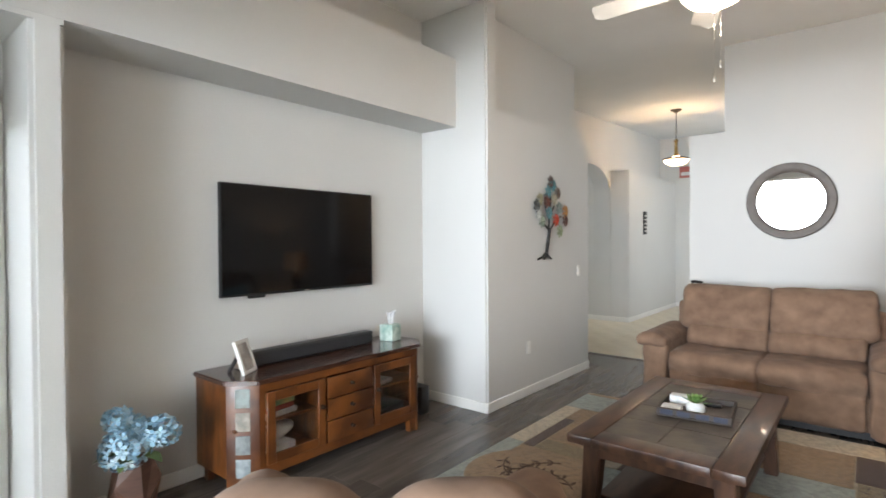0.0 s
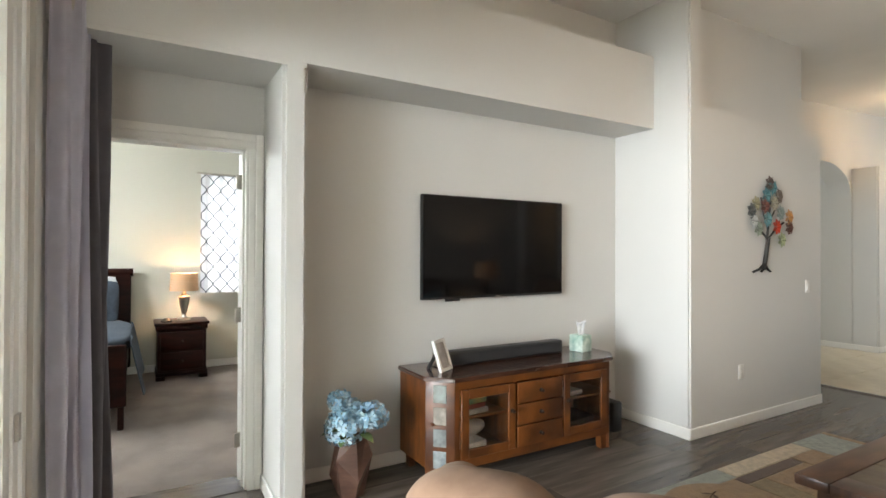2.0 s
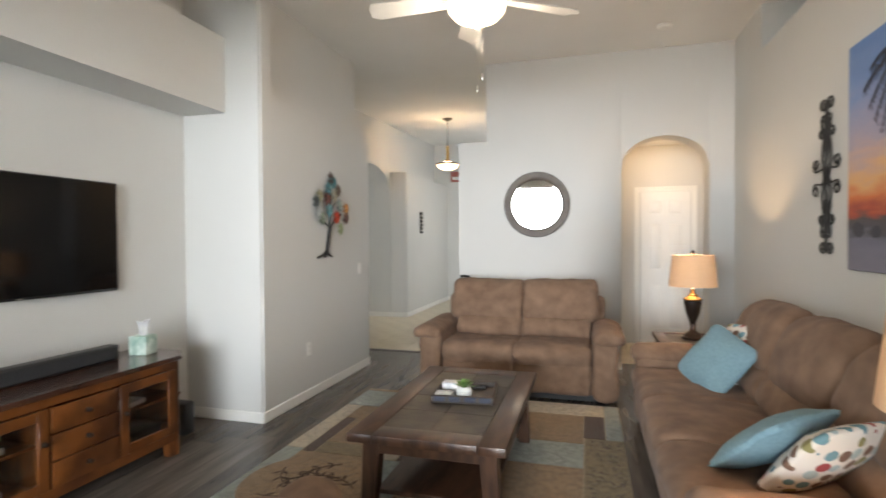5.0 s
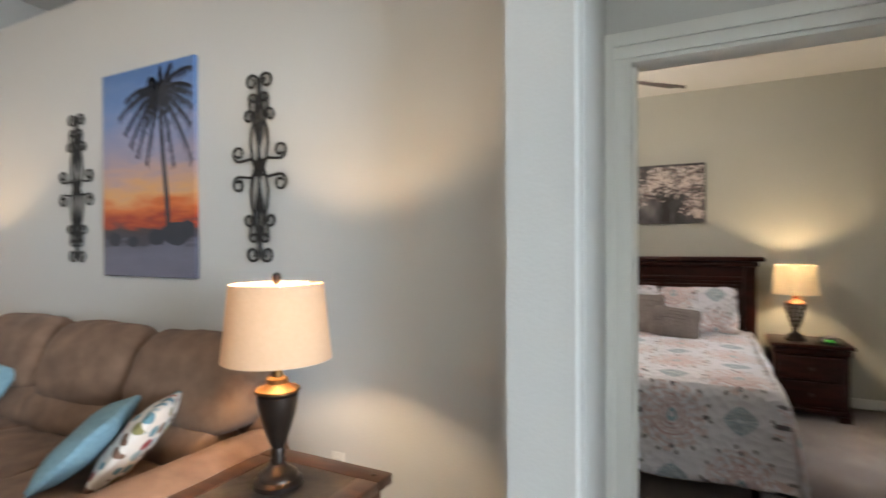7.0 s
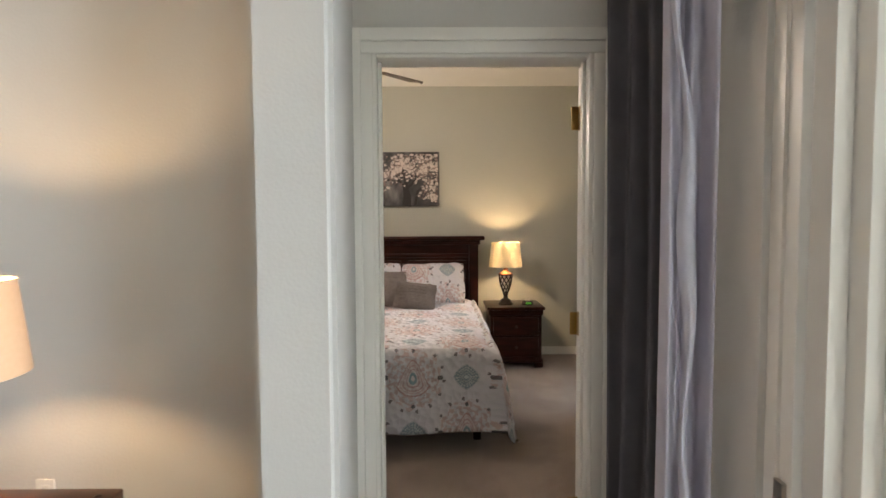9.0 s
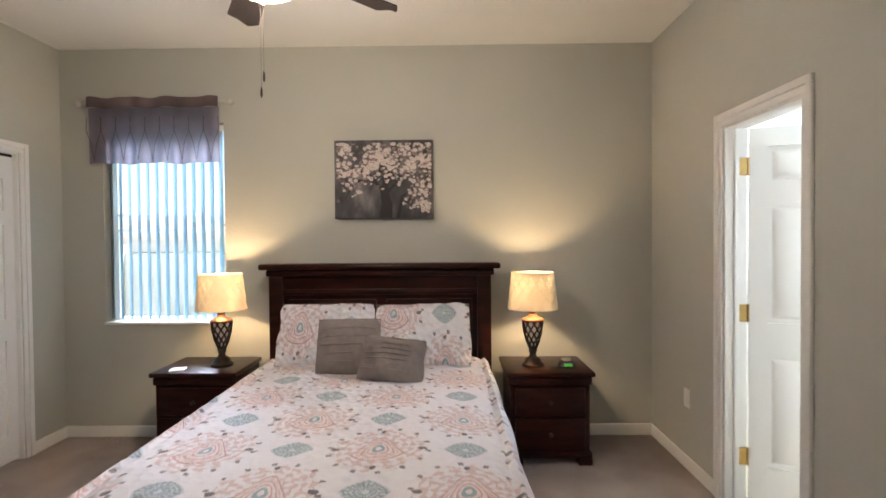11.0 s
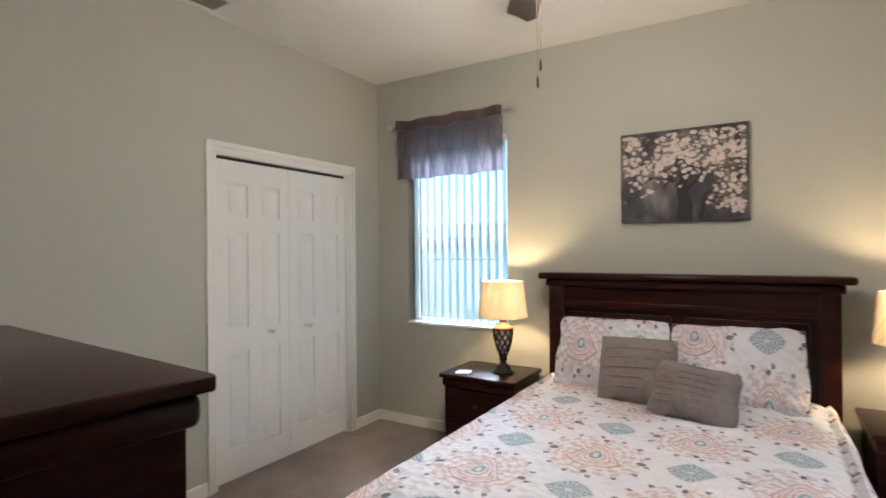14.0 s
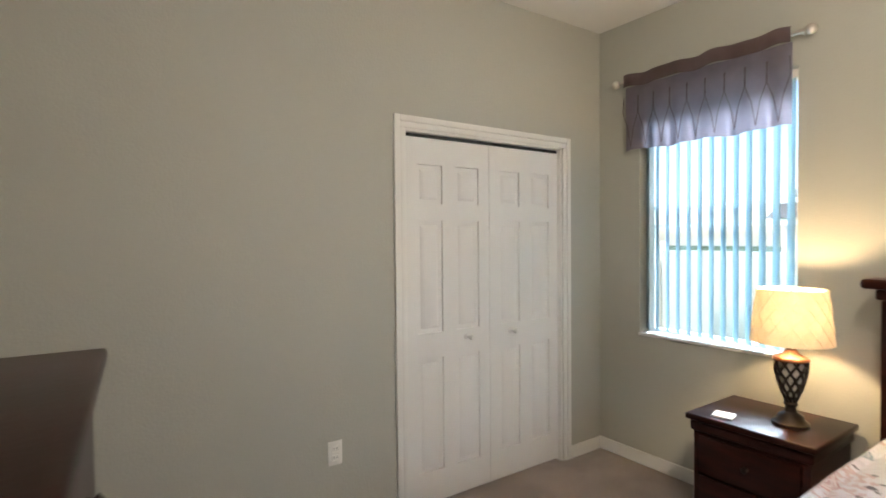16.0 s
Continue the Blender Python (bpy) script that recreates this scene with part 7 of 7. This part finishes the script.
for tone in range(3):
    bm = bmesh.new()
    for k in range(430):
        cy, cz, sp = clusters[rb.randrange(len(clusters))]
        y = max(-0.33, min(0.33, rb.gauss(cy, sp)))
        z = max(0.035, min(0.535, rb.gauss(cz, sp * 0.7)))
        r = rb.uniform(0.005, 0.016) * (1.15 if tone == 1 else 0.85)
        a0, flat = rb.random() * 6, rb.uniform(0.55, 1.0)
        for q in range(5):
            a = a0 + q * 1.2566
            bm.faces.new([bm.verts.new((-0.037 - 0.00001 * k - 0.0045 * (tone == 1) - 0.0002 * tone, y + s * math.cos(a + w), z + flat * s * math.sin(a + w))) for s, w in ((0.001, 0), (r * 0.85, -0.55), (r * 1.05, -0.15), (r, 0.2), (r * 0.8, 0.6))])
    part("painted_blossom", bm, material("blossom_tone", ((0.33, 0.25, 0.23), (0.66, 0.58, 0.54), (0.17, 0.125, 0.12))[tone], 0.8, scale=30), cv, "pale painted blossoms", smooth=False)

# tall chest in front of the wall by the closet
ch = thing("chest_of_drawers", "tall dark cherry chest of drawers with a plain top", "chest of drawers", pose(2.422, 2.21, 0, 0, 0, -4.1))
CW, CD, CH = 0.50, 0.47, 1.232
part("top", boxed(0.0, CD + 0.035, -CW - 0.02, CW + 0.02, CH - 0.03, CH, 0.008, 3), M_CHERRY, ch)
part("cornice", boxed(0.0, CD + 0.018, -CW - 0.008, CW + 0.008, CH - 0.085, CH - 0.03, 0.016, 3), M_CHERRY, ch)
part("body", boxed(0.0, CD, -CW + 0.012, CW - 0.012, 0.08, CH - 0.085, 0.003, 1), M_CHERRY, ch)
part("plinth", boxed(0.0, CD + 0.012, -CW, CW, 0.0, 0.09, 0.008, 2), M_CHERRY, ch)
for k in range(5):
    z = 0.11 + k * 0.205
    dr = part("drawer", boxed(CD, CD + 0.012, -CW + 0.05, CW - 0.05, z, z + 0.19, 0.005, 2), M_CHERRY, ch)
    for y in (-0.22, 0.22):
        part("knob", lathe(bmesh.new(), [(0.012, 0), (0.007, 0.01), (0.015, 0.02), (0.004, 0.028)], 14), M_BRONZE, dr, at=Matrix.Translation((CD + 0.012, y, z + 0.095)) @ pose(0, 0, 0, 0, 90, 0))


def remote(m, label, ln):
    th = thing("remote_control", label, "remote control", m, group="remotes on the chest")
    part("case", boxed(-ln / 2, ln / 2, -0.026, 0.026, 0, 0.026, 0.010, 3), M_BLACK, th)
    part("key_panel", boxed(ln * 0.18, ln * 0.42, -0.016, 0.016, 0.0262, 0.0275), M_SCREEN, th)
    for i in range(5):
        for j in range(3):
            part("key", boxed(-ln * 0.42 + i * 0.014, -ln * 0.42 + i * 0.014 + 0.009, -0.016 + j * 0.012, -0.008 + j * 0.012, 0.0255, 0.028), M_NICKEL, th)
    return th


remote(pose(2.535, 1.80, CH, 0, 0, -38), "slim black remote control with grey keys on the chest", 0.17)
remote(pose(2.49, 1.745, CH, 0, 0, -30), "thick black remote control lying on the chest", 0.16)

# window with vertical blinds and a valance
wn_ = tagged(new("window_bedroom"), "white framed bedroom window with a marble sill", "window", kind="structure")
bm = bmesh.new()
x0, x1 = BED_E + 0.10, BED_E + 0.14
for a, b, lo, hi in ((WIN[0], WIN[0] + 0.04, WIN[2], WIN[3]), (WIN[1] - 0.04, WIN[1], WIN[2], WIN[3]), (WIN[0] + 0.04, WIN[1] - 0.04, WIN[2], WIN[2] + 0.04), (WIN[0] + 0.04, WIN[1] - 0.04, WIN[3] - 0.04, WIN[3]), (WIN[0] + 0.04, WIN[1] - 0.04, 1.63, 1.652), (WIN[0] + 0.04, WIN[1] - 0.04, 1.512, 1.534)):
    box(bm, x0, x1, a, b, lo, hi)
part("window_frame", bm, M_TRIM, wn_)
pane = part("pane", boxed(x0 + 0.015, x0 + 0.02, WIN[0] + 0.04, WIN[1] - 0.04, WIN[2] + 0.04, WIN[3] - 0.04), M_GLASS, wn_)
pane.visible_shadow = False
part("window_sill", boxed(BED_E - 0.02, BED_E + 0.10, WIN[0] - 0.0, WIN[1] + 0.0, WIN[2], WIN[2] + 0.018, 0.004, 1), M_TRIM, wn_)
# The blue of skylight behind white slats is put into their colour.
M_SLAT = cloth("sky_tinted_vinyl_slat", (0.40, 0.54, 0.60), 0.09, second=(0.37, 0.51, 0.57), scale=5)
bl = thing("vertical_blind", "vertical blind with sky-tinted slats hanging half open in the window", "blind", pose(BED_E + 0.045, 0, 0))
part("head_rail", boxed(-0.02, 0.02, WIN[0] + 0.01, WIN[1] - 0.01, WIN[3] - 0.05, WIN[3] - 0.01), M_TRIM, bl)
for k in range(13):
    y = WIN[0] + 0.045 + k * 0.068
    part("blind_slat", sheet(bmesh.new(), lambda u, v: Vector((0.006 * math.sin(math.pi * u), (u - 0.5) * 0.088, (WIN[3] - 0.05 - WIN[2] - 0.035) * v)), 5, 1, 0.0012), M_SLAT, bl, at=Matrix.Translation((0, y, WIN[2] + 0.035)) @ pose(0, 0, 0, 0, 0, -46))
M_VALANCE = cloth("taupe_valance", (0.30, 0.265, 0.31), 0.6, second=(0.22, 0.19, 0.225), scale=7)
M_VALANCE_BAND = cloth("taupe_valance_band", (0.12, 0.082, 0.082), 0.1, second=(0.10, 0.068, 0.068), scale=20)
va = thing("valance", "sheer taupe branch-print valance on a glass-knobbed rod", "valance", pose(BED_E - 0.055, 2.945, 2.0))


def valance_pt(u, v):
    return Vector((-0.016 * math.sin(2 * math.pi * 5.5 * u + 0.7 * math.sin(9 * u)) * (0.3 + v) - 0.008, (u - 0.5) * 0.945, 0.40 * (1 - v) + 0.006 * math.sin(16 * u) * v))


part("cloth", sheet(bmesh.new(), valance_pt, 90, 10), M_VALANCE, va)
part("header_band", sheet(bmesh.new(), lambda u, v: Vector((-0.030 - 0.010 * math.sin(2 * math.pi * 5.5 * u), (u - 0.5) * 0.945, 0.395 + 0.075 * (1 - v) + 0.006 * math.sin(21 * u))), 90, 3, 0.003), M_VALANCE_BAND, va, "dark taupe rod pocket")
bm = bmesh.new()
for k in range(9):
    y0 = -0.42 + 0.105 * k
    for s in (-1, 1):
        tube(bm, [(-0.030, y0, 0.02), (-0.032, y0 + 0.02 * s, 0.14), (-0.032, y0 + 0.055 * s, 0.24), (-0.030, y0 + 0.05 * s, 0.33)], 0.0022, 4)
part("branch_print", bm, M_VALANCE_BAND, va, "dark printed branches")
part("rod", tube(bmesh.new(), [(0, -0.53, 0.44), (0, 0.53, 0.44)], 0.010, 10), M_NICKEL, va)
for s in (-1, 1):
    bm = bmesh.new()
    bmesh.ops.create_uvsphere(bm, u_segments=18, v_segments=12, radius=0.026)
    part("rod_knob", bm, M_NICKEL, va, "clear glass rod knob", at=Matrix.Translation((0, s * 0.55, 0.44)))
    part("bracket", tube(bmesh.new(), [(0, s * 0.505, 0.44), (0.054, s * 0.505, 0.44)], 0.007, 8), M_NICKEL, va)

vent = thing("ceiling_vent", "white louvred air vent in the bedroom ceiling", "air vent", pose(4.06, 3.52, BED_CEIL))
bm = bmesh.new()
for a, b, c, d in ((-0.20, 0.20, -0.11, -0.085), (-0.20, 0.20, 0.085, 0.11), (-0.20, -0.175, -0.085, 0.085), (0.175, 0.20, -0.085, 0.085)):
    box(bm, a, b, c, d, -0.012, 0.0, 0.003, 1)
part("frame", bm, M_TRIM, vent)
part("backing", boxed(-0.175, 0.175, -0.085, 0.085, -0.002, 0.0), M_BLACK, vent)
for k in range(7):
    part("slat", boxed(-0.174, 0.174, -0.011, 0.011, -0.0012, 0.0012), M_TRIM, vent, at=Matrix.Translation((0, -0.072 + k * 0.024, -0.008)) @ pose(0, 0, 0, 35, 0, 0))

# ---- guest room ----
gb = thing("guest_bed", "dark cherry sleigh bed with navy bedding", "bed", pose(0, 0, 0))
gx, gy0, gy1 = -5.90, -0.95, 0.66
part("headboard", boxed(gx, gx + 0.07, gy0, gy1, 0.1, 1.15, 0.02, 3), M_CHERRY, gb)
part("headboard_roll", tube(bmesh.new(), [(gx + 0.03, gy0 - 0.02, 1.16), (gx + 0.03, gy1 + 0.02, 1.16)], 0.045, 14), M_CHERRY, gb)
part("footboard", boxed(gx + 2.03, gx + 2.09, gy0, gy1, 0.18, 0.66, 0.015, 3), M_CHERRY, gb)
for y in (gy0 + 0.02, gy1 - 0.06):
    part("leg", boxed(gx + 2.03, gx + 2.08, y, y + 0.045, 0.0, 0.18, 0.006, 2), M_CHERRY, gb)
    part("side_rail", boxed(gx + 0.07, gx + 2.03, y, y + 0.04, 0.2, 0.38, 0.004, 1), M_CHERRY, gb)
part("mattress", boxed(gx + 0.08, gx + 2.0, gy0 + 0.05, gy1 - 0.05, 0.3, 0.64, 0.06, 4), M_NAVY_CLOTH, gb)
piece("navy_quilt", cushion(bmesh.new(), (1.55, 1.66, 0.16), pose(gx + 1.20, (gy0 + gy1) / 2, 0.62), 0.15, 14, 6, 0.01), M_NAVY_CLOTH, "navy blue quilt on the guest bed", "quilt")
bm = sheet(bmesh.new(), lambda u, v: Vector((gx + 0.5 + 1.35 * u, gy1 + 0.015 + 0.10 * v + 0.02 * math.sin(9 * u), 0.66 - 0.46 * v)), 20, 8, 0.01)
piece("navy_blanket", bm, M_NAVY_CLOTH, "navy blanket edge hanging beside the guest bed", "blanket")
pillow("guest_pillow", "navy pillow standing against the guest headboard", M_NAVY_CLOTH, pose(gx + 0.25, 0.22, 0.86, 68, 0, 90), (0.66, 0.46, 0.17), 8)
pillow("guest_pillow", "white pillow behind the navy one", M_PAPER, pose(gx + 0.14, 0.20, 0.90, 74, 0, 90), (0.66, 0.46, 0.14), 9)
nightstand(pose(-5.42, 1.15, 0, 0, 0, 180), "dark cherry nightstand beside the guest bed", 0.48, 0.44, 0.62)
gl = thing("table_lamp", "brushed metal urn lamp with a lit cream shade", "table lamp", pose(-5.66, 1.18, 0.62))
part("base", lathe(bmesh.new(), [(0.07, 0), (0.07, 0.015), (0.03, 0.03), (0.018, 0.06), (0.03, 0.09), (0.05, 0.18), (0.056, 0.25), (0.06, 0.26), (0.03, 0.28), (0.014, 0.34)], 28), M_NICKEL, gl)
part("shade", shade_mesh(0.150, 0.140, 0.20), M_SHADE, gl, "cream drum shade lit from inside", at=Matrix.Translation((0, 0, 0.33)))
part("bulb", lathe(bmesh.new(), [(0.012, 0.36), (0.026, 0.40), (0.002, 0.44)], 14), glow("guest_bulb", (1.0, 0.7, 0.4), 6.0), gl)
bulb_light("guest_bulb_light", (-5.66, 1.18, 1.09), 7, WARM, 0.03)
piece("alarm_clock", lathe(bmesh.new(), [(0.055, 0), (0.058, 0.012), (0.03, 0.04), (0.002, 0.043)], 24), M_BLACK, "small dark round clock on the guest nightstand", "clock", pose(-5.52, 1.0, 0.62))


def trellis_material():
    m = cloth("trellis_curtain_cloth", (0.72, 0.73, 0.76), 0.5, second=(0.68, 0.69, 0.73), scale=6)
    return m


gc = thing("window_curtain", "white curtain with a grey trellis print in the guest window", "curtain", pose(-5.92, 1.90, 0.90))
cfn = lambda u, v: Vector((0.02 * math.sin(2 * math.pi * 7 * u), (u - 0.5) * 1.06, 1.44 * (1 - v)))
part("cloth", sheet(bmesh.new(), cfn, 84, 2), trellis_material(), gc)
bm = bmesh.new()
for k in range(14):
    pts = []
    for i in range(121):
        v = i / 120
        p = cfn(min(0.995, max(0.005, (k + 0.27 + 0.46 * math.cos(math.pi * (14 * v + k))) / 13.4)), v)
        pts.append((p.x + 0.006, p.y, p.z))
    tube(bm, pts, 0.0065, 4)
part("trellis_print", bm, material("slate_print", (0.10, 0.12, 0.15), 0.9), gc, "dark grey trellis lines")
part("rod", tube(bmesh.new(), [(0.03, -0.58, 1.43), (0.03, 0.58, 1.43)], 0.012, 10), M_NICKEL, gc)
pane = part("pane", boxed(-0.12, -0.112, -0.5, 0.6, 0.0, 1.4), M_GLASS, gc)
pane.visible_shadow = False

# ---- outside the bedroom window: fence and neighbouring house ----
M_FENCE = material("white_vinyl_fence", (0.46, 0.45, 0.40), 0.6)
fence = thing("garden_fence", "white vinyl privacy fence beyond the bedroom window", "fence", pose(8.6, 0, -0.16))
for k in range(8):
    part("fence_panel", boxed(-0.02, 0.02, -4 + k * 1.5 + 0.06, -4 + (k + 1) * 1.5 - 0.06, 0.05, 1.45), M_FENCE, fence)
    part("fence_post", boxed(-0.06, 0.06, -4 + k * 1.5 - 0.06, -4 + k * 1.5 + 0.06, 0, 1.55), M_FENCE, fence)
nb = thing("neighbour_house", "pale stucco house with a grey roof beyond the fence", "house", pose(34.0, 0, -0.16))
part("wall", boxed(0, 8, -10, 14, 0, 2.6), M_STUCCO, nb)
bm = bmesh.new()
prism_pts = [(-0.6, 2.5), (4.0, 4.6), (8.6, 2.5)]
a = [bm.verts.new((x, -10.6, z)) for x, z in prism_pts]
b = [bm.verts.new((x, 14.6, z)) for x, z in prism_pts]
bm.faces.new(a)
bm.faces.new(b[::-1])
for i in range(3):
    j = (i + 1) % 3
    bm.faces.new((a[i], a[j], b[j], b[i]))
part("roof", bm, material("grey_shingle", (0.22, 0.21, 0.20), 0.9, scale=9, bump=0.5), nb, smooth=False)

def garden_tree(m, label, seed):
    """A slender tree: forked trunk, limbs and a loose crown of single leaves."""
    rg = random.Random(seed)
    th = thing("tree", label, "tree", m)
    wood, leaves = bmesh.new(), bmesh.new()
    tips = []

    def limb(p, d, r, ln, depth):
        pts = [p]
        for _ in range(5):
            d = (d + 0.16 * Vector((rg.uniform(-1, 1), rg.uniform(-1, 1), rg.uniform(-0.4, 1)))).normalized()
            pts.append(pts[-1] + d * ln / 5)
        for a, b, k in zip(pts, pts[1:], range(5)):
            tube(wood, [a, b], r * (1 - 0.12 * k), 6)
        if depth == 0:
            tips.extend(pts[2:])
            return
        for _ in range(3):
            side = Vector((rg.uniform(-1, 1), rg.uniform(-1, 1), rg.uniform(0.1, 0.9)))
            limb(pts[rg.randint(3, 5)], (d + 0.9 * side).normalized(), r * 0.5, ln * 0.62, depth - 1)
    limb(Vector((0, 0, 0)), Vector((0, 0, 1)), 0.085, 2.3, 3)
    for p in tips:
        for _ in range(9):
            c = p + Vector((rg.gauss(0, 0.16), rg.gauss(0, 0.16), rg.gauss(0, 0.12)))
            u = Vector((rg.uniform(-1, 1), rg.uniform(-1, 1), rg.uniform(-1, 0.4))).normalized()
            w = u.cross(Vector((rg.uniform(-1, 1), rg.uniform(-1, 1), 1))).normalized()
            leaves.faces.new([leaves.verts.new(q) for q in (c, c + 0.035 * u + 0.016 * w, c + 0.08 * u, c + 0.035 * u - 0.016 * w)])
    part("trunk", wood, material("grey_bark", (0.12, 0.095, 0.07), 0.9, second=(0.06, 0.05, 0.04), scale=20, bump=0.6), th)
    part("crown", leaves, material("green_leaf", (0.07, 0.11, 0.03), 0.6, second=(0.04, 0.07, 0.02), scale=3), th, "loose crown of small green leaves", smooth=False)
    return th


garden_tree(pose(10.6, 7.6, -0.16), "slender green tree beyond the bedroom window", 8)

# ---- floor pieces, last ----
PLANK_MESHES = {}


def plank_mesh(w, l, key):
    if key not in PLANK_MESHES:
        bm = boxed(0.0008, w - 0.0008, 0.0008, l - 0.0008, -0.006, 0.0)
        PLANK_MESHES[key] = mesh_of("plank", bm, M_PLANK, False)
    return PLANK_MESHES[key]


floor_living = bpy.data.objects["floor_living"]
rf = random.Random(2)
PW, PL = 0.18, 1.22
count = 0
nx = int(4.92 / PW) + 1
for i in range(nx):
    y = -rf.random() * PL
    x = -2.49 + i * PW
    w = min(PW, 2.43 - x)
    if w < 0.03:
        continue
    while y < 6.98:
        y0, y1 = max(y, 0.0), min(y + PL, 6.98)
        if y1 - y0 > 0.02:
            key = (round(w, 3), round(y1 - y0, 2))
            ob = new("plank", plank_mesh(w, y1 - y0, key))
            ob.location = (x, y0, 0)
            ob.parent = floor_living
        y += PL

floor_hall = bpy.data.objects["floor_hall"]
TILE = 0.46
tile_me = mesh_of("tile", boxed(0.003, TILE - 0.003, 0.003, TILE - 0.003, -0.006, 0.0, 0.0015, 1), M_TILE, False)
for i in range(19):
    for j in range(12):
        x, y = -6.0 + i * TILE, 6.985 + j * TILE
        if x + TILE <= 2.9 and y + TILE <= 12.8 and (x > -3.7 or y < 10.1) and x < 1.4:
            ob = new("tile", tile_me)
            ob.location = (x, y, 0)
            ob.parent = floor_hall
setting("trim_threshold", boxed(-2.45, -0.55, 6.955, 7.01, -0.002, 0.008, 0.003, 1), M_PLANK, "dark transition strip between planks and tile", "threshold")
setting("trim_guest_threshold", boxed(-2.50, RECESS_X, D2[0], D2[1], -0.004, 0.006, 0.003, 1), M_PLANK, "dark transition strip at the guest room door", "threshold")
